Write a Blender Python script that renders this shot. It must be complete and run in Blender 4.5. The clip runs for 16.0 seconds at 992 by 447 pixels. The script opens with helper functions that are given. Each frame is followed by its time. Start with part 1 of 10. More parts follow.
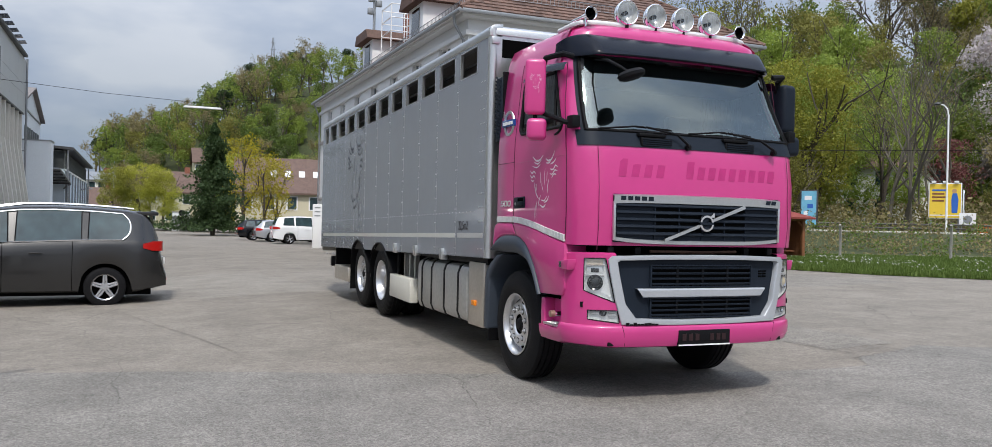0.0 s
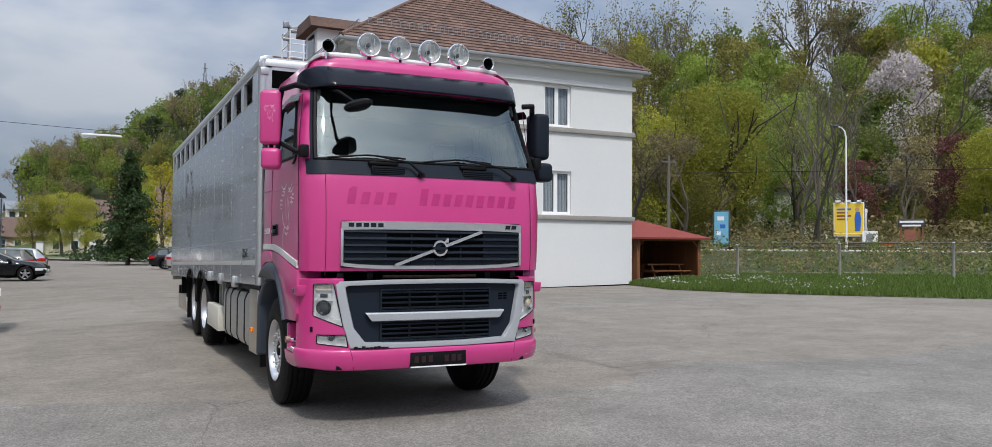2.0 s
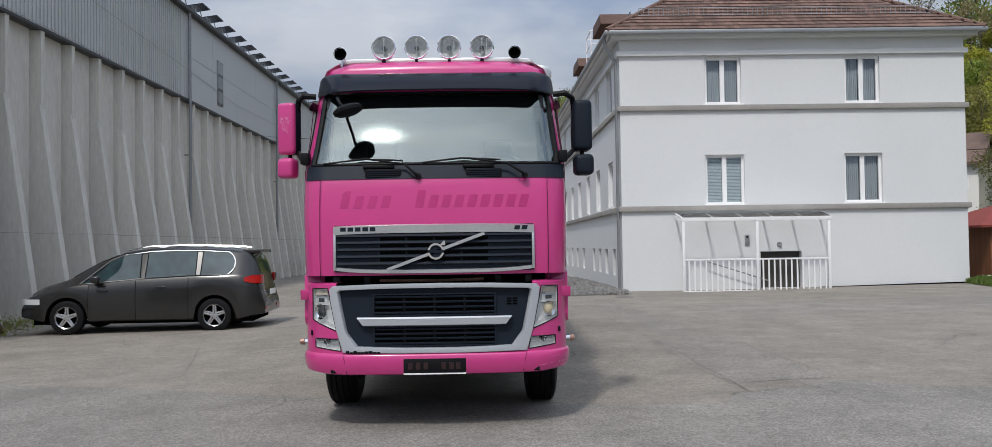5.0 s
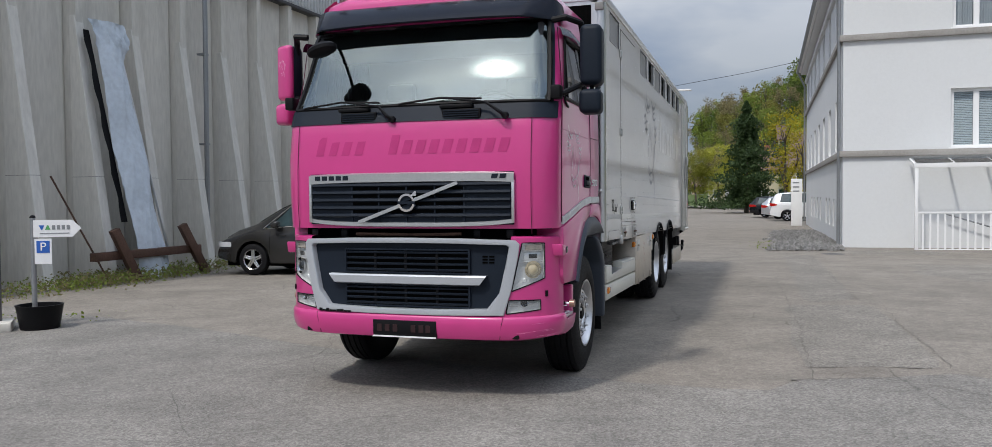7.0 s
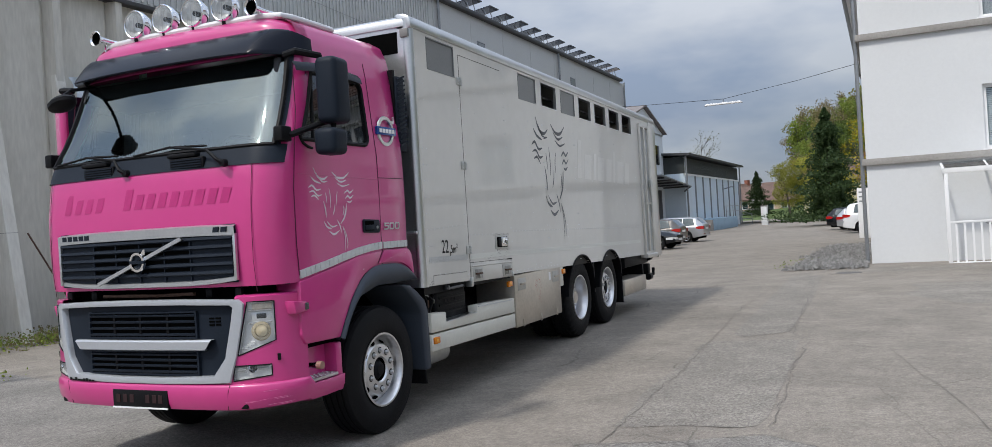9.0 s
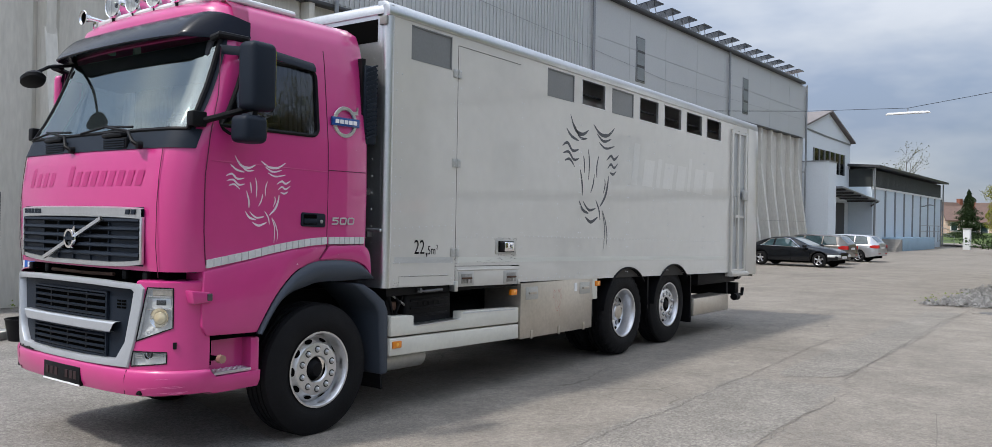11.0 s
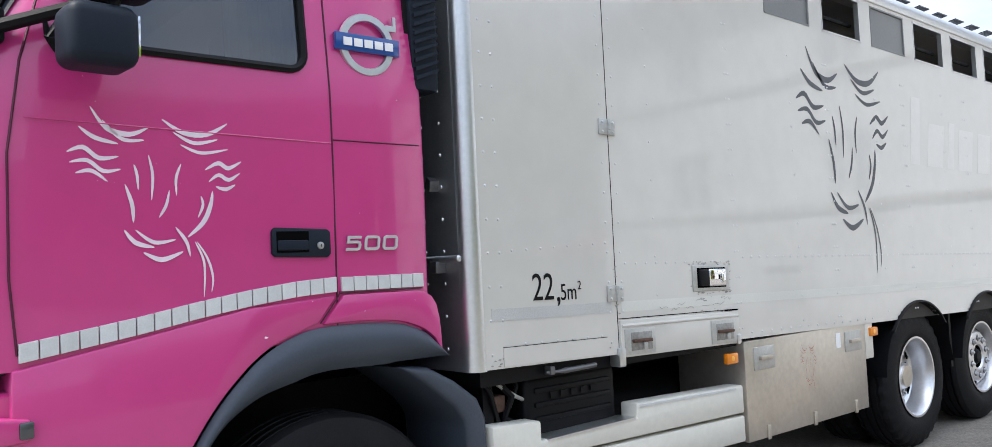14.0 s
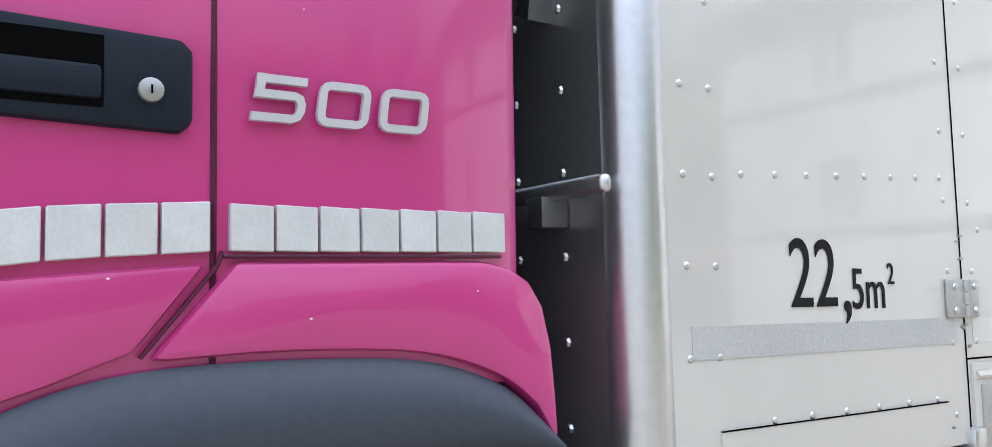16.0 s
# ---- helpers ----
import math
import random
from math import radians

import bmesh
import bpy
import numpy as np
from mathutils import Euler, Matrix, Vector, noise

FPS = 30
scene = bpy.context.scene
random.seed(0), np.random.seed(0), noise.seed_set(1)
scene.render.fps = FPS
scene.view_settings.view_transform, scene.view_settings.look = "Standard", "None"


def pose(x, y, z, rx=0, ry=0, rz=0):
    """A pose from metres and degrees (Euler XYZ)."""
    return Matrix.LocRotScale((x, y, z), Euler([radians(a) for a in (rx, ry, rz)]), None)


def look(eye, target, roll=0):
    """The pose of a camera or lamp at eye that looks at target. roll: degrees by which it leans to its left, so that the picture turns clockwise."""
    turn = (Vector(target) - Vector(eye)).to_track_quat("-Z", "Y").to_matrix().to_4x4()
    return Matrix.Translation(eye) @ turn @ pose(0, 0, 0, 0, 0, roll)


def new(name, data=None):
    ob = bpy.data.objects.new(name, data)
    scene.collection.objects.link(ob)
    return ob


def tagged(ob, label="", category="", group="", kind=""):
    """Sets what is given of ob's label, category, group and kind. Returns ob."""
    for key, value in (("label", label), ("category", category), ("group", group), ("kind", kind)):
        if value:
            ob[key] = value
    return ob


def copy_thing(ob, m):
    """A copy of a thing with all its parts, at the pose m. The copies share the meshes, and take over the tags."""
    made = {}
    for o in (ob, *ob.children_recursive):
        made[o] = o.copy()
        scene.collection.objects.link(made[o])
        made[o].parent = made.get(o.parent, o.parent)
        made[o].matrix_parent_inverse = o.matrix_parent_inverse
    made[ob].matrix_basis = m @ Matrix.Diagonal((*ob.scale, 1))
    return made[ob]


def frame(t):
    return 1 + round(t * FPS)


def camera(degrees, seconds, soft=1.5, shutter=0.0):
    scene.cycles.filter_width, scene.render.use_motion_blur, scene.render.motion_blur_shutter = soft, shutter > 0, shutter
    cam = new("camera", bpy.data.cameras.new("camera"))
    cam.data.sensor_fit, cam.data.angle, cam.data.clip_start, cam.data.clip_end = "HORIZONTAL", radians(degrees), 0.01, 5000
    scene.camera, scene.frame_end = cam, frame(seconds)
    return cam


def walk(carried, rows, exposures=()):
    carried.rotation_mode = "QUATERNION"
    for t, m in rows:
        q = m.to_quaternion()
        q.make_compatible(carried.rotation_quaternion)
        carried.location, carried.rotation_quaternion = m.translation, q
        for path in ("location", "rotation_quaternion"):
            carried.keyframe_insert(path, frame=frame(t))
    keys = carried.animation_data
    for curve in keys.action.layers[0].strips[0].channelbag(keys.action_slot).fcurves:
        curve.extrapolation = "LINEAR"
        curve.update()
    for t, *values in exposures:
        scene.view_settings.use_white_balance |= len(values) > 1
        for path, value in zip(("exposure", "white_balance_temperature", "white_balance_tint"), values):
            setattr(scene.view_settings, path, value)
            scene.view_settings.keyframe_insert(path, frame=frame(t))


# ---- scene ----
cam = camera(60.6, 16.0, soft=0.4)
PATH = [
    (0, (-0.085, -0.441, 1.487), (0.69, 1.403, 1.486), 1.3),
    (0.5, (0.234, -0.686, 1.509), (1.031, 1.148, 1.527), -1.4),
    (1, (0.691, -0.908, 1.509), (1.616, 0.866, 1.536), 0.1),
    (1.5, (1.097, -1.22, 1.548), (2.013, 0.557, 1.587), 0.3),
    (2, (1.589, -1.439, 1.535), (2.48, 0.351, 1.592), 0.4),
    (2.5, (2.137, -1.691, 1.547), (2.951, 0.134, 1.622), 0.4),
    (3, (2.654, -1.879, 1.557), (3.227, 0.036, 1.622), 0.4),
    (3.5, (3.29, -1.941, 1.575), (3.837, -0.018, 1.637), -0.1),
    (4, (3.883, -1.985, 1.6), (4.22, -0.015, 1.662), -1.7),
    (4.2, (4.117, -1.95, 1.57), (4.363, 0.034, 1.633), -1.3),
    (6.3, (6.718, -1.037, 1.589), (6.423, 0.941, 1.611), -1.5),
    (6.5, (6.932, -0.861, 1.562), (6.542, 1.101, 1.572), -1.2),
    (7, (7.493, -0.432, 1.578), (6.882, 1.471, 1.512), -0.5),
    (7.5, (8.018, 0.035, 1.591), (7.345, 1.918, 1.641), 0.0),
    (8, (8.574, 0.582, 1.569), (7.966, 2.486, 1.616), -0.6),
    (8.2, (8.822, 0.718, 1.58), (8.203, 2.62, 1.621), -3.4),
    (10.3, (10.955, 2.117, 1.732), (9.844, 3.78, 1.703), 1.2),
    (10.5, (11.018, 2.247, 1.678), (9.89, 3.898, 1.673), 0.1),
    (11, (11.233, 2.727, 1.712), (10.024, 4.321, 1.707), 1.0),
    (11.5, (11.242, 3.283, 1.674), (9.998, 4.849, 1.68), -0.5),
    (12, (10.995, 3.899, 1.631), (9.651, 5.38, 1.67), -1.9),
    (12.5, (10.645, 4.518, 1.642), (9.284, 5.984, 1.666), 0.3),
    (13, (10.127, 5.044, 1.631), (8.742, 6.486, 1.646), -0.3),
    (13.5, (9.496, 5.399, 1.569), (8.1, 6.83, 1.572), -0.1),
    (14, (8.898, 5.759, 1.572), (7.375, 7.052, 1.672), -2.7),
    (14.5, (8.303, 6.124, 1.491), (6.743, 7.373, 1.583), -0.5),
    (15, (7.818, 6.577, 1.536), (6.241, 7.807, 1.535), -2.5),
    (15.5, (7.309, 6.912, 1.429), (5.72, 8.124, 1.486), -2.2),
    (16, (6.927, 7.189, 1.447), (5.262, 8.286, 1.6), -1.4),
]
walk(cam, [(t, look(eye, target, roll)) for t, eye, target, roll in PATH],
     [(0, 0.0), (1.5, -0.1), (3.5, -0.3), (6.5, -0.3), (7, -0.23), (8, -0.22), (10.5, 0.08), (11.2, 0.14), (12, 0.36), (13, 0.58), (14, 0.82), (15, 1.05), (16, 1.1)])


# ---- light ----
SUN_EL, SUN_DIR = 55.0, Vector((-0.34, -0.94, 0.0)).normalized()
world = bpy.data.worlds.new("world")
scene.world = world
world.use_nodes = True
wn, wl = world.node_tree.nodes, world.node_tree.links
bg = wn["Background"]
sky = wn.new("ShaderNodeTexSky")
sky.sky_type, sky.sun_disc = "NISHITA", False
sky.sun_elevation = radians(SUN_EL)
sky.sun_rotation = math.atan2(SUN_DIR.x, SUN_DIR.y)
sky.air_density, sky.dust_density, sky.ozone_density = 1.0, 2.0, 1.0
# veil of high cloud and a few soft cumulus near the horizon
tc = wn.new("ShaderNodeTexCoord")
mp = wn.new("ShaderNodeMapping")
mp.inputs["Scale"].default_value = (1.0, 1.0, 2.6)
nz = wn.new("ShaderNodeTexNoise")
nz.inputs["Scale"].default_value, nz.inputs["Detail"].default_value, nz.inputs["Roughness"].default_value = 2.3, 6.0, 0.55
rp = wn.new("ShaderNodeValToRGB")
rp.color_ramp.elements[0].position, rp.color_ramp.elements[0].color = 0.30, (0.62, 0.62, 0.62, 1)
rp.color_ramp.elements[1].position, rp.color_ramp.elements[1].color = 0.72, (1, 1, 1, 1)
nz2 = wn.new("ShaderNodeTexNoise")
nz2.inputs["Scale"].default_value, nz2.inputs["Detail"].default_value = 3.4, 5.0
cl = wn.new("ShaderNodeValToRGB")
cl.color_ramp.elements[0].position, cl.color_ramp.elements[0].color = 0.42, (3.2, 3.95, 5.4, 1)
cl.color_ramp.elements[1].position, cl.color_ramp.elements[1].color = 0.64, (6.2, 6.6, 7.3, 1)
mx = wn.new("ShaderNodeMix")
mx.data_type = "RGBA"
wl.new(tc.outputs["Generated"], mp.inputs["Vector"])
wl.new(mp.outputs["Vector"], nz.inputs["Vector"])
wl.new(mp.outputs["Vector"], nz2.inputs["Vector"])
wl.new(nz.outputs["Fac"], rp.inputs["Fac"])
wl.new(nz2.outputs["Fac"], cl.inputs["Fac"])
wl.new(rp.outputs["Color"], mx.inputs["Factor"])
wl.new(sky.outputs["Color"], mx.inputs["A"])
# an overcast sky is brighter overhead than at the horizon
sx, up, br = wn.new("ShaderNodeSeparateXYZ"), wn.new("ShaderNodeMapRange"), wn.new("ShaderNodeMix")
up.inputs["From Min"].default_value, up.inputs["From Max"].default_value = 0.1, 1.0
up.inputs["To Min"].default_value, up.inputs["To Max"].default_value = 1.0, 3.3
br.data_type, br.blend_type = "RGBA", "MULTIPLY"
br.inputs["Factor"].default_value = 1.0
wl.new(tc.outputs["Generated"], sx.inputs["Vector"])
wl.new(sx.outputs["Z"], up.inputs["Value"])
wl.new(cl.outputs["Color"], br.inputs["A"])
wl.new(up.outputs["Result"], br.inputs["B"])
# thin cloud glows round the sun
dt, pw, gl = wn.new("ShaderNodeVectorMath"), wn.new("ShaderNodeMath"), wn.new("ShaderNodeMix")
dt.operation, pw.operation = "DOT_PRODUCT", "POWER"
dt.inputs[1].default_value = (SUN_DIR.x * math.cos(radians(SUN_EL)), SUN_DIR.y * math.cos(radians(SUN_EL)), math.sin(radians(SUN_EL)))
pw.use_clamp = True
pw.inputs[1].default_value = 14.0
gl.data_type, gl.blend_type = "RGBA", "ADD"
gl.clamp_result = False
sc = wn.new("ShaderNodeMix")
sc.data_type = "RGBA"
sc.inputs["A"].default_value, sc.inputs["B"].default_value = (0, 0, 0, 1), (27.0, 26.5, 25.7, 1)
wl.new(tc.outputs["Generated"], dt.inputs[0])
wl.new(dt.outputs["Value"], pw.inputs[0])
wl.new(pw.outputs[0], sc.inputs["Factor"])
gl.inputs["Factor"].default_value = 1.0
wl.new(br.outputs["Result"], gl.inputs["A"])
wl.new(sc.outputs["Result"], gl.inputs["B"])
p2, s2, g2 = wn.new("ShaderNodeMath"), wn.new("ShaderNodeMix"), wn.new("ShaderNodeMix")
p2.operation, p2.use_clamp = "POWER", True
p2.inputs[1].default_value = 1100.0
s2.data_type = g2.data_type = "RGBA"
s2.inputs["A"].default_value, s2.inputs["B"].default_value = (0, 0, 0, 1), (280.0, 272.0, 255.0, 1)
g2.blend_type, g2.clamp_result = "ADD", False
g2.inputs["Factor"].default_value = 1.0
wl.new(dt.outputs["Value"], p2.inputs[0])
wl.new(p2.outputs[0], s2.inputs["Factor"])
wl.new(gl.outputs["Result"], g2.inputs["A"])
wl.new(s2.outputs["Result"], g2.inputs["B"])
wl.new(g2.outputs["Result"], mx.inputs["B"])
wl.new(mx.outputs["Result"], bg.inputs["Color"])
bg.inputs["Strength"].default_value = 0.09
sun = new("sun", bpy.data.lights.new("sun", "SUN"))
sun.data.energy, sun.data.angle, sun.data.color = 2.45, radians(4.5), (1.0, 0.96, 0.90)
sun.matrix_world = look(SUN_DIR * 50 * math.cos(radians(SUN_EL)) + Vector((0, 0, 50 * math.sin(radians(SUN_EL)))), (0, 0, 0))

# ---- materials ----
def mat(name, base, rough=0.6, metal=0.0, vary=0.12, scale=4.0, fine=40.0, bump=0.0, bump_scale=60.0, coat=0.0, dark=None, spots=0.0, spot_scale=1.5, rand=0.0, island=0.0, alpha=1.0, transmission=0.0, ior=1.45, spec=0.5, stretch=(1, 1, 1)):
    """A surface with a base colour that varies at two scales, a fine bump and, if asked for, stains."""
    m = bpy.data.materials.new(name)
    m.use_nodes = True
    n, l = m.node_tree.nodes, m.node_tree.links
    p = n["Principled BSDF"]
    p.inputs["Roughness"].default_value, p.inputs["Metallic"].default_value = rough, metal
    p.inputs["Coat Weight"].default_value, p.inputs["Coat Roughness"].default_value = coat, 0.05
    p.inputs["IOR"].default_value = ior
    p.inputs["Specular IOR Level"].default_value = spec
    p.inputs["Transmission Weight"].default_value = transmission
    t, g = n.new("ShaderNodeTexCoord"), n.new("ShaderNodeMapping")
    g.inputs["Scale"].default_value = stretch
    l.new(t.outputs["Object"], g.inputs["Vector"])
    big, small = n.new("ShaderNodeTexNoise"), n.new("ShaderNodeTexNoise")
    big.inputs["Scale"].default_value, big.inputs["Detail"].default_value = scale, 5
    small.inputs["Scale"].default_value, small.inputs["Detail"].default_value = fine, 3
    l.new(g.outputs["Vector"], big.inputs["Vector"])
    l.new(g.outputs["Vector"], small.inputs["Vector"])
    add = n.new("ShaderNodeMath")
    add.operation = "ADD"
    l.new(big.outputs["Fac"], add.inputs[0])
    l.new(small.outputs["Fac"], add.inputs[1])
    span = n.new("ShaderNodeMapRange")
    span.inputs["From Min"].default_value, span.inputs["From Max"].default_value = 0.6, 1.4
    span.inputs["To Min"].default_value, span.inputs["To Max"].default_value = 1 - vary, 1 + vary
    l.new(add.outputs[0], span.inputs["Value"])
    mul = n.new("ShaderNodeMix")
    mul.data_type, mul.blend_type = "RGBA", "MULTIPLY"
    mul.inputs["Factor"].default_value = 1.0
    mul.inputs["A"].default_value = (*base, 1)
    l.new(span.outputs["Result"], mul.inputs["B"])
    out = mul.outputs["Result"]
    if spots:
        st, ra, mi = n.new("ShaderNodeTexNoise"), n.new("ShaderNodeMapRange"), n.new("ShaderNodeMix")
        st.inputs["Scale"].default_value, st.inputs["Detail"].default_value, st.inputs["Roughness"].default_value = spot_scale, 8, 0.65
        ra.inputs["From Min"].default_value, ra.inputs["From Max"].default_value = 0.5, 0.72
        ra.inputs["To Max"].default_value = spots
        mi.data_type = "RGBA"
        mi.inputs["B"].default_value = (*(dark or tuple(c * 0.5 for c in base)), 1)
        l.new(g.outputs["Vector"], st.inputs["Vector"])
        l.new(st.outputs["Fac"], ra.inputs["Value"])
        l.new(ra.outputs["Result"], mi.inputs["Factor"])
        l.new(out, mi.inputs["A"])
        out = mi.outputs["Result"]
    if rand:
        oi, rr, mu = n.new("ShaderNodeObjectInfo"), n.new("ShaderNodeMapRange"), n.new("ShaderNodeMix")
        rr.inputs["To Min"].default_value, rr.inputs["To Max"].default_value = 1 - rand, 1 + rand
        mu.data_type, mu.blend_type = "RGBA", "MULTIPLY"
        mu.inputs["Factor"].default_value = 1.0
        l.new(oi.outputs["Random"], rr.inputs["Value"])
        l.new(out, mu.inputs["A"])
        l.new(rr.outputs["Result"], mu.inputs["B"])
        out = mu.outputs["Result"]
    if island:
        ge, rr, mu = n.new("ShaderNodeNewGeometry"), n.new("ShaderNodeMapRange"), n.new("ShaderNodeMix")
        rr.inputs["To Min"].default_value, rr.inputs["To Max"].default_value = 1 - island, 1 + island
        mu.data_type, mu.blend_type = "RGBA", "MULTIPLY"
        mu.inputs["Factor"].default_value = 1.0
        l.new(ge.outputs["Random Per Island"], rr.inputs["Value"])
        l.new(out, mu.inputs["A"])
        l.new(rr.outputs["Result"], mu.inputs["B"])
        out = mu.outputs["Result"]
    l.new(out, p.inputs["Base Color"])
    if bump:
        bn, bt = n.new("ShaderNodeTexNoise"), n.new("ShaderNodeBump")
        bn.inputs["Scale"].default_value, bn.inputs["Detail"].default_value = bump_scale, 4
        bt.inputs["Strength"].default_value, bt.inputs["Distance"].default_value = bump, 0.02
        l.new(g.outputs["Vector"], bn.inputs["Vector"])
        l.new(bn.outputs["Fac"], bt.inputs["Height"])
        l.new(bt.outputs["Normal"], p.inputs["Normal"])
    return m


def leaf_mat(name, base, tint, spread=0.35):
    """Foliage: every leaf clump takes its own shade between two greens; some light passes through."""
    m = bpy.data.materials.new(name)
    m.use_nodes = True
    n, l = m.node_tree.nodes, m.node_tree.links
    p = n["Principled BSDF"]
    p.inputs["Roughness"].default_value = 0.6
    p.inputs["Specular IOR Level"].default_value = 0.25
    ge, mi, oi, rr, mu = n.new("ShaderNodeNewGeometry"), n.new("ShaderNodeMix"), n.new("ShaderNodeObjectInfo"), n.new("ShaderNodeMapRange"), n.new("ShaderNodeMix")
    mi.data_type = mu.data_type = "RGBA"
    mi.inputs["A"].default_value, mi.inputs["B"].default_value = (*base, 1), (*tint, 1)
    iv = n.new("ShaderNodeMapRange")
    iv.inputs["To Min"].default_value, iv.inputs["To Max"].default_value = 0.2, 0.85
    l.new(ge.outputs["Random Per Island"], iv.inputs["Value"])
    l.new(iv.outputs["Result"], mi.inputs["Factor"])
    rr.inputs["To Min"].default_value, rr.inputs["To Max"].default_value = 1 - spread, 1 + spread
    l.new(oi.outputs["Random"], rr.inputs["Value"])
    mu.blend_type = "MULTIPLY"
    mu.inputs["Factor"].default_value = 1.0
    l.new(mi.outputs["Result"], mu.inputs["A"])
    l.new(rr.outputs["Result"], mu.inputs["B"])
    l.new(mu.outputs["Result"], p.inputs["Base Color"])
    tr, ms = n.new("ShaderNodeBsdfTranslucent"), n.new("ShaderNodeMixShader")
    ms.inputs["Fac"].default_value = 0.42
    l.new(mu.outputs["Result"], tr.inputs["Color"])
    l.new(p.outputs["BSDF"], ms.inputs[1])
    l.new(tr.outputs["BSDF"], ms.inputs[2])
    l.new(ms.outputs["Shader"], n["Material Output"].inputs["Surface"])
    return m


def asphalt_mat(name, base, worn, crack=True, stones=((85.0, 0.84, 1.17), (30.0, 0.92, 1.08))):
    """Old asphalt: pale and dark stones, soft stains, worn streaks and a net of hairline cracks."""
    m = mat(name, base, 0.9, vary=0.17, scale=0.12, fine=1.0, bump=0.4, bump_scale=85, spots=0.55, dark=worn, spot_scale=0.22)
    n, l = m.node_tree.nodes, m.node_tree.links
    p = n["Principled BSDF"]
    out = p.inputs["Base Color"].links[0].from_socket
    co = n.new("ShaderNodeTexCoord").outputs["Object"]

    def times(fac, lo, hi, a, b):
        nonlocal out
        r, x = n.new("ShaderNodeMapRange"), n.new("ShaderNodeMix")
        r.inputs["From Min"].default_value, r.inputs["From Max"].default_value = lo, hi
        r.inputs["To Min"].default_value, r.inputs["To Max"].default_value = a, b
        x.data_type, x.blend_type = "RGBA", "MULTIPLY"
        x.inputs["Factor"].default_value = 1.0
        l.new(fac, r.inputs["Value"])
        l.new(out, x.inputs["A"])
        l.new(r.outputs["Result"], x.inputs["B"])
        out = x.outputs["Result"]
    for sc, a, b in stones:
        v = n.new("ShaderNodeTexVoronoi")
        v.inputs["Scale"].default_value = sc
        l.new(co, v.inputs["Vector"])
        bw = n.new("ShaderNodeRGBToBW")
        l.new(v.outputs["Color"], bw.inputs["Color"])
        times(bw.outputs["Val"], 0.2, 0.8, a, b)
    for sc, rough, a, b in ((9.0, 0.8, 0.84, 1.16), (1.3, 0.7, 0.83, 1.16)):
        z = n.new("ShaderNodeTexNoise")
        z.inputs["Scale"].default_value, z.inputs["Detail"].default_value, z.inputs["Roughness"].default_value = sc, 7, rough
        l.new(co, z.inputs["Vector"])
        times(z.outputs["Fac"], 0.3, 0.7, a, b)
    if crack:
        for sc, wide, deep, at in ((0.30, 0.0022, 0.60, 0.50), (0.8, 0.0025, 0.74, 0.60)):
            w, ad, v, z, k = n.new("ShaderNodeTexNoise"), n.new("ShaderNodeMix"), n.new("ShaderNodeTexVoronoi"), n.new("ShaderNodeTexNoise"), n.new("ShaderNodeMath")
            w.inputs["Scale"].default_value, w.inputs["Detail"].default_value = 1.1, 5
            ad.data_type, ad.blend_type = "RGBA", "LINEAR_LIGHT"
            ad.inputs["Factor"].default_value = 0.14
            v.feature = "DISTANCE_TO_EDGE"
            v.inputs["Scale"].default_value = sc
            z.inputs["Scale"].default_value, z.inputs["Detail"].default_value = 0.45, 3
            l.new(co, w.inputs["Vector"])
            l.new(co, ad.inputs["A"])
            l.new(w.outputs["Color"], ad.inputs["B"])
            l.new(ad.outputs["Result"], v.inputs["Vector"])
            l.new(co, z.inputs["Vector"])
            # where the noise is low the crack closes
            c = n.new("ShaderNodeMapRange")
            c.inputs["From Min"].default_value, c.inputs["From Max"].default_value = at, at + 0.12
            c.inputs["To Min"].default_value, c.inputs["To Max"].default_value = 0.0, wide * sc * 2
            l.new(z.outputs["Fac"], c.inputs["Value"])
            k.operation = "SUBTRACT"
            l.new(v.outputs["Distance"], k.inputs[0])
            l.new(c.outputs["Result"], k.inputs[1])
            times(k.outputs[0], -0.001, 0.002, deep, 1.0)
    l.new(out, p.inputs["Base Color"])
    return m


def glass_mat(name, tint=(0.8, 0.85, 0.85), rough=0.0, fac=0.06, sheen=(0.95, 0.97, 1.0)):
    """Thin pane: mostly clear, with the mirror share of real glass."""
    m = bpy.data.materials.new(name)
    m.use_nodes = True
    n, l = m.node_tree.nodes, m.node_tree.links
    n.remove(n["Principled BSDF"])
    gl, tr, ms, fr = n.new("ShaderNodeBsdfGlossy"), n.new("ShaderNodeBsdfTransparent"), n.new("ShaderNodeMixShader"), n.new("ShaderNodeFresnel")
    gl.inputs["Roughness"].default_value = rough
    gl.inputs["Color"].default_value = (*sheen, 1)
    tr.inputs["Color"].default_value = (*tint, 1)
    fr.inputs["IOR"].default_value = 1.0 + fac * 10
    l.new(fr.outputs["Fac"], ms.inputs["Fac"])
    l.new(tr.outputs["BSDF"], ms.inputs[1])
    l.new(gl.outputs["BSDF"], ms.inputs[2])
    l.new(ms.outputs["Shader"], n["Material Output"].inputs["Surface"])
    return m


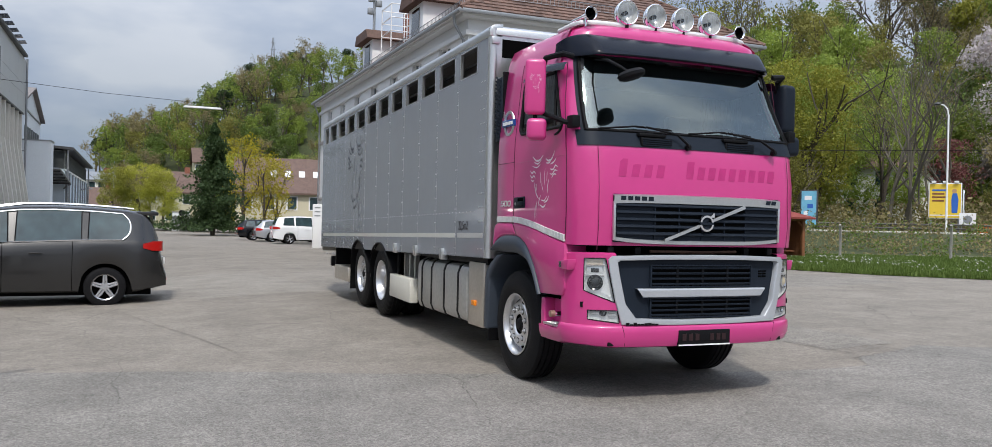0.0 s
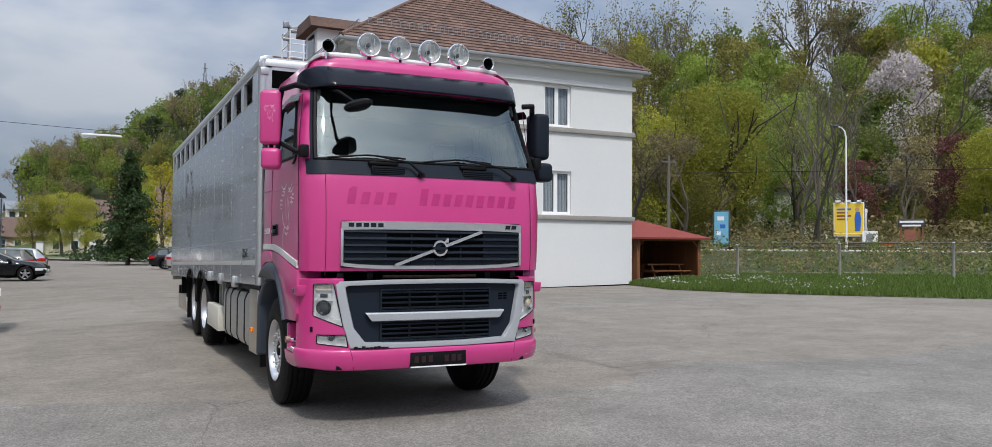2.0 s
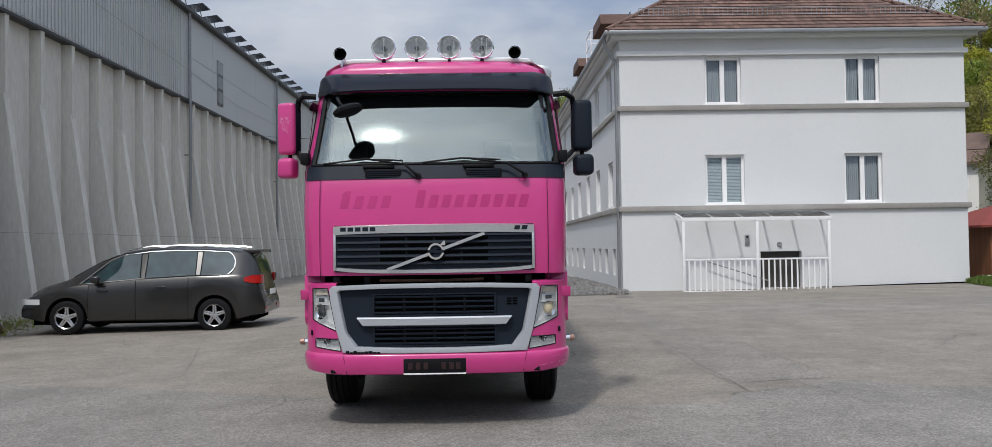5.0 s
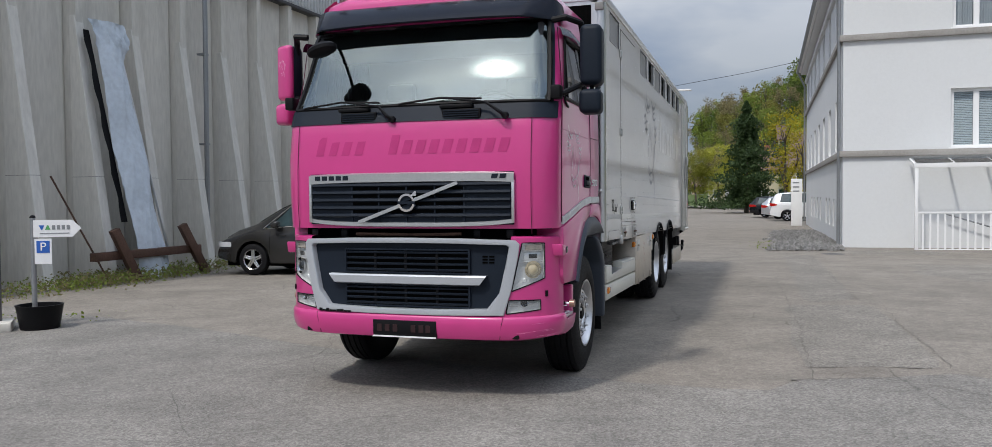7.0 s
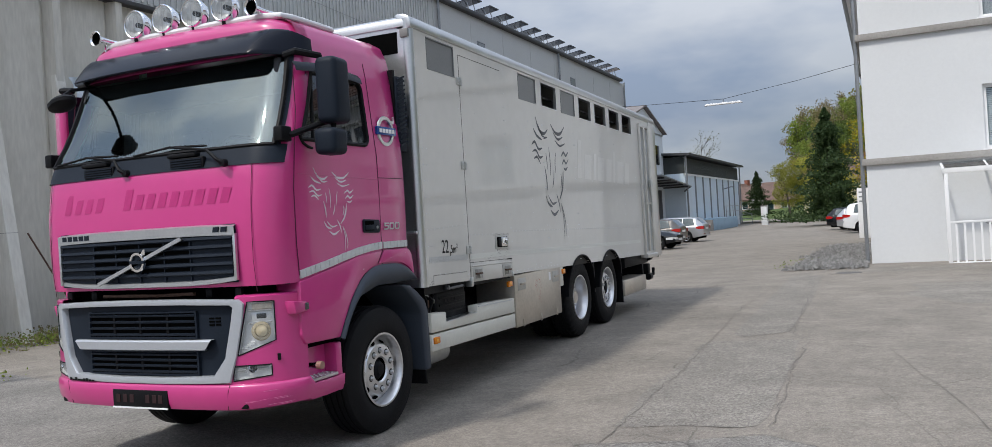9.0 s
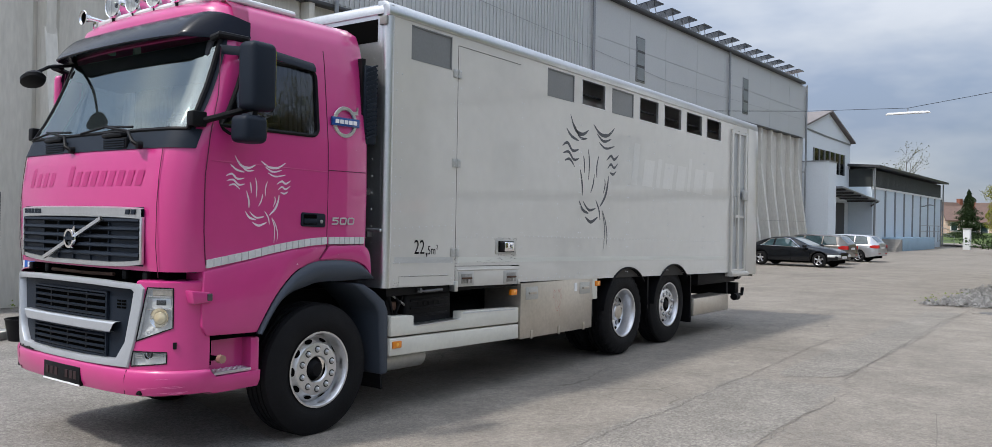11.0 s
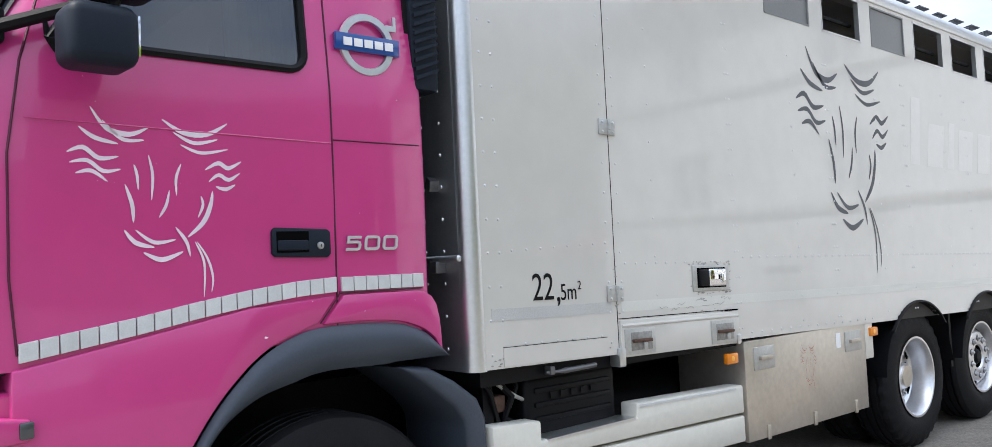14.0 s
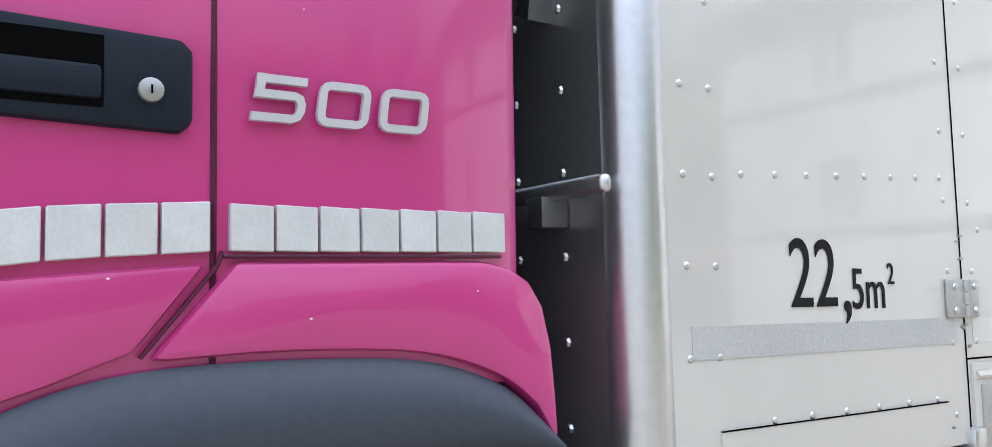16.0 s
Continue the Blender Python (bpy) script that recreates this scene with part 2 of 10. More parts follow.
PINK = mat("pink_paint", (0.520, 0.038, 0.198), 0.30, vary=0.04, scale=1.2, fine=9, coat=0.7, bump=0.02, bump_scale=6)
SEAM = mat("dark_pink_seam", (0.075, 0.005, 0.028), 0.6, vary=0.05)
PINK_TEXT = mat("faded_pink_mark", (0.405, 0.022, 0.145), 0.36, vary=0.1, scale=3, fine=14)
NAVY = mat("blue_grey_plastic", (0.012, 0.017, 0.026), 0.5, spec=0.16, vary=0.12, scale=2, fine=80, bump=0.05, bump_scale=400)
ARCHM = mat("dark_blue_arch_plastic", (0.044, 0.055, 0.073), 0.45, spec=0.45, vary=0.14, scale=2, fine=80, bump=0.05, bump_scale=400)
VISOR = mat("dark_visor_plastic", (0.007, 0.009, 0.016), 0.22, spec=0.2, vary=0.1, scale=2, fine=60)
BLACK = mat("black_plastic", (0.006, 0.006, 0.007), 0.5, spec=0.16, vary=0.2, scale=3, fine=60, bump=0.06, bump_scale=300)
# near-black, painting the shade inside gaps, holes and hollows
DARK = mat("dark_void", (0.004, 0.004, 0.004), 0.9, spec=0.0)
RUBBER = mat("tyre_rubber", (0.008, 0.008, 0.009), 0.62, spec=0.18, vary=0.3, scale=5, fine=60, bump=0.15, bump_scale=120)
ALU = mat("brushed_aluminium", (0.62, 0.63, 0.63), 0.33, 0.9, vary=0.08, scale=3, fine=50, bump=0.02, bump_scale=80)
RIM = mat("polished_rim", (0.66, 0.66, 0.67), 0.30, 0.85, vary=0.1, scale=6, fine=60)
CHROME = mat("chrome", (0.85, 0.85, 0.86), 0.07, 1.0, vary=0.02)
SILVER = mat("silver_paint", (0.46, 0.48, 0.51), 0.30, 0.35, vary=0.05, scale=2, fine=60, coat=0.4)
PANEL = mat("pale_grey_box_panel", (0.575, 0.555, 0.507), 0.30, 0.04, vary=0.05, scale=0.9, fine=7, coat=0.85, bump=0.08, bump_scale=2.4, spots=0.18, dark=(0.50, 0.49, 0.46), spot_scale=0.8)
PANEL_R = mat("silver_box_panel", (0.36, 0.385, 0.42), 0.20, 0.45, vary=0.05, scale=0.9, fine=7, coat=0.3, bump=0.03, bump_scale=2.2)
STAINLESS = mat("worn_steel_sheet", (0.56, 0.515, 0.45), 0.36, 0.75, vary=0.12, scale=2, fine=30, spots=0.35, dark=(0.40, 0.34, 0.27), spot_scale=2.5)
SILL = mat("pale_green_grey_paint", (0.64, 0.62, 0.545), 0.4, vary=0.06, scale=2, fine=30, spots=0.2, spot_scale=2)
DECAL = mat("dark_grey_vinyl", (0.07, 0.075, 0.085), 0.4, vary=0.1)
WHITE_DECAL = mat("pale_vinyl", (0.72, 0.62, 0.68), 0.45, vary=0.1)
REFLECT = mat("reflective_film", (0.56, 0.565, 0.55), 0.4, vary=0.10, scale=30, fine=200, rand=0.06)
ORANGE = mat("amber_plastic", (0.75, 0.22, 0.01), 0.2, vary=0.1, coat=0.5)
NUMBER = mat("silver_number", (0.55, 0.54, 0.54), 0.35, 0.3, vary=0.06)
RED = mat("red_plastic", (0.45, 0.012, 0.01), 0.18, vary=0.08, coat=0.6)
GLASS = glass_mat("windshield_glass", (0.64, 0.74, 0.74), fac=0.145, sheen=(0.88, 1.0, 1.0))
GLASS_DARK = glass_mat("tinted_glass", (0.20, 0.21, 0.22), fac=0.09)
LENS = glass_mat("lamp_lens", (0.9, 0.92, 0.93), fac=0.05)
MIRROR = mat("mirror", (0.9, 0.9, 0.92), 0.02, 1.0, vary=0.01)
BADGE_BLUE = mat("badge_blue", (0.008, 0.06, 0.25), 0.25, vary=0.05, coat=0.6)
BADGE_WHITE = mat("badge_white", (0.8, 0.8, 0.8), 0.3, vary=0.03)
RUST = mat("rusty_steel", (0.10, 0.055, 0.038), 0.75, 0.2, vary=0.4, scale=4, fine=40, bump=0.2, bump_scale=60)
TANK = mat("fuel_tank_aluminium", (0.5, 0.5, 0.48), 0.42, 0.7, vary=0.15, scale=2, fine=20, spots=0.3, spot_scale=2)

# ---- mesh kit ----
def finish(name, bm, material, smooth=None):
    bmesh.ops.recalc_face_normals(bm, faces=bm.faces)
    me = bpy.data.meshes.new(name)
    bm.to_mesh(me)
    bm.free()
    me.materials.append(material)
    if smooth is not None:
        me.shade_smooth()
        me.set_sharp_from_angle(angle=radians(smooth))
    return me


def part(name, bm, material, parent=None, label="", smooth=35, loc=None):
    ob = new(name, finish(name, bm, material, smooth))
    if parent:
        ob.parent = parent
    if loc:
        ob.location = loc
    if label:
        tagged(ob, label)
    return ob


def thing(name, label, category, at=(0, 0, 0), turn=0.0, group="", kind=""):
    ob = new(name)
    ob.location, ob.rotation_euler = at, (0, 0, radians(turn))
    return tagged(ob, label, category, group, kind)


def bevelled(bm, w, seg=2, geom=None, angle=30):
    if w <= 0:
        return bm
    es = [e for e in (geom or bm.edges) if len(e.link_faces) == 2 and e.calc_face_angle(0) > radians(angle)]
    bmesh.ops.bevel(bm, geom=es, offset=w, segments=seg, affect="EDGES", profile=0.5, clamp_overlap=True)
    return bm


def box(x0, x1, y0, y1, z0, z1, bevel=0.0, seg=2, bm=None, m=None):
    b = bmesh.new()
    vs = [b.verts.new((x, y, z)) for x in (x0, x1) for y in (y0, y1) for z in (z0, z1)]
    for f in ((0, 1, 3, 2), (4, 6, 7, 5), (0, 4, 5, 1), (2, 3, 7, 6), (0, 2, 6, 4), (1, 5, 7, 3)):
        b.faces.new([vs[i] for i in f])
    bmesh.ops.recalc_face_normals(b, faces=b.faces)
    bevelled(b, bevel, seg)
    return join(bm, b, m)


def join(bm, b, m=None):
    """Adds the mesh b (moved by m) to bm."""
    if m is not None:
        bmesh.ops.transform(b, matrix=m, verts=b.verts)
    if bm is None:
        return b
    vs = {v: bm.verts.new(v.co) for v in b.verts}
    for f in b.faces:
        bm.faces.new([vs[v] for v in f.verts])
    b.free()
    return bm


def prism(poly, axis, a, b, bevel=0.0, seg=2, bm=None, m=None):
    """The outline poly, drawn in the two other axes in their order, from a to b along axis."""
    bb = bmesh.new()
    put = {"x": lambda u, v, w: (w, u, v), "y": lambda u, v, w: (u, w, v), "z": lambda u, v, w: (u, v, w)}[axis]
    lo, hi = [bb.verts.new(put(u, v, a)) for u, v in poly], [bb.verts.new(put(u, v, b)) for u, v in poly]
    bb.faces.new(lo[::-1]), bb.faces.new(hi)
    k = len(poly)
    for i in range(k):
        bb.faces.new((lo[i], lo[(i + 1) % k], hi[(i + 1) % k], hi[i]))
    bmesh.ops.recalc_face_normals(bb, faces=bb.faces)
    bevelled(bb, bevel, seg)
    return join(bm, bb, m)


def lathe(profile, axis="x", seg=48, bm=None, m=None, close=False):
    """Turns (along, radius) points round the axis through the origin."""
    bb = bmesh.new()
    put = {"x": lambda h, c, s: (h, c, s), "y": lambda h, c, s: (c, h, s), "z": lambda h, c, s: (c, s, h)}[axis]
    rings = []
    for h, r in profile:
        rings.append([bb.verts.new(put(h, r * math.cos(2 * math.pi * i / seg), r * math.sin(2 * math.pi * i / seg))) for i in range(seg)] if r > 1e-5 else [bb.verts.new(put(h, 0, 0))])
    for A, B in zip(rings, rings[1:]):
        for i in range(seg):
            j = (i + 1) % seg
            q = [A[i % len(A)], A[j % len(A)], B[j % len(B)], B[i % len(B)]]
            q = [v for k, v in enumerate(q) if v not in q[:k]]
            if len(q) > 2:
                bb.faces.new(q)
    bmesh.ops.recalc_face_normals(bb, faces=bb.faces)
    return join(bm, bb, m)


def tube(points, r, seg=10, bm=None, m=None):
    """A round bar along the points."""
    bb = bmesh.new()
    pts = [Vector(p) for p in points]
    rings, last = [], None
    for i, p in enumerate(pts):
        d = (pts[min(i + 1, len(pts) - 1)] - pts[max(i - 1, 0)]).normalized()
        up = last if last is not None else (Vector((0, 0, 1)) if abs(d.z) < 0.9 else Vector((1, 0, 0)))
        a = d.cross(up).normalized()
        b = a.cross(d).normalized()
        last = b
        rr = r[i] if isinstance(r, (list, tuple)) else r
        rings.append([bb.verts.new(p + rr * (math.cos(2 * math.pi * k / seg) * a + math.sin(2 * math.pi * k / seg) * b)) for k in range(seg)])
    for A, B in zip(rings, rings[1:]):
        for k in range(seg):
            bb.faces.new((A[k], A[(k + 1) % seg], B[(k + 1) % seg], B[k]))
    bb.faces.new(rings[0][::-1]), bb.faces.new(rings[-1])
    return join(bm, bb, m)


def grid(rows, bm=None, m=None, close=False, skip=None, thick=0.0):
    """A sheet through rows of points. skip(i, j) leaves a face out."""
    bb = bmesh.new()
    vs = [[bb.verts.new(p) for p in r] for r in rows]
    for i in range(len(vs) - 1):
        k = len(vs[i])
        for j in range(k if close else k - 1):
            if skip and skip(i, j):
                continue
            bb.faces.new((vs[i][j], vs[i][(j + 1) % k], vs[i + 1][(j + 1) % k], vs[i + 1][j]))
    if thick:
        bmesh.ops.recalc_face_normals(bb, faces=bb.faces)
        bmesh.ops.solidify(bb, geom=list(bb.faces), thickness=thick)
    loose = [v for v in bb.verts if not v.link_faces]
    bmesh.ops.delete(bb, geom=loose, context="VERTS")
    return join(bm, bb, m)


def lerp_table(t, table):
    """Smooth value at t in rows of (t, value)."""
    if t <= table[0][0]:
        return table[0][1]
    for (a, va), (b, vb) in zip(table, table[1:]):
        if t <= b:
            s = (t - a) / (b - a)
            return va + (vb - va) * s
    return table[-1][1]


def smooth(a, b, t):
    s = min(1.0, max(0.0, (t - a) / (b - a)))
    return s * s * (3 - 2 * s)


def text_mesh(body, size, depth=0.0, shear=0.0):
    """Lettering in the built-in font, in the xy plane, as a bmesh."""
    cu = bpy.data.curves.new("lettering", "FONT")
    cu.body, cu.size, cu.extrude, cu.shear = body, size, depth, shear
    cu.align_x, cu.align_y = "CENTER", "CENTER"
    ob = bpy.data.objects.new("lettering", cu)
    me = ob.to_mesh()
    bm = bmesh.new()
    bm.from_mesh(me)
    ob.to_mesh_clear()
    bpy.data.objects.remove(ob)
    bpy.data.curves.remove(cu)
    return bm

# ---- ground ----
ASPHALT = asphalt_mat("worn_asphalt", (0.222, 0.197, 0.167), (0.150, 0.132, 0.111))
COARSE = asphalt_mat("coarse_asphalt", (0.196, 0.182, 0.163), (0.142, 0.131, 0.117), True, ((62.0, 0.78, 1.28), (120.0, 0.86, 1.16)))
GRASS_SOIL = mat("grass_turf", (0.072, 0.108, 0.028), 0.9, vary=0.35, scale=0.8, fine=20, bump=0.6, bump_scale=30)
WOOD_SOIL = mat("wood_floor", (0.050, 0.062, 0.022), 0.95, vary=0.5, scale=0.08, fine=1.5, bump=0.5, bump_scale=3)
CRACK = mat("crack_filling", (0.150, 0.137, 0.119), 0.95, vary=0.3, scale=4, fine=30)

# how the land rises round the yard: bearing from the yard, foot of the slope, crest, height
RISE = [(-6.6, 168, 215, 0), (-5, 162, 205, 6), (-3.5, 160, 212, 11), (-2.4, 158, 218, 13), (-1.4, 156, 222, 14.5), (0.25, 154, 214, 17.5), (3, 150, 215, 23), (4.5, 150, 220, 27.5), (7, 150, 225, 32),
        (10, 148, 225, 36), (15, 145, 228, 38), (25, 130, 220, 42), (36, 100, 190, 32), (50, 92, 165, 27), (65, 92, 160, 27), (80, 100, 170, 27), (100, 115, 185, 28), (118, 140, 200, 0)]


def land(x, y):
    """Height of the ground."""
    side = lerp_table(x, [(-8, -0.25), (-0.5, -0.15), (3.0, -0.04), (5.2, -0.025), (6.4, -0.01), (8.6, 0.06), (12, 0.07), (20.4, 0.18), (24, 0.22), (40, 0.3)])
    z = side + (-0.12 - side) * smooth(22, 46, y)
    # the yard rises a little below the truck, from its nose to its tail
    z += lerp_table(y, [(-4, -0.065), (7.4, -0.062), (14, 0.035), (20, 0.04), (30, 0.0)]) * smooth(-0.5, 2.5, x) * (1 - smooth(6.9, 8.6, x))
    road = 0.8 * x + 0.6 * y
    if x > 18:
        z += (1.45 - z) * smooth(47, 57, road) * smooth(18, 26, x)
    r, az = math.hypot(x - 3, y), math.degrees(math.atan2(x - 3, y))
    if RISE[0][0] < az < RISE[-1][0]:
        r0, r1, top = (lerp_table(az, [(q[0], q[k]) for q in RISE]) for k in (1, 2, 3))
        z += top * smooth(r0 - 12, r1, r) + 1.2 * smooth(r0, r1, r) * noise.noise((x * 0.03, y * 0.03, 0))
    return z


def ground_sheet():
    rs = [0.0] + [1.5 * 1.075 ** i for i in range(108)]
    bm = bmesh.new()
    prev, n = None, 180
    for r in rs:
        if r > 3000:
            break
        ring = []
        for i in range(n):
            a = 2 * math.pi * i / n
            x, y = 5 + r * math.sin(a), 6 + r * math.cos(a)
            ring.append(bm.verts.new((x, y, land(x, y))))
            if r == 0:
                break
        if prev:
            for i in range(n):
                q = [prev[i % len(prev)], prev[(i + 1) % len(prev)], ring[(i + 1) % n], ring[i]]
                q = [v for k, v in enumerate(q) if v not in q[:k]]
                bm.faces.new(q)
        prev = ring
    me = finish("ground", bm, ASPHALT, 60)
    me.materials.append(WOOD_SOIL)
    me.materials.append(GRASS_SOIL)
    for f in me.polygons:
        c = f.center
        if math.hypot(c.x - 3, c.y) > 88 and c.x > -2 and f.normal.z < 0.99 or c.y > 125 or (0.8 * c.x + 0.6 * c.y > 48 and c.x > 26):
            f.material_index = 1
        if -40 < c.x < 60 and 105 < c.y < 170 and f.material_index == 1 and c.z < 4:
            f.material_index = 2
    return tagged(new("ground", me), "worn grey asphalt yard with patches and cracks", "ground", kind="structure")


ground_sheet()


def strip_on_land(points, width, lift=0.004, bm=None, jag=0.0, seed=0, sub=8):
    """A flat band along points that lies on the ground."""
    rnd = random.Random(seed)
    pts = []
    for (x0, y0), (x1, y1) in zip(points, points[1:]):
        for k in range(sub):
            s = k / sub
            pts.append((x0 + (x1 - x0) * s + rnd.uniform(-jag, jag), y0 + (y1 - y0) * s + rnd.uniform(-jag, jag)))
    pts.append(points[-1])
    rows = []
    for i, (x, y) in enumerate(pts):
        a, b = pts[max(i - 1, 0)], pts[min(i + 1, len(pts) - 1)]
        dx, dy = b[0] - a[0], b[1] - a[1]
        k = max(1e-6, math.hypot(dx, dy))
        w = width * rnd.uniform(0.35, 1.0) / 2 if jag else width / 2
        rows.append([(x - dy / k * w, y + dx / k * w, land(x, y) + lift), (x + dy / k * w, y - dx / k * w, land(x, y) + lift)])
    return grid(rows, bm)


# long cracks and mended seams in the asphalt
for k, (pts, w) in enumerate([
    ([(7.86, 7.0), (7.84, 8.2), (7.82, 9.33), (7.87, 9.92), (7.77, 11.12), (7.76, 12.04), (7.67, 13.93), (7.64, 15.61), (7.7, 18.0)], 0.022),
    ([(9.0, 7.6), (8.97, 9.13), (8.93, 10.29), (8.93, 11.83), (8.72, 12.28), (8.63, 14.06), (8.56, 16.19), (8.46, 19.56), (8.51, 23.29)], 0.022),
    ([(7.79, 12.02), (8.18, 12.07), (8.8, 12.1)], 0.016),
    ([(0.0, 9.05), (1.45, 8.5), (3.1, 7.8), (6.27, 6.96), (7.53, 6.72), (7.69, 7.12)], 0.012),
    ([(7.69, 7.12), (8.05, 7.08), (8.42, 7.11)], 0.055),
    ([(8.42, 7.11), (8.96, 7.40), (9.6, 6.98), (11.5, 6.6), (14.0, 6.9)], 0.018),
    ([(-3.0, 6.0), (-0.5, 5.0), (3.0, 4.3), (6.6, 4.6)], 0.012),
    ([(8.1, 7.4), (9.6, 6.2), (11.8, 5.4)], 0.02),
    ([(11.0, 9.5), (12.5, 11.5), (15.5, 13.0), (18.5, 13.2)], 0.022),
    ([(6.8, 15.5), (6.2, 19.0), (5.2, 25.0), (4.6, 33.0)], 0.02),
    ([(1.0, 10.0), (-0.5, 15.5), (1.0, 24.0)], 0.02),
    ([(3.2, 22.0), (2.0, 30.0), (2.8, 40.0)], 0.02),
    ([(1.2, 2.2), (3.4, 2.0), (6.0, 1.7)], 0.012),
    ([(9.5, 4.2), (10.5, 7.3), (9.8, 11.2)], 0.014),
    ([(12.5, 3.0), (14.5, 5.5), (18.0, 6.5)], 0.016),
]):
    tagged(part("crack", strip_on_land(pts, w * 0.55, 0.008, jag=0.03, seed=k), CRACK, smooth=None), "dark jagged crack in the asphalt", "crack", "cracks in the yard", "structure")

# the yard's nearer half has a coarser, greyer top course that ends in a ragged line
SEAM_LINE = [(-14, 13.5), (0.0, 9.05), (1.45, 8.5), (3.1, 7.8), (6.27, 6.96), (7.53, 6.72), (7.7, 7.12), (8.42, 7.11), (8.96, 7.40), (9.6, 6.98), (11.5, 6.6), (14.0, 6.9), (20.0, 5.0), (24.0, 1.0)]
rows = []
for i in range(153):
    x = -14.0 + 0.25 * i
    y1 = lerp_table(x, SEAM_LINE) + 0.03 * noise.noise((x * 2.0, 0, 7))
    rows.append([(x, y, land(x, y) + 0.006) for y in (y1 + (-14.0 - y1) * (j / 44) for j in range(45))])
tagged(part("coarse_asphalt", grid(rows), COARSE, smooth=None), "coarse grey asphalt of the nearer yard", "asphalt", kind="structure")

PATCH = asphalt_mat("asphalt_patch", (0.206, 0.187, 0.162), (0.150, 0.136, 0.118), False, ((62.0, 0.76, 1.28), (120.0, 0.86, 1.16)))
PATCH_PALE = asphalt_mat("pale_concrete_patch", (0.240, 0.216, 0.185), (0.190, 0.170, 0.146), False)
for k, (cx, cy, sx, sy, tn, pale) in enumerate([(8.25, 17.0, 0.38, 5.0, 1, 0), (8.32, 9.7, 0.62, 2.35, 1, 0), (10.4, 22.6, 1.3, 0.8, 0, 0), (14.5, 17.5, 4.5, 2.0, 5, 0), (1.4, 20.0, 2.0, 3.5, 8, 1)]):
    rows = []
    for i in range(11):
        row = []
        for j in range(11):
            u, v = (i / 10 - 0.5) * 2 * sx, (j / 10 - 0.5) * 2 * sy
            q = 1 + 0.10 * noise.noise((u + k * 7, v, 3)) - 0.06 * abs(i / 5 - 1) ** 4 - 0.06 * abs(j / 5 - 1) ** 4
            a = radians(tn)
            x, y = cx + (u * math.cos(a) - v * math.sin(a)) * q, cy + (u * math.sin(a) + v * math.cos(a)) * q
            row.append((x, y, land(x, y) + 0.003))
        rows.append(row)
    tagged(part("asphalt_patch", grid(rows), PATCH_PALE if pale else PATCH, smooth=None), "mended patch in the asphalt of the yard", "patch", "patches in the yard", "structure")

# lawn beside the yard
EDGE = [(20.30, 24.80), (19.5, 21.6), (20.4, 18.6), (22.2, 15.8), (26.0, 10.4), (32.0, 2.5), (41.0, -9.0)]


def edge_point(s):
    s = s * (len(EDGE) - 1)
    i = min(int(s), len(EDGE) - 2)
    f = s - i
    return EDGE[i][0] * (1 - f) + EDGE[i + 1][0] * f, EDGE[i][1] * (1 - f) + EDGE[i + 1][1] * f


rows = []
for i in range(61):
    x, y = edge_point(i / 60)
    x += 0.12 * noise.noise((i * 0.7, 0, 0))
    row = []
    for j in range(30):
        d = (48.5 - 0.8 * x - 0.6 * y) * (j / 29) ** 1.6
        px, py = x + 0.8 * d, y + 0.6 * d
        row.append((px, py, land(px, py) + 0.006 + 0.06 * smooth(0, 0.6, d) + 0.10 * noise.noise((px * 0.25, py * 0.25, 0)) * smooth(0, 2, d)))
    rows.append(row)
tagged(part("lawn", grid(rows), GRASS_SOIL, smooth=80), "green lawn sprinkled with daisies beside the yard", "lawn", kind="structure")


def blades(name, spots, h0, h1, material, label, category, seed, wide=0.02, lean=0.5):
    """Tufts of blades as one mesh."""
    rnd = random.Random(seed)
    vs, fs = [], []
    for x, y, z in spots:
        for _ in range(3):
            a, h, l = rnd.uniform(0, 6.283), rnd.uniform(h0, h1), rnd.uniform(0, lean)
            bx, by = x + rnd.uniform(-0.06, 0.06), y + rnd.uniform(-0.06, 0.06)
            cx, cy = math.cos(a), math.sin(a)
            k = len(vs)
            w = wide * rnd.uniform(0.6, 1.4)
            vs += [(bx - cy * w, by + cx * w, z), (bx + cy * w, by - cx * w, z), (bx + cx * h * l, by + cy * h * l, z + h)]
            fs.append((k, k + 1, k + 2))
    me = bpy.data.meshes.new(name)
    me.from_pydata(vs, [], fs)
    me.materials.append(material)
    return tagged(new(name, me), label, category, kind="stuff")


GRASS = leaf_mat("grass_blades", (0.080, 0.132, 0.024), (0.150, 0.205, 0.048), 0.0)
rnd = random.Random(5)
spots = []
for _ in range(26000):
    x, y = edge_point(rnd.random() ** 1.3 * 0.85)
    d = rnd.random() ** 1.5 * (47.5 - 0.8 * x - 0.6 * y) - 0.05
    px, py = x + 0.8 * d, y + 0.6 * d
    spots.append((px, py, land(px, py) + 0.02 + 0.05 * smooth(0, 0.6, d)))
blades("grass", spots, 0.06, 0.17, GRASS, "short green grass blades of the lawn", "grass", 6, 0.025)
DAISY = mat("daisy_white", (0.8, 0.8, 0.75), 0.7, vary=0.1)
vs, fs = [], []
for _ in range(560):
    x, y = edge_point(rnd.random() ** 1.5 * 0.5)
    d = 0.5 + rnd.random() * 11
    px, py = x + 0.8 * d, y + 0.6 * d
    if noise.noise((px * 0.3, py * 0.3, 9)) < -0.05:
        continue
    z, k, r = land(px, py) + 0.17 + rnd.random() * 0.05, len(vs), 0.023
    vs += [(px + r * math.cos(q * 1.2566), py + r * math.sin(q * 1.2566), z + 0.02 * math.sin(q)) for q in range(5)]
    fs.append(tuple(range(k, k + 5)))
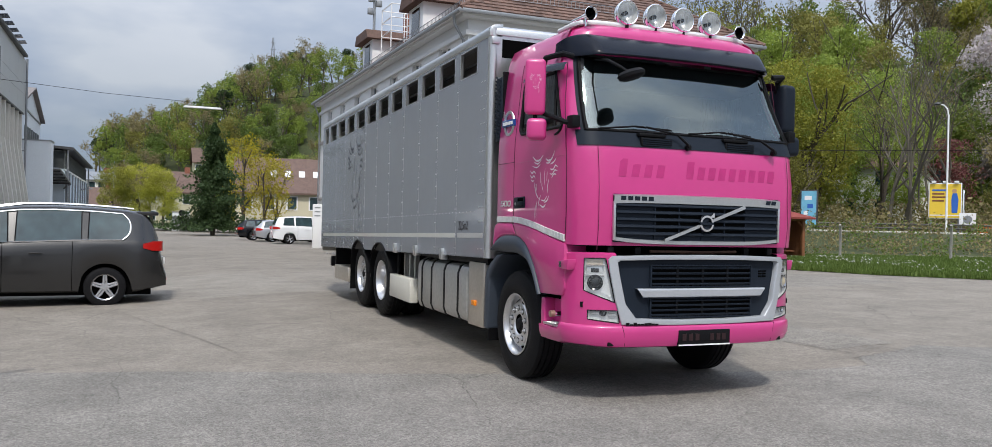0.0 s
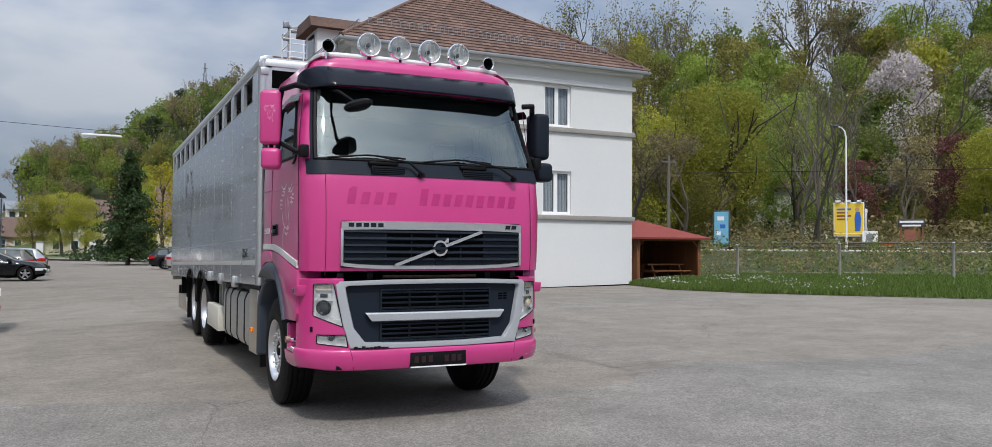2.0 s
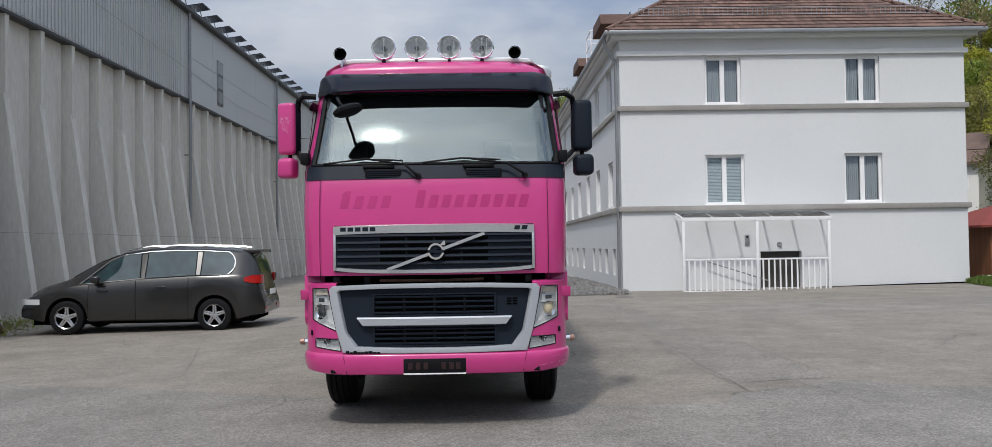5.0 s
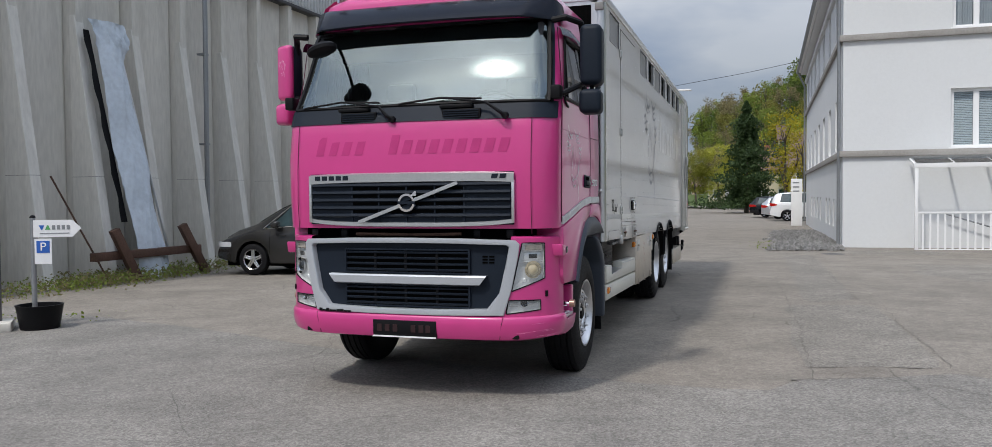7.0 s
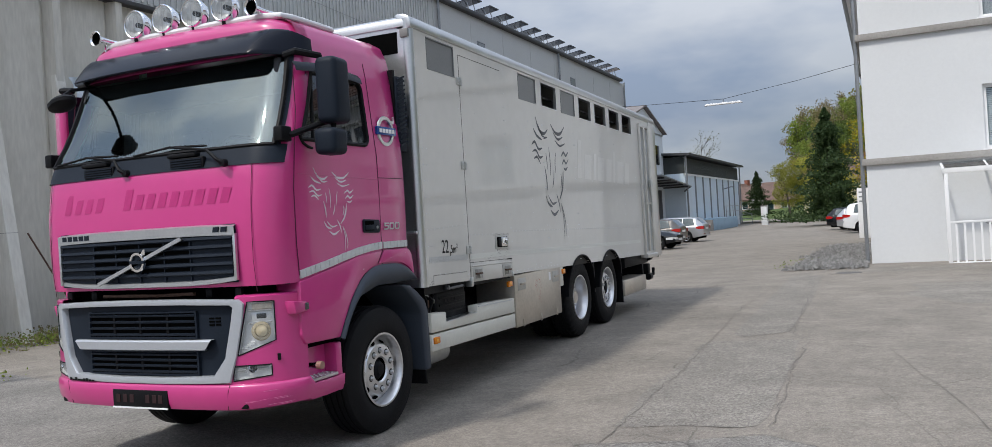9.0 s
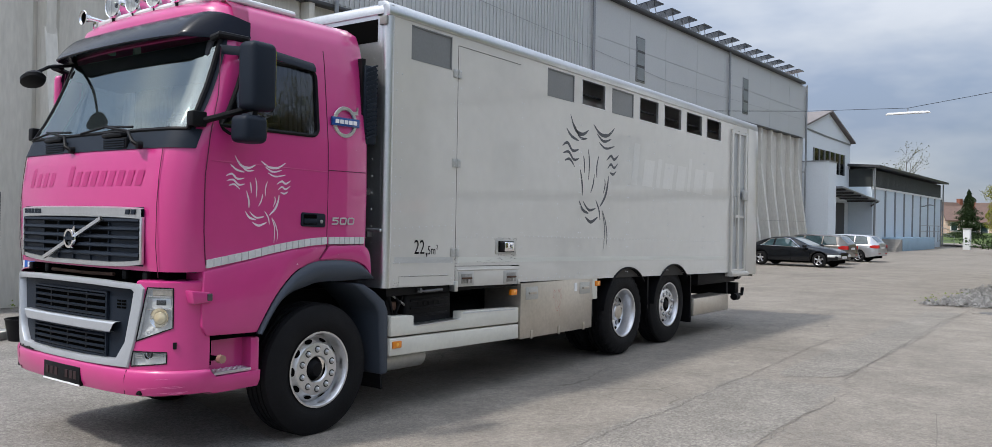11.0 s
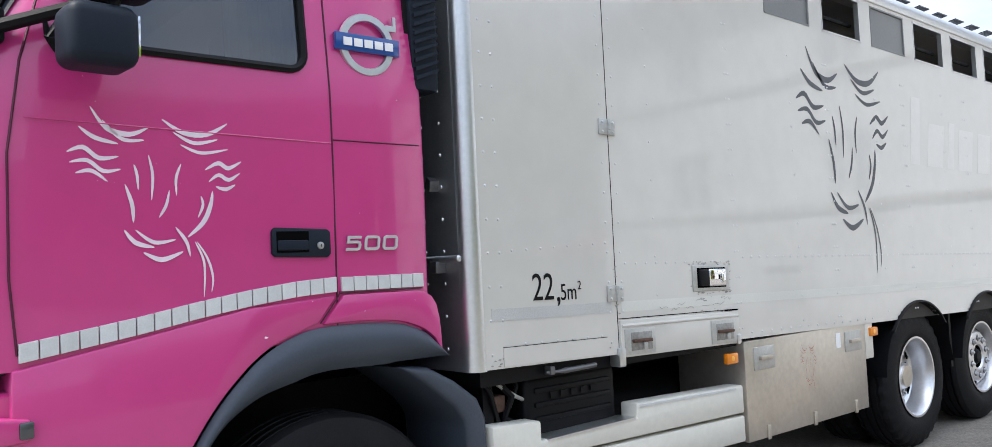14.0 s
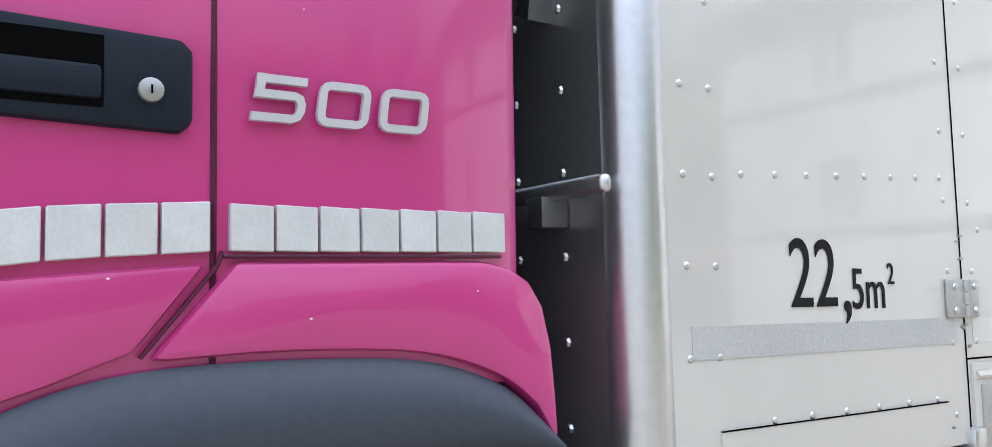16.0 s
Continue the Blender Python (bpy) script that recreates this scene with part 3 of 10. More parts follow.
me = bpy.data.meshes.new("daisies")
me.from_pydata(vs, [], fs)
me.materials.append(DAISY)
tagged(new("daisies", me), "small white daisies in the lawn", "flowers", kind="stuff")

# ---- hall with leaning concrete fins ----
STONE_BAND = mat("grey_stone_band", (0.30, 0.285, 0.265), 0.85, vary=0.18, scale=1.5, fine=20, bump=0.1, bump_scale=60)
CONCRETE = mat("weathered_concrete", (0.605, 0.58, 0.52), 0.85, vary=0.16, scale=0.45, fine=14, bump=0.12, bump_scale=40, spots=0.5, dark=(0.31, 0.285, 0.245), spot_scale=0.9, stretch=(1, 1, 0.18))
CONCRETE_PALE = mat("pale_concrete_fin", (0.65, 0.628, 0.572), 0.85, vary=0.14, scale=0.6, fine=16, bump=0.1, bump_scale=40, spots=0.5, dark=(0.32, 0.285, 0.235), spot_scale=1.2, stretch=(1, 1, 0.22), rand=0.09)
CLADDING = mat("grey_metal_cladding", (0.52, 0.53, 0.525), 0.5, 0.0, vary=0.06, scale=0.5, fine=12, spots=0.12, spot_scale=0.5)
TRIM_DARK = mat("dark_roof_trim", (0.06, 0.06, 0.062), 0.5, 0.2, vary=0.15)
ZINC = mat("zinc_sheet", (0.30, 0.31, 0.32), 0.4, 0.6, vary=0.12, scale=2, fine=25)
GREY_PANE = mat("plain_grey_pane", (0.26, 0.28, 0.29), 0.2, vary=0.15, scale=2, fine=20)
# HY0: unseen near end, set so the hall's shadow misses the parked van
HX, HY0, HY1, HZ = -7.0, 9.4, 60.5, 11.28

hall = thing("wall_hall", "tall hall with grey cladding above leaning concrete fins", "hall", kind="structure")
part("concrete_wall", box(HX - 0.65, HX - 0.28, HY0, HY1, -0.6, 7.75), CONCRETE, hall)
FIN = 1.745
n_fins = int((HY1 - 12.97) / FIN)
fin_me = column_me = plate_me = None
for i in range(-2, n_fins + 1):
    y = 12.97 + FIN * i
    if fin_me is None:
        fin_me = finish("fin", prism([(-0.30, 5.62), (0.0, 5.62), (0.86, -0.5), (-0.30, -0.5)], "y", -0.13, 0.13, 0.012, 1), CONCRETE_PALE, 30)
        column_me = finish("column", prism([(-0.16, 0), (-0.10, 0.30), (0.10, 0.30), (0.16, 0)], "z", 0.0, 8.2, 0.01, 1), CONCRETE, 30)
        plate_me = finish("wall_plate", prism([(-0.72, 0.0), (-0.60, 0.07), (0.60, 0.07), (0.72, 0.0)], "z", 0.0, 8.2, 0.0), CONCRETE, 30)
        joint_me = finish("fin_joint", prism([(-0.30, 0.0), (0.5015, 0.0), (0.5005, 0.012), (-0.30, 0.012)], "y", -0.132, 0.132), STONE_BAND, None)
    for nm, me, z, dx, rot in (("fin", fin_me, 0.0, 0.0, 0), ("fin_joint", joint_me, 2.06, 0.002, 0), ("column", column_me, -0.5, -0.28, -90), ("wall_plate", plate_me, -0.5, -0.279, -90)):
        ob = new(nm, me)
        ob.parent = hall
        ob.location, ob.rotation_euler = (HX + dx, y if nm != "wall_plate" else y + FIN / 2, z), (0, 0, radians(rot))
cl = box(HX - 0.3, HX - 0.02, HY0, HY1, 7.75, HZ)
part("cladding", cl, CLADDING, hall, "flat grey metal cladding")
# fine upright corrugation on the nearer cladding
rib_me = finish("corrugation", box(HX - 0.03, HX + 0.012, 0, 0.09, 7.80, HZ - 0.1), CLADDING, None)
for k in range(int((32.6 - HY0) / 0.2)):
    ob = new("corrugation", rib_me)
    ob.parent, ob.location = hall, (0, HY0 + 0.2 * k, 0)
for z in (7.73, 9.55):
    for k in range(8):
        y = 32.8 + 3.6 * k
        b = box(HX - 0.03, HX + 0.004, y, y + 3.585, z, z + (1.8 if z < 8 else HZ - z - 0.05), bm=None)
        part("cladding_panel", b, CLADDING, hall, smooth=None)
part("drip_trim", box(HX - 0.3, HX + 0.06, HY0, HY1, 7.64, 7.74, 0.01), TRIM_DARK, hall)
part("roof_edge", box(HX - 0.5, HX + 0.22, HY0, HY1 + 0.15, HZ, HZ + 0.17, 0.02), TRIM_DARK, hall)
part("roof", box(-30, HX - 0.3, HY0, HY1, HZ - 0.3, HZ + 0.1), ZINC, hall)
part("end_wall", box(-30, HX - 0.3, HY1 - 0.3, HY1, -0.6, HZ - 0.3), CLADDING, hall)
part("near_end_wall", box(-30, HX - 0.3, HY0, HY0 + 0.3, -0.6, HZ - 0.3), CLADDING, hall)
part("back_wall", box(-30.3, -30, HY0, HY1, -0.6, HZ), CLADDING, hall)
for y, w in ((37.4, 1), (50.3, 1)):
    win = part("window_frame", box(HX - 0.02, HX + 0.045, y - 0.42, y + 0.42, 8.15, 10.2, 0.01), ZINC, hall)
    for z in (8.25, 8.92, 9.58):
        part("pane", box(HX + 0.03, HX + 0.052, y - 0.34, y + 0.34, z, z + 0.55), GREY_PANE, win)
    part("back_panel", box(HX + 0.0, HX + 0.047, y - 0.36, y + 0.36, 8.2, 10.16), TRIM_DARK, win)
for y in (19.0, 33.1, 47.7, 61.2):
    part("downpipe", tube([(HX + 0.12, y, HZ), (HX + 0.12, y, 7.9), (HX + 0.13, y, 7.4), (HX + 0.08, y, 0.0)], 0.065, 8), ZINC, hall)
    for z in (3.0, 5.4):
        part("pipe_clip", box(HX - 0.1, HX + 0.15, y - 0.085, y + 0.085, z, z + 0.05), ZINC, hall)
# solar racks along the roof
SOLAR = mat("solar_panel", (0.02, 0.025, 0.04), 0.15, vary=0.1, coat=0.5)
for i in range(24):
    y = 16.0 + 1.9 * i
    rack = thing("solar_panel", "dark solar panel tilted on a small steel rack", "solar panel", (HX - 0.35, y, HZ + 0.17), group="solar panels on the hall roof")
    part("panel", prism([(-0.55, 0.46), (0.55, 0.62), (0.55, 0.66), (-0.55, 0.50)], "y", -0.5, 0.5), SOLAR, rack)
    for yy in (-0.35, 0.35):
        part("strut", tube([(-0.3, yy, 0), (-0.15, yy, 0.5)], 0.02, 6), ZINC, rack)
        part("strut", tube([(0.3, yy, 0), (0.15, yy, 0.55)], 0.02, 6), ZINC, rack)

# ---- white office building ----
PLASTER = mat("white_plaster", (0.645, 0.655, 0.66), 0.85, vary=0.03, scale=0.5, fine=14, bump=0.10, bump_scale=25, spots=0.12, dark=(0.66, 0.67, 0.67), spot_scale=0.7)
ROOF_TILE = mat("brown_roof_tile", (0.138, 0.078, 0.058), 0.8, vary=0.35, scale=3, fine=14, bump=0.1, bump_scale=30, rand=0.25)
ROOF_TILE_F = mat("weathered_roof_tile", (0.130, 0.076, 0.058), 0.8, island=0.3, vary=0.35, scale=0.8, fine=8, bump=0.1, bump_scale=20)
FRAME_WHITE = mat("white_window_frame", (0.80, 0.80, 0.80), 0.4, vary=0.02)
CURTAIN = mat("dark_curtain", (0.44, 0.48, 0.51), 0.8, vary=0.25, scale=1, fine=20, stretch=(10, 1, 0.3))
BLIND = mat("slatted_blind", (0.62, 0.70, 0.74), 0.6, vary=0.05)
ROOM = mat("room_shade_dark", (0.07, 0.075, 0.08), 0.9)
BX0, BX1, BY0, BY1, BZ = 9.45, 20.42, 24.9, 48.6, 8.05


def wall_with_holes(u0, u1, z0, z1, holes, make):
    """Rectangles of a wall round its openings; make(u0, u1, z0, z1) builds one."""
    us = sorted({u0, u1, *[h[0] for h in holes], *[h[1] for h in holes]})
    for a, b in zip(us, us[1:]):
        cuts = sorted((h[2], h[3]) for h in holes if h[0] <= a and h[1] >= b)
        z = z0
        for c, d in cuts:
            if c > z:
                make(a, b, z, c)
            z = d
        if z < z1:
            make(a, b, z, z1)


office = thing("wall_office", "three-storey white plastered office building with a hipped tile roof", "building", kind="structure")
front = [(12.15, 13.30, 5.92, 7.42), (16.60, 17.72, 5.92, 7.42), (12.12, 13.36, 2.74, 4.32), (16.53, 17.74, 2.76, 4.32), (13.8, 15.1, 0.1, 1.25)]
side = [(26.6 + 3.15 * i, 27.75 + 3.15 * i, z, z + 1.55) for i in range(7) for z in (2.78, 5.95)] + [(26.3 + 1.75 * i, 27.0 + 1.75 * i, 0.5, 1.38) for i in range(4)] + [(35.0 + 2.4 * i, 35.8 + 2.4 * i, 0.5, 1.38) for i in range(4)]
b = bmesh.new()
wall_with_holes(BX0, BX1, -0.4, BZ, front, lambda a, c, d, e: box(a, c, BY0, BY0 + 0.4, d, e, bm=b))
bmesh.ops.remove_doubles(b, verts=b.verts, dist=0.0005)
part("front_wall", b, PLASTER, office, smooth=None)
b = bmesh.new()
wall_with_holes(BY0 + 0.4, BY1, -0.4, BZ, side, lambda a, c, d, e: box(BX0, BX0 + 0.4, a, c, d, e, bm=b))
bmesh.ops.remove_doubles(b, verts=b.verts, dist=0.0005)
part("side_wall", b, PLASTER, office, smooth=None)
part("far_side_wall", box(BX1 - 0.4, BX1, BY0 + 0.4, BY1, -0.4, BZ), PLASTER, office)
part("rear_wall", box(BX0 + 0.4, BX1 - 0.4, BY1 - 0.4, BY1, -0.4, BZ), PLASTER, office)
# near-black walls put the shade of unlit rooms behind the panes
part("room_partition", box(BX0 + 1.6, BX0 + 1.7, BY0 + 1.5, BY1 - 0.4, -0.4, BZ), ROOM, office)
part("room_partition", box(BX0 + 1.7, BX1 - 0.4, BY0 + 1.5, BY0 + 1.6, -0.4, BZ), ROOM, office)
for z in (2.55, 5.72):
    part("stone_band", box(BX0 - 0.09, BX1 + 0.09, BY0 - 0.09, BY0 - 0.002, z, z + 0.17, 0.012), STONE_BAND, office)
    part("stone_band", box(BX0 - 0.09, BX0 - 0.002, BY0, BY1, z, z + 0.17, 0.012), STONE_BAND, office)
    part("stone_band", box(BX1 + 0.002, BX1 + 0.09, BY0, BY1, z, z + 0.17, 0.012), STONE_BAND, office)
for o, z0, z1 in ((0.10, 7.46, 7.62), (0.30, 7.98, 8.10)):
    b = box(BX0 - o, BX1 + o, BY0 - o, BY0 - 0.003, z0, z1, 0.015)
    box(BX0 - o, BX0 - 0.003, BY0, BY1 + o, z0, z1, 0.015, bm=b)
    box(BX1 + 0.003, BX1 + o, BY0, BY1 + o, z0, z1, 0.015, bm=b)
    part("cornice", b, PLASTER, office)
# thin near-black strip along the foot of the front wall
part("base_gap", prism([(15.6, 0.09), (BX1, 0.17), (BX1, 0.215), (18.0, 0.17), (15.6, 0.12)], "y", BY0 - 0.104, BY0 - 0.05), DARK, office)
# eaves gutter
EO = 0.46
part("gutter", tube([(BX1 + EO, BY1, 8.13), (BX1 + EO, BY0 - EO, 8.13), (BX0 - EO, BY0 - EO, 8.13), (BX0 - EO, BY1 + EO, 8.13)], 0.075, 10), ZINC, office)
part("soffit", box(BX0 - EO, BX1 + EO, BY0 - EO, BY1 + EO, 8.10, 8.16), FRAME_WHITE, office)
part("downpipe", tube([(BX0 - EO, BY0 + 0.1, 8.1), (BX0 - 0.42, BY0 + 0.12, 7.8), (BX0 - 0.10, BY0 + 0.12, 7.3), (BX0 - 0.10, BY0 + 0.12, 0.1)], 0.05, 10), ZINC, office)
part("downpipe", tube([(BX0 - EO, BY1 - 0.1, 8.1), (BX0 - 0.10, BY1 - 0.1, 7.3), (BX0 - 0.10, BY1 - 0.1, 0.1)], 0.05, 10), ZINC, office)


def window_unit(parent, horizontal, u0, u1, z0, z1, at, fill):
    """A white two-leaf window set back in its opening. horizontal: along x in a wall that faces -y; otherwise along y, facing -x."""
    def bar(a, c, d, e, f0, f1, bm):
        return box(a, c, at + f0, at + f1, d, e, bm=bm) if horizontal else box(at + f0, at + f1, a, c, d, e, bm=bm)
    b = bmesh.new()
    w = 0.085
    mid = (u0 + u1) / 2
    for a, c, d, e in ((u0, u1, z0, z0 + w), (u0, u1, z1 - w, z1), (u0, u0 + w, z0 + w, z1 - w), (u1 - w, u1, z0 + w, z1 - w), (mid - 0.07, mid + 0.07, z0 + w, z1 - w)):
        bar(a, c, d, e, 0.10, 0.17, b)
    win = part("window_frame", b, FRAME_WHITE, parent, smooth=None)
    for a, c in ((u0 + w, mid - 0.07), (mid + 0.07, u1 - w)):
        part("pane", bar(a, c, z0 + w, z1 - w, 0.125, 0.135, None), GLASS_DARK if fill is None else LENS, win).visible_shadow = False
        if fill == "blind":
            b = bmesh.new()
            k = int((z1 - z0) / 0.05)
            for q in range(k):
                z = z0 + w + (z1 - z0 - 2 * w) * q / k
                bar(a, c, z, z + 0.036, 0.19, 0.20 , b)
            part("blind", b, BLIND, win, smooth=None)
        elif fill == "curtain":
            b = bmesh.new()
            for q in range(14):
                a0, c0 = a + (c - a) * q / 14, a + (c - a) * (q + 1) / 14
                bar(a0, c0, z0 + w, z1 - w, 0.20 + 0.03 * (q % 2), 0.22 + 0.03 * (q % 2), b)
            part("curtain", b, CURTAIN, win, smooth=None)
    part("window_sill", bar(u0 - 0.06, u1 + 0.06, z0 - 0.05, z0 + 0.01, -0.06, 0.12, None), FRAME_WHITE, win)
    return win


for k, (h, fill) in enumerate(zip(front[:4], ("curtain", "curtain", "blind", "curtain"))):
    window_unit(office, True, *h, BY0, fill)
# curtains added in every side window to lighten the panes
for h in side[:14]:
    window_unit(office, False, *h, BX0, "curtain")
for h in side[14:]:
    part("cellar_pane", box(BX0 + 0.15, BX0 + 0.16, h[0], h[1], h[2], h[3]), GLASS_DARK, office)
part("door_leaf", box(13.8, 15.1, BY0 + 0.2, BY0 + 0.25, 0.1, 1.25), mat("dark_basement_door", (0.05, 0.045, 0.04), 0.6), office)

# hipped roof with courses of tiles
RW = (BX1 - BX0) / 2 + EO
SL = 0.67
APX, APY0, APY1 = (BX0 + BX1) / 2, BY0 - EO + RW, BY1 + EO - RW
Z0 = 8.16
b = bmesh.new()
A = [b.verts.new(p) for p in ((BX0 - EO, BY0 - EO, Z0), (BX1 + EO, BY0 - EO, Z0), (BX1 + EO, BY1 + EO, Z0), (BX0 - EO, BY1 + EO, Z0), (APX, APY0, Z0 + RW * SL), (APX, APY1, Z0 + RW * SL))]
for f in ((0, 1, 4), (1, 2, 5, 4), (2, 3, 5), (3, 0, 4, 5)):
    b.faces.new([A[i] for i in f])
part("roof", b, ROOF_TILE_F, office, smooth=None)
# tile rows: on the front hip every tile, on the long side stepped courses
tile_me = finish("roof_tile", box(-0.105, 0.105, -0.02, 0.34, 0.0, 0.03, bm=None), ROOF_TILE, None)
TL, COURSE = math.hypot(1, SL), 0.30
pitch = math.atan(SL)
n_course = int(RW * TL / COURSE)
joined = bmesh.new()
count = 0
for c in range(n_course):
    s = c * COURSE / TL
    half = RW - s - 0.12
    k = int(2 * half / 0.215)
    for q in range(k):
        x = APX - half + 0.1075 + 0.215 * q + (0.1 if c % 2 else 0) * 0
        m = Matrix.Translation((x, BY0 - EO + s, Z0 + s * SL + 0.045)) @ Matrix.Rotation(pitch - 0.09, 4, "X")
        if count < 300 and c > 12:
            ob = new("roof_tile", tile_me)
            ob.parent, ob.matrix_basis = office, m
            count += 1
        else:
            box(-0.105, 0.105, -0.02, 0.34, 0.0, 0.03, bm=joined, m=m)
tagged(part("front_roof_tiles", joined, ROOF_TILE_F, office, smooth=None), kind="stuff")
b = bmesh.new()
for sgn in (-1, 1):
    for c in range(n_course):
        s = c * COURSE / TL
        y0, y1 = BY0 - EO + s + 0.1, BY1 + EO - s - 0.1
        x = APX + sgn * (RW - s)
        m = Matrix.Translation((x, 0, Z0 + s * SL + 0.045)) @ Matrix.Rotation(sgn * (pitch - 0.09), 4, "Y")
        box(-0.34 if sgn > 0 else -0.02, 0.02 if sgn > 0 else 0.34, y0, y1, 0.0, 0.022, bm=b, m=m)
tagged(part("side_roof_courses", b, ROOF_TILE_F, office, smooth=None), kind="stuff")
for sx in (-1, 1):
    part("hip_ridge", tube([(APX + sx * RW, BY0 - EO, Z0 + 0.03), (APX, APY0, Z0 + RW * SL + 0.05)], 0.09, 8), ROOF_TILE_F, office)
part("ridge", tube([(APX, APY0, Z0 + RW * SL + 0.05), (APX, APY1, Z0 + RW * SL + 0.05)], 0.1, 8), ROOF_TILE_F, office)
# snow fence on the front slope and the long side
def snow_fence(p, q, out):
    b = bmesh.new()
    P, Q = Vector(p), Vector(q)
    n = int((Q - P).length / 0.16)
    up = Vector((0, 0, 0.26))
    for z in (0.03, 0.26):
        tube([P + Vector((0, 0, z)), Q + Vector((0, 0, z))], 0.014, 5, bm=b)
    for i in range(n + 1):
        a = P.lerp(Q, i / n)
        tube([a, a + up], 0.009, 4, bm=b)
    return part("snow_fence", b, ZINC, office, smooth=None)


snow_fence((BX0 + 0.75, BY0 - EO + 1.0, Z0 + 1.0 * SL + 0.05), (BX1 - 0.75, BY0 - EO + 1.0, Z0 + 1.0 * SL + 0.05), None)
snow_fence((BX0 - EO + 1.0, BY0 + 0.9, Z0 + 1.0 * SL + 0.05), (BX0 - EO + 1.0, BY1 - 0.9, Z0 + 1.0 * SL + 0.05), None)
# dormers, brick chimney and white roof platform on the long side
BRICK = mat("red_chimney_brick", (0.26, 0.10, 0.065), 0.85, vary=0.3, scale=6, fine=40, bump=0.2, bump_scale=60)
for y in (33.0, 41.0):
    d = part("dormer", box(BX0 + 0.75, BX0 + 3.2, y - 0.95, y + 0.95, 8.7, 10.35), FRAME_WHITE, office)
    part("dormer_roof", prism([(y - 1.3, 10.3), (y + 1.3, 10.3), (y + 1.0, 10.75), (y - 1.0, 10.75)], "x", BX0 + 0.4, BX0 + 4.4), ROOF_TILE_F, office)
    part("dormer_pane", box(BX0 + 0.72, BX0 + 0.745, y - 0.5, y + 0.5, 9.05, 10.15), GLASS_DARK, d)
b = bmesh.new()
for i in range(22):
    for (x0, x1, y0, y1) in ((11.3, 12.2, 38.0, 38.6),):
        box(x0 + 0.004 * (i % 2), x1 - 0.004 * (i % 2), y0, y1, 9.3 + 0.11 * i, 9.3 + 0.11 * i + 0.098, bm=b)
part("chimney", b, BRICK, office, smooth=None)
part("chimney_cap", box(11.2, 12.3, 37.9, 38.7, 11.72, 11.82, 0.02), ZINC, office)
b = bmesh.new()
for z in (9.9, 10.5, 11.1):
    tube([(10.0, 36.0, z), (11.2, 36.0, z), (11.2, 37.6, z), (10.0, 37.6, z), (10.0, 36.0, z)], 0.025, 6, bm=b)
for x, y in ((10.0, 36.0), (11.2, 36.0), (11.2, 37.6), (10.0, 37.6), (10.6, 36.0)):
    tube([(x, y, 9.0), (x, y, 11.1)], 0.025, 6, bm=b)
part("platform_rail", b, FRAME_WHITE, office)

# glazed porch roof with a white railing over the basement stairs
porch = thing("porch", "white porch frame with glass roof and picket railing", "porch")
PY = 24.02
for x in (11.17, 13.42, 15.62):
    part("post", box(x - 0.04, x + 0.04, PY - 0.04, PY + 0.04, 0.03, 2.26, 0.004), FRAME_WHITE, porch)
part("front_beam", box(11.1, 15.7, PY - 0.05, PY + 0.05, 2.22, 2.33, 0.006), FRAME_WHITE, porch)
for i in range(6):
    x = 11.12 + 0.91 * i
    part("rafter", prism([(PY - 0.06, 2.34), (BY0 - 0.12, 2.50), (BY0 - 0.12, 2.44), (PY - 0.06, 2.28)], "x", x - 0.025, x + 0.025), FRAME_WHITE, porch)
for i in range(5):
    x = 11.15 + 0.91 * i
    part("pane", prism([(PY - 0.10, 2.345), (BY0 - 0.12, 2.505), (BY0 - 0.12, 2.515), (PY - 0.10, 2.355)], "x", x, x + 0.86), LENS, porch).visible_shadow = False
for z in (0.06, 1.03):
    part("rail", box(11.21, 15.58, PY - 0.025, PY + 0.025, z, z + 0.05, 0.004), FRAME_WHITE, porch)
pk = finish("picket", box(-0.022, 0.022, -0.012, 0.012, 0.1, 1.04), FRAME_WHITE, None)
for i in range(25):
    x = 11.33 + 0.174 * i
    if abs(x - 13.42) < 0.06:
        continue
    ob = new("picket", pk)
    ob.parent, ob.location = porch, (x, PY, 0)
porch.location.z = -0.02
part("handrail", tube([(12.0, BY0 - 0.2, 1.0), (14.0, BY0 - 0.2, 0.35)], 0.022, 8), ZINC, porch)
inter = thing("intercom", "small grey intercom box on the wall", "intercom", (13.38, BY0 - 0.05, 1.62))
part("case", box(-0.07, 0.07, -0.0, 0.045, -0.16, 0.16, 0.01), ZINC, inter)
part("camera_dome", lathe([(-0.03, 0.0), (-0.02, 0.03), (0.01, 0.035)], "y", 12, m=Matrix.Translation((0, 0, 0.1))), BLACK, inter)
bell = thing("wall_lamp", "round wall lamp beside the stairs", "lamp", (14.4, BY0 - 0.04, 1.47))
part("ring", lathe([(0.03, 0.075), (-0.02, 0.07), (-0.02, 0.05), (0.0, 0.0)], "y", 20), ZINC, bell)
for i in range(3):
    s = box(11.9 + 0.0, 15.3, PY + 0.15 + 0.0, BY0 - 0.12, -0.2, 0.04, 0.01) if i == 0 else None
    if s:
        tagged(part("step", s, STONE_BAND, smooth=30), "grey concrete slab below the porch", "step", kind="structure")

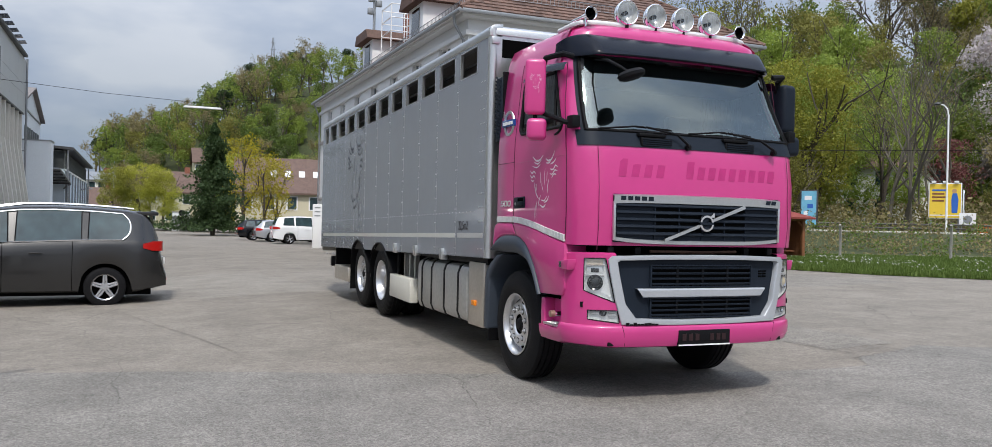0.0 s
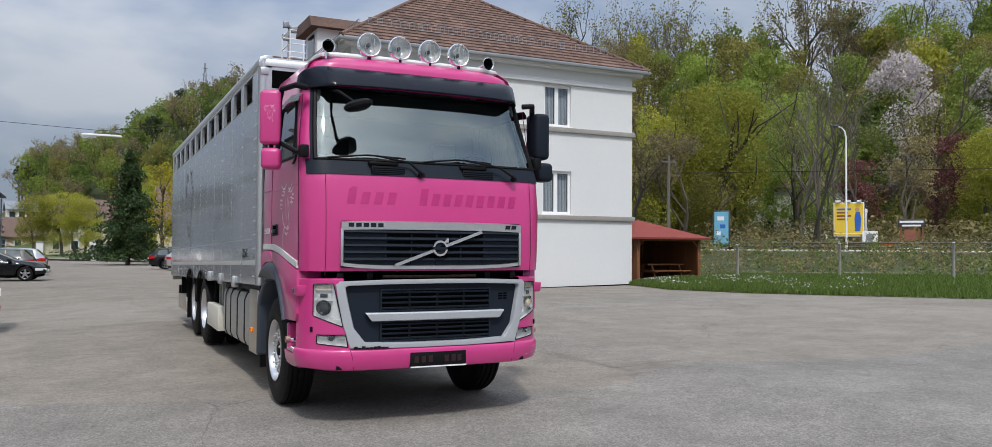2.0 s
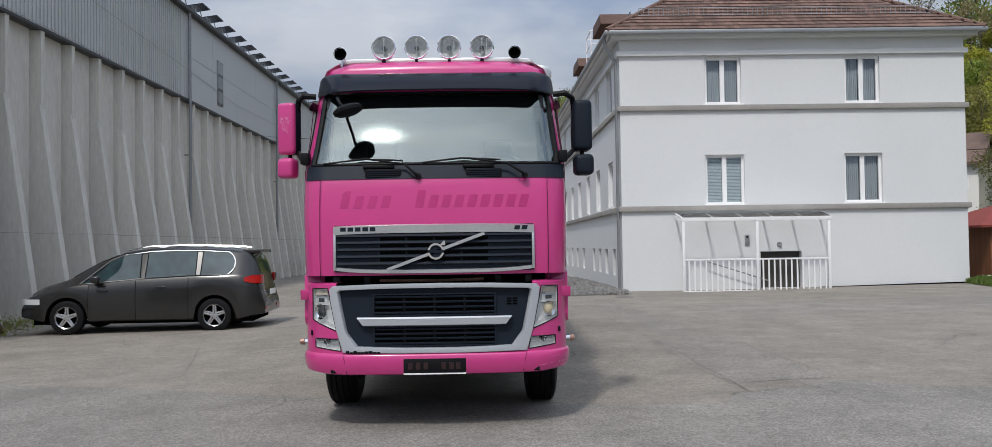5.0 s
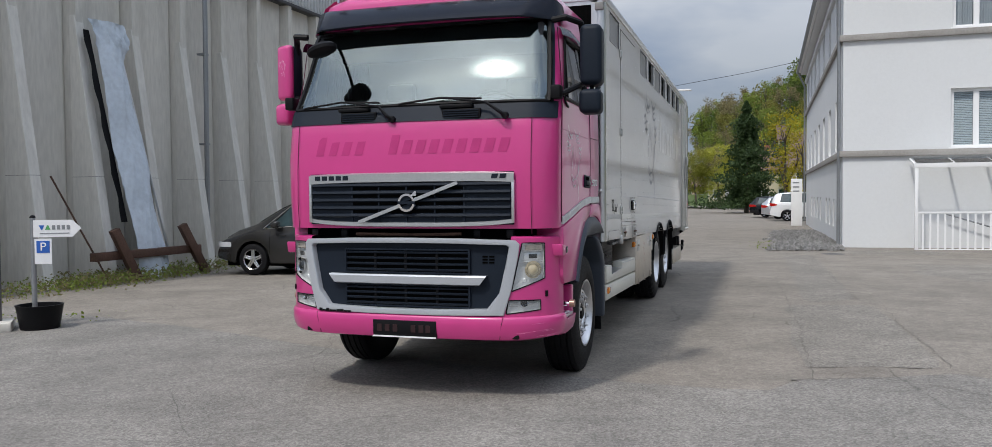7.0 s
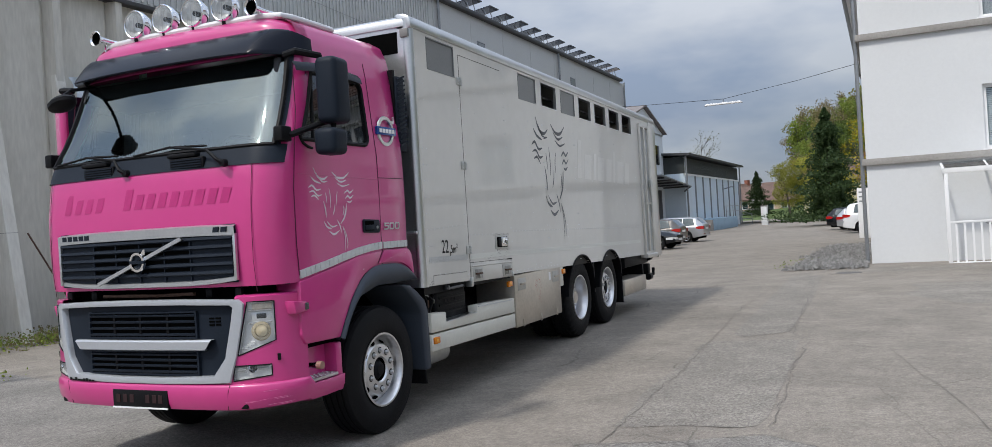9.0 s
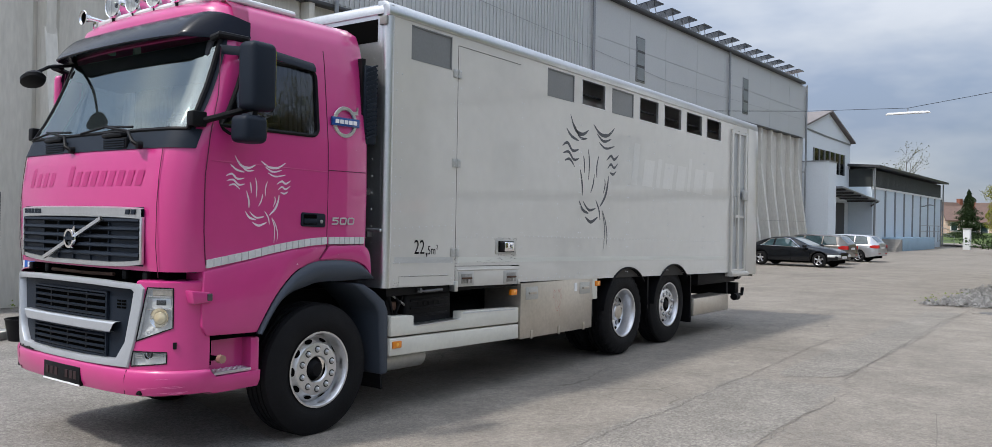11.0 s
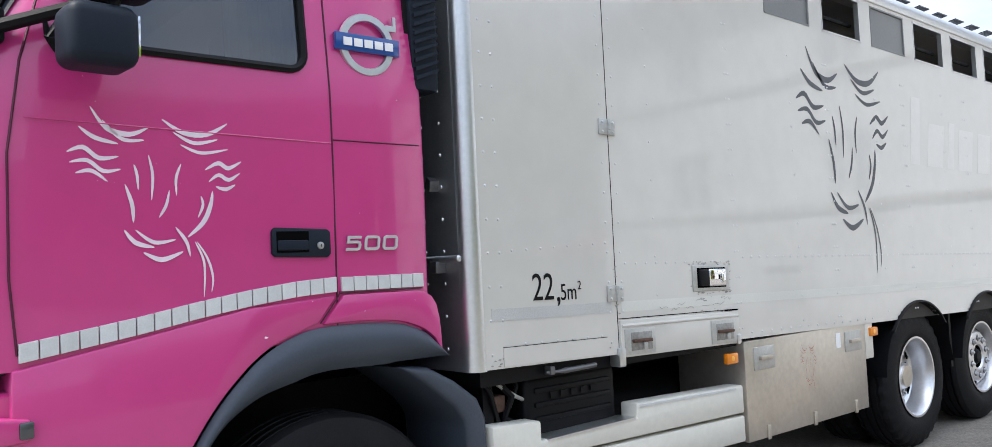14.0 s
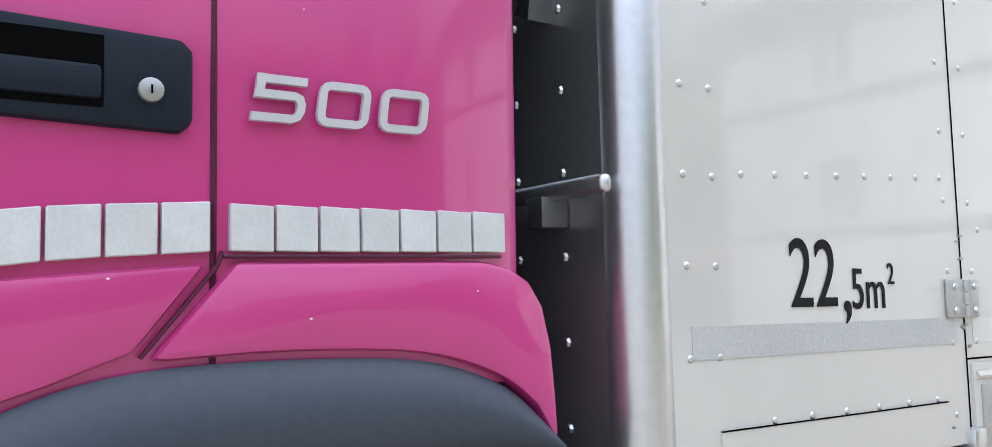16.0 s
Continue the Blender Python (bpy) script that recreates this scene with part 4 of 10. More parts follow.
# loose gravel strip beside the office
GR = leaf_mat("gravel_stones", (0.17, 0.165, 0.16), (0.44, 0.43, 0.415), 0.0)
rnd = random.Random(11)
vs, fs = [], []
for _ in range(5600):
    y = 23.2 + rnd.random() ** 1.2 * 14.5 + rnd.gauss(0, 0.12)
    x = min(9.35, rnd.uniform(7.7 + 0.5 * noise.noise((y * 0.8, 0, 0)), 9.4) + rnd.gauss(0, 0.08))
    r = rnd.uniform(0.02, 0.075)
    z, k = land(x, y) + r * rnd.uniform(0.2, 1.2), len(vs)
    a = rnd.random() * 6.28
    for dx, dy, dz in ((1, 0, 0), (-0.5, 0.87, 0.1), (-0.5, -0.87, -0.1), (0.1, 0.1, 0.9)):
        vs.append((x + r * (dx * math.cos(a) - dy * math.sin(a)), y + r * (dx * math.sin(a) + dy * math.cos(a)), z + r * dz))
    fs += [(k, k + 1, k + 3), (k + 1, k + 2, k + 3), (k + 2, k, k + 3), (k, k + 2, k + 1)]
me = bpy.data.meshes.new("gravel")
me.from_pydata(vs, [], fs)
me.materials.append(GR)
tagged(new("gravel", me), "loose grey gravel along the office wall", "gravel", kind="stuff")
hole = thing("manhole_cover", "round cast iron manhole cover in the asphalt", "manhole cover", (9.0, 21.9, land(9.0, 21.9)), kind="structure")
part("lid", lathe([(0.004, 0.0), (0.012, 0.02), (0.012, 0.27), (0.004, 0.275)], "z", 32), mat("cast_iron", (0.11, 0.105, 0.10), 0.6, 0.4, vary=0.2, fine=80, bump=0.3), hole)
part("ring", lathe([(0.002, 0.285), (0.010, 0.29), (0.010, 0.40), (0.002, 0.41)], "z", 32), PATCH_PALE, hole)

# ---- the truck: its own axes have x across, y back from the grille, z up ----
truck = thing("truck", "pink cab cattle truck with pale grey riveted aluminium body", "truck", (4.66, 6.0, 0))
FA, A2, A3 = 1.45, 6.60, 7.97


def W(z):
    return lerp_table(z, [(1.2, 1.222), (1.9, 1.235), (2.3, 1.23), (2.97, 1.165), (3.12, 1.14), (3.2, 1.12), (3.31, 1.07), (3.37, 0.97), (3.40, 0.85)])


def YF(z):
    return lerp_table(z, [(1.2, 0.03), (1.5, 0.0), (1.9, 0.005), (2.2, 0.045), (2.36, 0.11), (2.5, 0.195), (2.65, 0.265), (2.8, 0.325), (2.97, 0.385), (3.06, 0.415), (3.14, 0.43), (3.2, 0.435), (3.31, 0.455), (3.37, 0.51), (3.39, 0.60), (3.40, 0.80)])


SIDE_Y = [1.922, 1.89, 1.62, 1.47, 1.36, 1.2, 1.0, 0.8, 0.62]
NC, NFR = 8, 14


def cab_ring(z, off=0.0):
    """Plan of the cab at height z, from the rear of one side round the front to the rear of the other."""
    w, yf, r = W(z) + off, YF(z) - off, 0.26
    bow = 0.045
    half = [(w - (0.02 if y > 1.90 else 0), y) for y in SIDE_Y] + [(w, max(yf + bow + r + 0.01, 0.43))]
    for k in range(1, NC + 1):
        a = radians(90 * k / NC)
        half.append((w - r + r * math.cos(a), yf + bow + r - r * math.sin(a)))
    front = []
    for k in range(1, NFR):
        x = (w - r) * (1 - 2 * k / NFR)
        front.append((x, yf + bow * (x / (w - r)) ** 2))
    return [(x, y, z) for x, y in half] + [(x, y, z) for x, y in front] + [(-x, y, z) for x, y in half[::-1]]


NS = len(SIDE_Y) + 1
NR = 2 * (NS + NC) + NFR - 1
SI, SJ = 4, NS - 1          # side window from the fifth rear point to the front door post
FI, FJ = NS + 3, NR - NS - 5  # windshield, with slim pillars left standing
ZS = [1.312, 1.4, 1.6, 1.9, 2.1, 2.2, 2.33, 2.38, 2.5, 2.65, 2.8, 2.92, 2.97, 3.02, 3.06, 3.10, 3.14, 3.17, 3.20, 3.24, 3.28, 3.31, 3.34, 3.37, 3.39, 3.40]
zi = {z: i for i, z in enumerate(ZS)}


def cab_skip(i, j):
    if zi[2.38] <= i < zi[2.92] and (SI <= j < SJ or NR - 1 - SJ <= j < NR - 1 - SI):
        return True
    return zi[2.33] <= i < zi[3.06] and FI <= j < FJ


rows = [cab_ring(z) for z in ZS]
b = grid(rows, skip=cab_skip)
b.verts.ensure_lookup_table()
b.faces.new([b.verts.new(p) for p in rows[-1]])
bmesh.ops.remove_doubles(b, verts=b.verts, dist=0.0004)
part("cab_shell", b, PINK, truck, "glossy pink painted cab shell", 40)


def cab_patch(z0, z1, j0, j1, off, n=8, thick=0.0):
    return grid([cab_ring(z0 + (z1 - z0) * i / n, off)[j0:j1 + 1] for i in range(n + 1)], thick=thick)


part("windshield", cab_patch(2.325, 3.065, FI, FJ, 0.0, 10), GLASS, truck, "clear curved windshield", 60)
part("cowl", cab_patch(2.195, 2.335, FI - 2, FJ + 2, 0.007, 3), NAVY, truck, "dark cowl below the windshield", 60)
for sgn, (a, c) in ((1, (SI, SJ)), (-1, (NR - 1 - SJ, NR - 1 - SI))):
    part("side_window", cab_patch(2.375, 2.925, a, c, -0.004, 6), GLASS_DARK, truck, "tinted door window", 60)
    # rubber frame of the window
    ring = [cab_ring(2.38, 0.004)[k] for k in range(a, c + 1)] + [cab_ring(z, 0.004)[c] for z in (2.5, 2.65, 2.8, 2.92)] + [cab_ring(2.92, 0.004)[k] for k in range(c - 1, a - 1, -1)] + [cab_ring(z, 0.004)[a] for z in (2.8, 2.65, 2.5, 2.38)]
    fr = [max(YF(z) + 0.315, 0.43) for z in (2.38, 2.5, 2.65, 2.8, 2.92)]
    path = [(fr[0], 2.38), (0.8, 2.38)] + [(1.29 + 0.07 * math.sin(radians(a)), 2.45 - 0.07 * math.cos(radians(a))) for a in range(0, 91, 15)] + [(1.36, 2.65)] + [(1.29 + 0.07 * math.cos(radians(a)), 2.85 + 0.07 * math.sin(radians(a))) for a in range(0, 91, 15)] + [(0.9, 2.92), (fr[4], 2.92), (fr[3], 2.8), (fr[2], 2.65), (fr[1], 2.5), (fr[0], 2.38)]
    part("window_seal", tube([(sgn * (W(z) + 0.003), y, z) for y, z in path], 0.017, 6), BLACK, truck)
    # rounded rear corners of the opening
    for cz, up in ((2.45, -1), (2.85, 1)):
        b = bmesh.new()
        arc = [(1.29 + 0.07 * math.sin(radians(a)), cz + up * 0.07 * math.cos(radians(a))) for a in range(0, 91, 15)]
        tip = (1.372, cz + up * 0.082)
        vs = [b.verts.new((sgn * (W(z) + 0.001), y, z)) for y, z in arc + [tip]]
        for k in range(len(arc) - 1):
            b.faces.new((vs[k], vs[k + 1], vs[-1]))
        part("window_corner", b, PINK, truck, smooth=None)
    part("quarter_post", tube([(sgn * (W(z) - 0.004), y, z) for y, z in ((0.60, 2.38), (0.645, 2.65), (0.69, 2.92))], 0.014, 6), BLACK, truck)
    part("door_trim", tube([(sgn * (W(z) + 0.004), y, z) for y, z in ((0.43, 2.44), (0.435, 2.39), (0.46, 2.35), (0.51, 2.325), (0.57, 2.315))], [0.008, 0.011, 0.013, 0.013, 0.009], 6), BLACK, truck)
    # smoked wind deflector above the window
    part("wind_deflector", grid([[(sgn * (W(z) + o), y, z + 0.05 * (1 - abs(y - 0.9) / 0.55)) for y in (0.45, 0.6, 0.75, 0.9, 1.05, 1.2, 1.34)] for z, o in ((2.965, 0.012), (2.93, 0.035), (2.89, 0.04))]), VISOR, truck)
    pil = [cab_ring(z, 0.004)[FI if sgn > 0 else FJ] for z in (2.33, 2.5, 2.65, 2.8, 2.92, 3.06)]
    part("pillar_seal", tube(pil, 0.022, 6), BLACK, truck)
    ja, jb = (FI - 1, FI) if sgn > 0 else (FJ, FJ + 1)
    part("pillar_trim", cab_patch(2.25, 3.06, ja, jb, 0.005, 8), NAVY, truck, "dark trim along the windshield", 60)
part("windshield_seal", tube([cab_ring(2.335, 0.004)[k] for k in range(FI, FJ + 1)], 0.016, 6), BLACK, truck)

# sun visor across the top of the windshield, a broad plank that wraps round the pillars
j0, j1 = NS - 1, NR - NS
ring = cab_ring(3.06)[j0:j1 + 1]
rows = []
for f, off in ((1.0, 0.003), (0.985, 0.026), (0.90, 0.052), (0.70, 0.098), (0.45, 0.142), (0.2, 0.176), (0.05, 0.190), (0.0, 0.182), (0.02, 0.15), (0.12, 0.07), (0.16, 0.0)):
    row = []
    for x, y, _ in ring:
        c = min(1.0, abs(x) / 1.15)
        side = smooth(0.42, 0.75, y)
        lo, hi = 3.045 - 0.03 * c ** 4 + 0.05 * side, 3.245 + 0.025 * c ** 3 - 0.08 * side
        z = lo + (hi - lo) * f
        top = YF(z) - YF(3.06)
        o = off * (1 - 0.80 * smooth(0.8, 1.0, c) - 0.15 * side)
        row.append((x * (1 + 0.022 * smooth(0.85, 1.0, c) * (off > 0.01)) - (0.02 * c * (1 if x > 0 else -1) * f * smooth(0.9, 1, c)), y + top * (1 - 0.7 * side) - o, z))
    rows.append(row)
part("sun_visor", grid(rows), VISOR, truck, "dark sun visor over the windshield", 50)

# seams of the front panel, doors and corners
for sgn in (1, -1):
    part("panel_gap", tube([(sgn * 1.045, YF(z) + 0.047, z) for z in (1.27, 1.5, 1.8, 2.0, 2.2)], 0.0028, 4), SEAM, truck, smooth=None)
    part("panel_gap", tube([(sgn * (W(z) + 0.001), 1.465, z) for z in (1.27, 1.6, 2.0, 2.3, 2.6, 2.97, 3.1)], 0.0042, 4), SEAM, truck, smooth=None)
    part("panel_gap", tube([(sgn * (W(z) + 0.001), y, z) for y, z in ((0.33, 1.36), (0.31, 1.6), (0.31, 2.0), (0.35, 2.3), (0.43, 2.6), (0.47, 2.97))], 0.0042, 4), SEAM, truck, smooth=None)
    part("panel_gap", tube([(sgn * (W(2.05) + 0.001), y, 2.095 + 0.02 * (1.47 - y)) for y in (0.36, 0.9, 1.46)], 0.0025, 6), PINK, truck, smooth=None)
    part("panel_gap", tube([(sgn * (W(2.05) + 0.001), y, 2.11) for y in (1.47, 1.89)], 0.003, 4), SEAM, truck, smooth=None)


def digit(bm, pts, w=0.0125, t=0.006, ring=False):
    """A raised stroke along points in the xz plane."""
    rws = []
    for i, (x, z) in enumerate(pts):
        a, c = pts[max(i - 1, 0)], pts[min(i + 1, len(pts) - 1)]
        if ring and i in (0, len(pts) - 1):
            a, c = pts[-2], pts[1]
        dx, dz = c[0] - a[0], c[1] - a[1]
        q = math.hypot(dx, dz)
        px, pz = -dz / q * w / 2, dx / q * w / 2
        rws.append([(x + px, 0, z + pz), (x + px * 0.85, -t, z + pz * 0.85), (x - px * 0.85, -t, z - pz * 0.85), (x - px, 0, z - pz)])
    grid(rws, bm=bm, close=True)


# lower skin with the wheel arch
ARCH = [(1.985, 1.20), (1.93, 1.265), (1.86, 1.315), (1.74, 1.352), (1.56, 1.365), (1.38, 1.362), (1.26, 1.335), (1.14, 1.275), (1.04, 1.19), (0.95, 1.09), (0.86, 0.96), (0.78, 0.83)]


def rounded(pts, n=4):
    """A smooth line through the points."""
    out = []
    for i in range(len(pts) - 1):
        p0, p1, p2, p3 = pts[max(i - 1, 0)], pts[i], pts[i + 1], pts[min(i + 2, len(pts) - 1)]
        for k in range(n):
            t = k / n
            out.append(tuple(0.5 * (2 * b + (c - a) * t + (2 * a - 5 * b + 4 * c - d) * t * t + (3 * b - a - 3 * c + d) * t ** 3) for a, b, c, d in zip(p0, p1, p2, p3)))
    return out + [pts[-1]]


ARCH_F, ARCH_R = rounded(ARCH[5:]), rounded(ARCH[:6])
ARCH = rounded(ARCH)
for sgn in (1, -1):
    a, c = (1.0, 1.243) if sgn > 0 else (-1.243, -1.0)
    part("wing_panel", prism([(0.31, 1.315), (0.7, 1.385), (1.1, 1.46), (1.455, 1.485), (1.375, 1.385)] + [(y - 0.006, z + 0.008) for y, z in ARCH_F if y < 1.30] + [(0.34, 0.85), (0.30, 0.92)], "x", a, c, 0.009, 2), PINK, truck, "pink lower door skin above the wheel")
    part("wing_panel", prism([(1.49, 1.487), (1.84, 1.487), (1.886, 1.478), (1.922, 1.457), (1.946, 1.42), (1.960, 1.36), (1.966, 1.29), (1.970, 1.21)] + [(y, z + 0.010) for y, z in ARCH_R[4:] if y > 1.39] + [(1.392, 1.374)], "x", a, c, 0.010, 2), PINK, truck)
    part("panel_gap", tube([(sgn * 1.2355, y, z) for y, z in ((1.474, 1.50), (1.468, 1.482), (1.425, 1.43), (1.382, 1.378))], 0.003, 6), SEAM, truck, smooth=None)
    part("panel_gap", tube([(sgn * 1.236, y, 1.4935) for y in (1.475, 1.7, 1.875)], 0.003, 6), SEAM, truck, smooth=None)
    b = bmesh.new()
    inner = [(y, min(z - 0.008, 1.192)) if y > 1.7 else (y + 0.05 * max(0, (1.45 - y) / 0.67) + 0.0, z - 0.155 * smooth(0.78, 1.3, y) - 0.02 * smooth(1.9, 1.6, y)) for y, z in ARCH]
    rws = [[(sgn * (1.215 + 0.05 * math.sin(math.pi * min(1, k / 8 + 0.06)) ** 0.6), y0 + (y1 - y0) * k / 8, z0 + (z1 - z0) * k / 8) for k in range(9)] for (y0, z0), (y1, z1) in zip(ARCH, inner)]
    grid(rws, bm=b)
    rws = [[(sgn * 1.20, y1, z1), (sgn * 0.75, y1, z1)] for y1, z1 in inner]
    grid(rws, bm=b)
    bmesh.ops.remove_doubles(b, verts=b.verts, dist=0.0005)
    part("wheel_arch", b, ARCHM, truck, "dark plastic wheel arch", 70)
    part("mudguard", prism([(1.76, 1.165), (1.90, 1.150), (2.04, 1.075), (2.16, 0.985), (2.205, 0.89), (2.215, 0.33), (2.12, 0.33), (2.09, 0.88), (2.03, 0.96), (1.88, 1.08)], "x", sgn * 0.72, sgn * 1.235, 0.03, 3), ARCHM, truck)
    part("mud_flap", prism([(2.12, 0.45), (2.14, 0.45), (2.17, 0.2), (2.15, 0.2)], "x", sgn * 0.85, sgn * 1.2), BLACK, truck)
    # flat near-black slab painted as the shade up in the wheel well
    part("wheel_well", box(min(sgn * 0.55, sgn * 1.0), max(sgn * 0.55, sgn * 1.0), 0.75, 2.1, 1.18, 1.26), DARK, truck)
    # row of reflective squares along the door
    STRIP = [(0.3, 1.328), (0.7, 1.392), (0.9, 1.430), (1.1, 1.462), (1.3, 1.486), (1.46, 1.495)]
    for k in range(19):
        y0 = 0.333 + 0.0595 * k
        z0, z1 = lerp_table(y0, STRIP), lerp_table(y0 + 0.055, STRIP)
        sq = prism([(y0, z0 + 0.004), (y0 + 0.055, z1 + 0.004), (y0 + 0.055, z1 + 0.064), (y0, z0 + 0.064)], "x", sgn * 1.20, sgn * (W(1.5) + 0.0135), 0.0015, 1)
        part("reflector", sq, REFLECT, truck)
    for k in range(7):
        y0 = 1.483 + 0.0575 * k
        part("reflector", prism([(y0, 1.500), (y0 + 0.0535, 1.499), (y0 + 0.0535, 1.556), (y0, 1.558)], "x", sgn * 1.20, sgn * (W(1.5) + 0.0125), 0.0015, 1), REFLECT, truck)
    # door handle in its dark recess
    hp = part("handle_plate", prism([(1.20, 1.645), (1.425, 1.638), (1.438, 1.652), (1.438, 1.738), (1.425, 1.750), (1.20, 1.758), (1.187, 1.745), (1.187, 1.658)], "x", sgn * 1.2, sgn * 1.245, 0.006), NAVY, truck)
    part("recess", box(min(sgn * 1.2, sgn * 1.2465), max(sgn * 1.2, sgn * 1.2465), 1.205, 1.34, 1.66, 1.742), DARK, hp)
    part("grip", box(min(sgn * 1.2, sgn * 1.252), max(sgn * 1.2, sgn * 1.252), 1.208, 1.338, 1.668, 1.708, 0.006), NAVY, hp)
    part("lock", lathe([(0.0, 0.015), (sgn * 0.006, 0.014), (sgn * 0.008, 0.011), (sgn * 0.008, 0.0)], "x", 16, m=Matrix.Translation((sgn * 1.2445, 1.39, 1.685))), mat("dull_lock_metal", (0.36, 0.36, 0.35), 0.42, 0.6, vary=0.1), hp)
    part("keyhole", box(*sorted((sgn * 1.2520, sgn * 1.2535)), 1.3889, 1.3911, 1.680, 1.690), DARK, hp)
    # raised number: broad rounded digits
    place = Matrix.Translation((sgn * 1.2395, 1.630 if sgn > 0 else 1.648, 1.691)) @ Matrix.Rotation(radians(90 * sgn), 4, "Z")
    nb = bmesh.new()
    for c in (0.0, 0.088):
        loop = [(c + qx * 0.0205 + 0.010 * math.cos(radians(a)), qz * 0.0145 + 0.010 * math.sin(radians(a))) for qx, qz, a0 in ((1, 1, 0), (-1, 1, 90), (-1, -1, 180), (1, -1, 270)) for a in (a0, a0 + 30, a0 + 60, a0 + 90)]
        digit(nb, loop + loop[:1], ring=True)
    digit(nb, [(-0.054, 0.0245), (-0.1195, 0.0245)])
    digit(nb, [(-0.1132, 0.0302), (-0.1132, 0.0)], t=0.0063)
    digit(nb, [(-0.1195, 0.005), (-0.068, 0.005), (-0.061, 0.002), (-0.058, -0.005), (-0.058, -0.014), (-0.061, -0.021), (-0.068, -0.0245), (-0.121, -0.0245)])
    bmesh.ops.transform(nb, matrix=place @ Matrix(((1, 0, 0.14, 0), (0, 1, 0, 0), (0, 0, 1, 0), (0, 0, 0, 1))), verts=nb.verts)
    part("number", nb, NUMBER, truck, "pale raised number 500", smooth=None)
    # round side badge: ring, arrow and blue bar
    mm = Matrix.Translation((sgn * (W(2.525) + 0.006), 1.655, 2.525))
    bd = part("side_badge", lathe([(0.0, 0.098), (sgn * 0.012, 0.102), (sgn * 0.012, 0.130), (0.0, 0.134)], "x", 36, m=mm), ALU, truck, "chrome ring badge with a blue bar")
    part("bar", box(-0.012, 0.012, -0.155, 0.155, -0.036, 0.036, 0.003, m=mm @ Matrix.Translation((sgn * 0.008, 0, 0))), BADGE_BLUE, bd)
    for k in range(5):
        part("mark", box(-0.002, 0.002, -0.02, 0.02, -0.017, 0.017, m=mm @ Matrix.Translation((sgn * 0.021, 0.05 * (k - 2), 0))), BADGE_WHITE, bd, smooth=None)
    part("arrow", prism([(0.085, 0.075), (0.15, 0.075), (0.15, 0.14), (0.135, 0.14), (0.135, 0.10), (0.10, 0.10)], "x", -0.005, 0.005, m=mm), ALU, bd)
    # ribbed corner vane behind the cab
    b = box(min(sgn * 1.05, sgn * 1.22), max(sgn * 1.05, sgn * 1.22), 1.88, 2.03, 2.36, 3.05, 0.02)
    vane = part("corner_vane", b, NAVY, truck, "dark ribbed air vane at the cab corner")
    for k in range(16):
        z = 2.40 + 0.04 * k
        part("rib", prism([(1.895, z), (2.02, z + 0.05), (2.02, z + 0.065), (1.895, z + 0.018)], "x", min(sgn * 1.215, sgn * 1.232), max(sgn * 1.215, sgn * 1.232)), NAVY, vane, smooth=None)
part("cab_back", box(-1.2, 1.2, 1.86, 1.9, 1.27, 3.1), BLACK, truck)

# ---- cab interior ----
TRIM = mat("grey_cab_trim", (0.30, 0.31, 0.31), 0.8, vary=0.1, scale=3, fine=60)
SEAT = mat("dark_seat_cloth", (0.05, 0.052, 0.058), 0.9, vary=0.2, scale=4, fine=120)
CURT = mat("pale_cab_curtain", (0.62, 0.63, 0.62), 0.9, vary=0.1, scale=3, fine=20)
part("cab_floor", box(-1.15, 1.15, 0.3, 1.85, 1.30, 1.36), SEAT, truck)
part("dashboard", prism([(0.16, 1.9), (0.17, 2.27), (0.5, 2.33), (0.66, 2.25), (0.70, 1.9)], "x", -1.12, 1.12, 0.03), SEAT, truck)
part("bunk_wall", box(-1.12, 1.12, 1.45, 1.5, 1.4, 3.05), TRIM, truck)
part("headliner", box(-1.1, 1.1, 0.62, 1.5, 3.04, 3.08), TRIM, truck)
part("shelf", prism([(0.43, 2.90), (0.95, 2.84), (0.95, 3.03), (0.47, 3.03)], "x", -1.05, 1.05, 0.02), SEAT, truck)
for sgn in (1, -1):
    b = bmesh.new()
    for k in range(8):
        tube([(sgn * 1.10, 1.12 + 0.045 * k, 2.3), (sgn * 1.06, 1.12 + 0.045 * k, 3.0)], 0.03, 6, bm=b)
    part("curtain", b, CURT, truck)
    st = part("seat", prism([(0.75, 1.8), (1.25, 1.75), (1.38, 2.46), (1.28, 2.52), (1.18, 2.46), (1.1, 1.98), (0.75, 1.95)], "x", sgn * 0.62 - 0.25, sgn * 0.62 + 0.25, 0.05), SEAT, truck)
    part("headrest", box(sgn * 0.62 - 0.15, sgn * 0.62 + 0.15, 1.26, 1.36, 2.50, 2.68, 0.04), SEAT, st)
mm = Matrix.Translation((0.6, 0.62, 2.32)) @ Matrix.Rotation(radians(-38), 4, "X")
b = bmesh.new()
tube([mm @ Vector((0.22 * math.cos(a * math.pi / 12), 0.22 * math.sin(a * math.pi / 12), 0)) for a in range(25)], 0.016, 8, bm=b)
tube([mm @ Vector((-0.2, 0, 0)), mm @ Vector((0.2, 0, 0))], 0.02, 6, bm=b)
tube([mm @ Vector((0, 0, 0)), mm @ Vector((0, -0.1, -0.3))], 0.035, 8, bm=b)
part("steering_wheel", b, BLACK, truck)

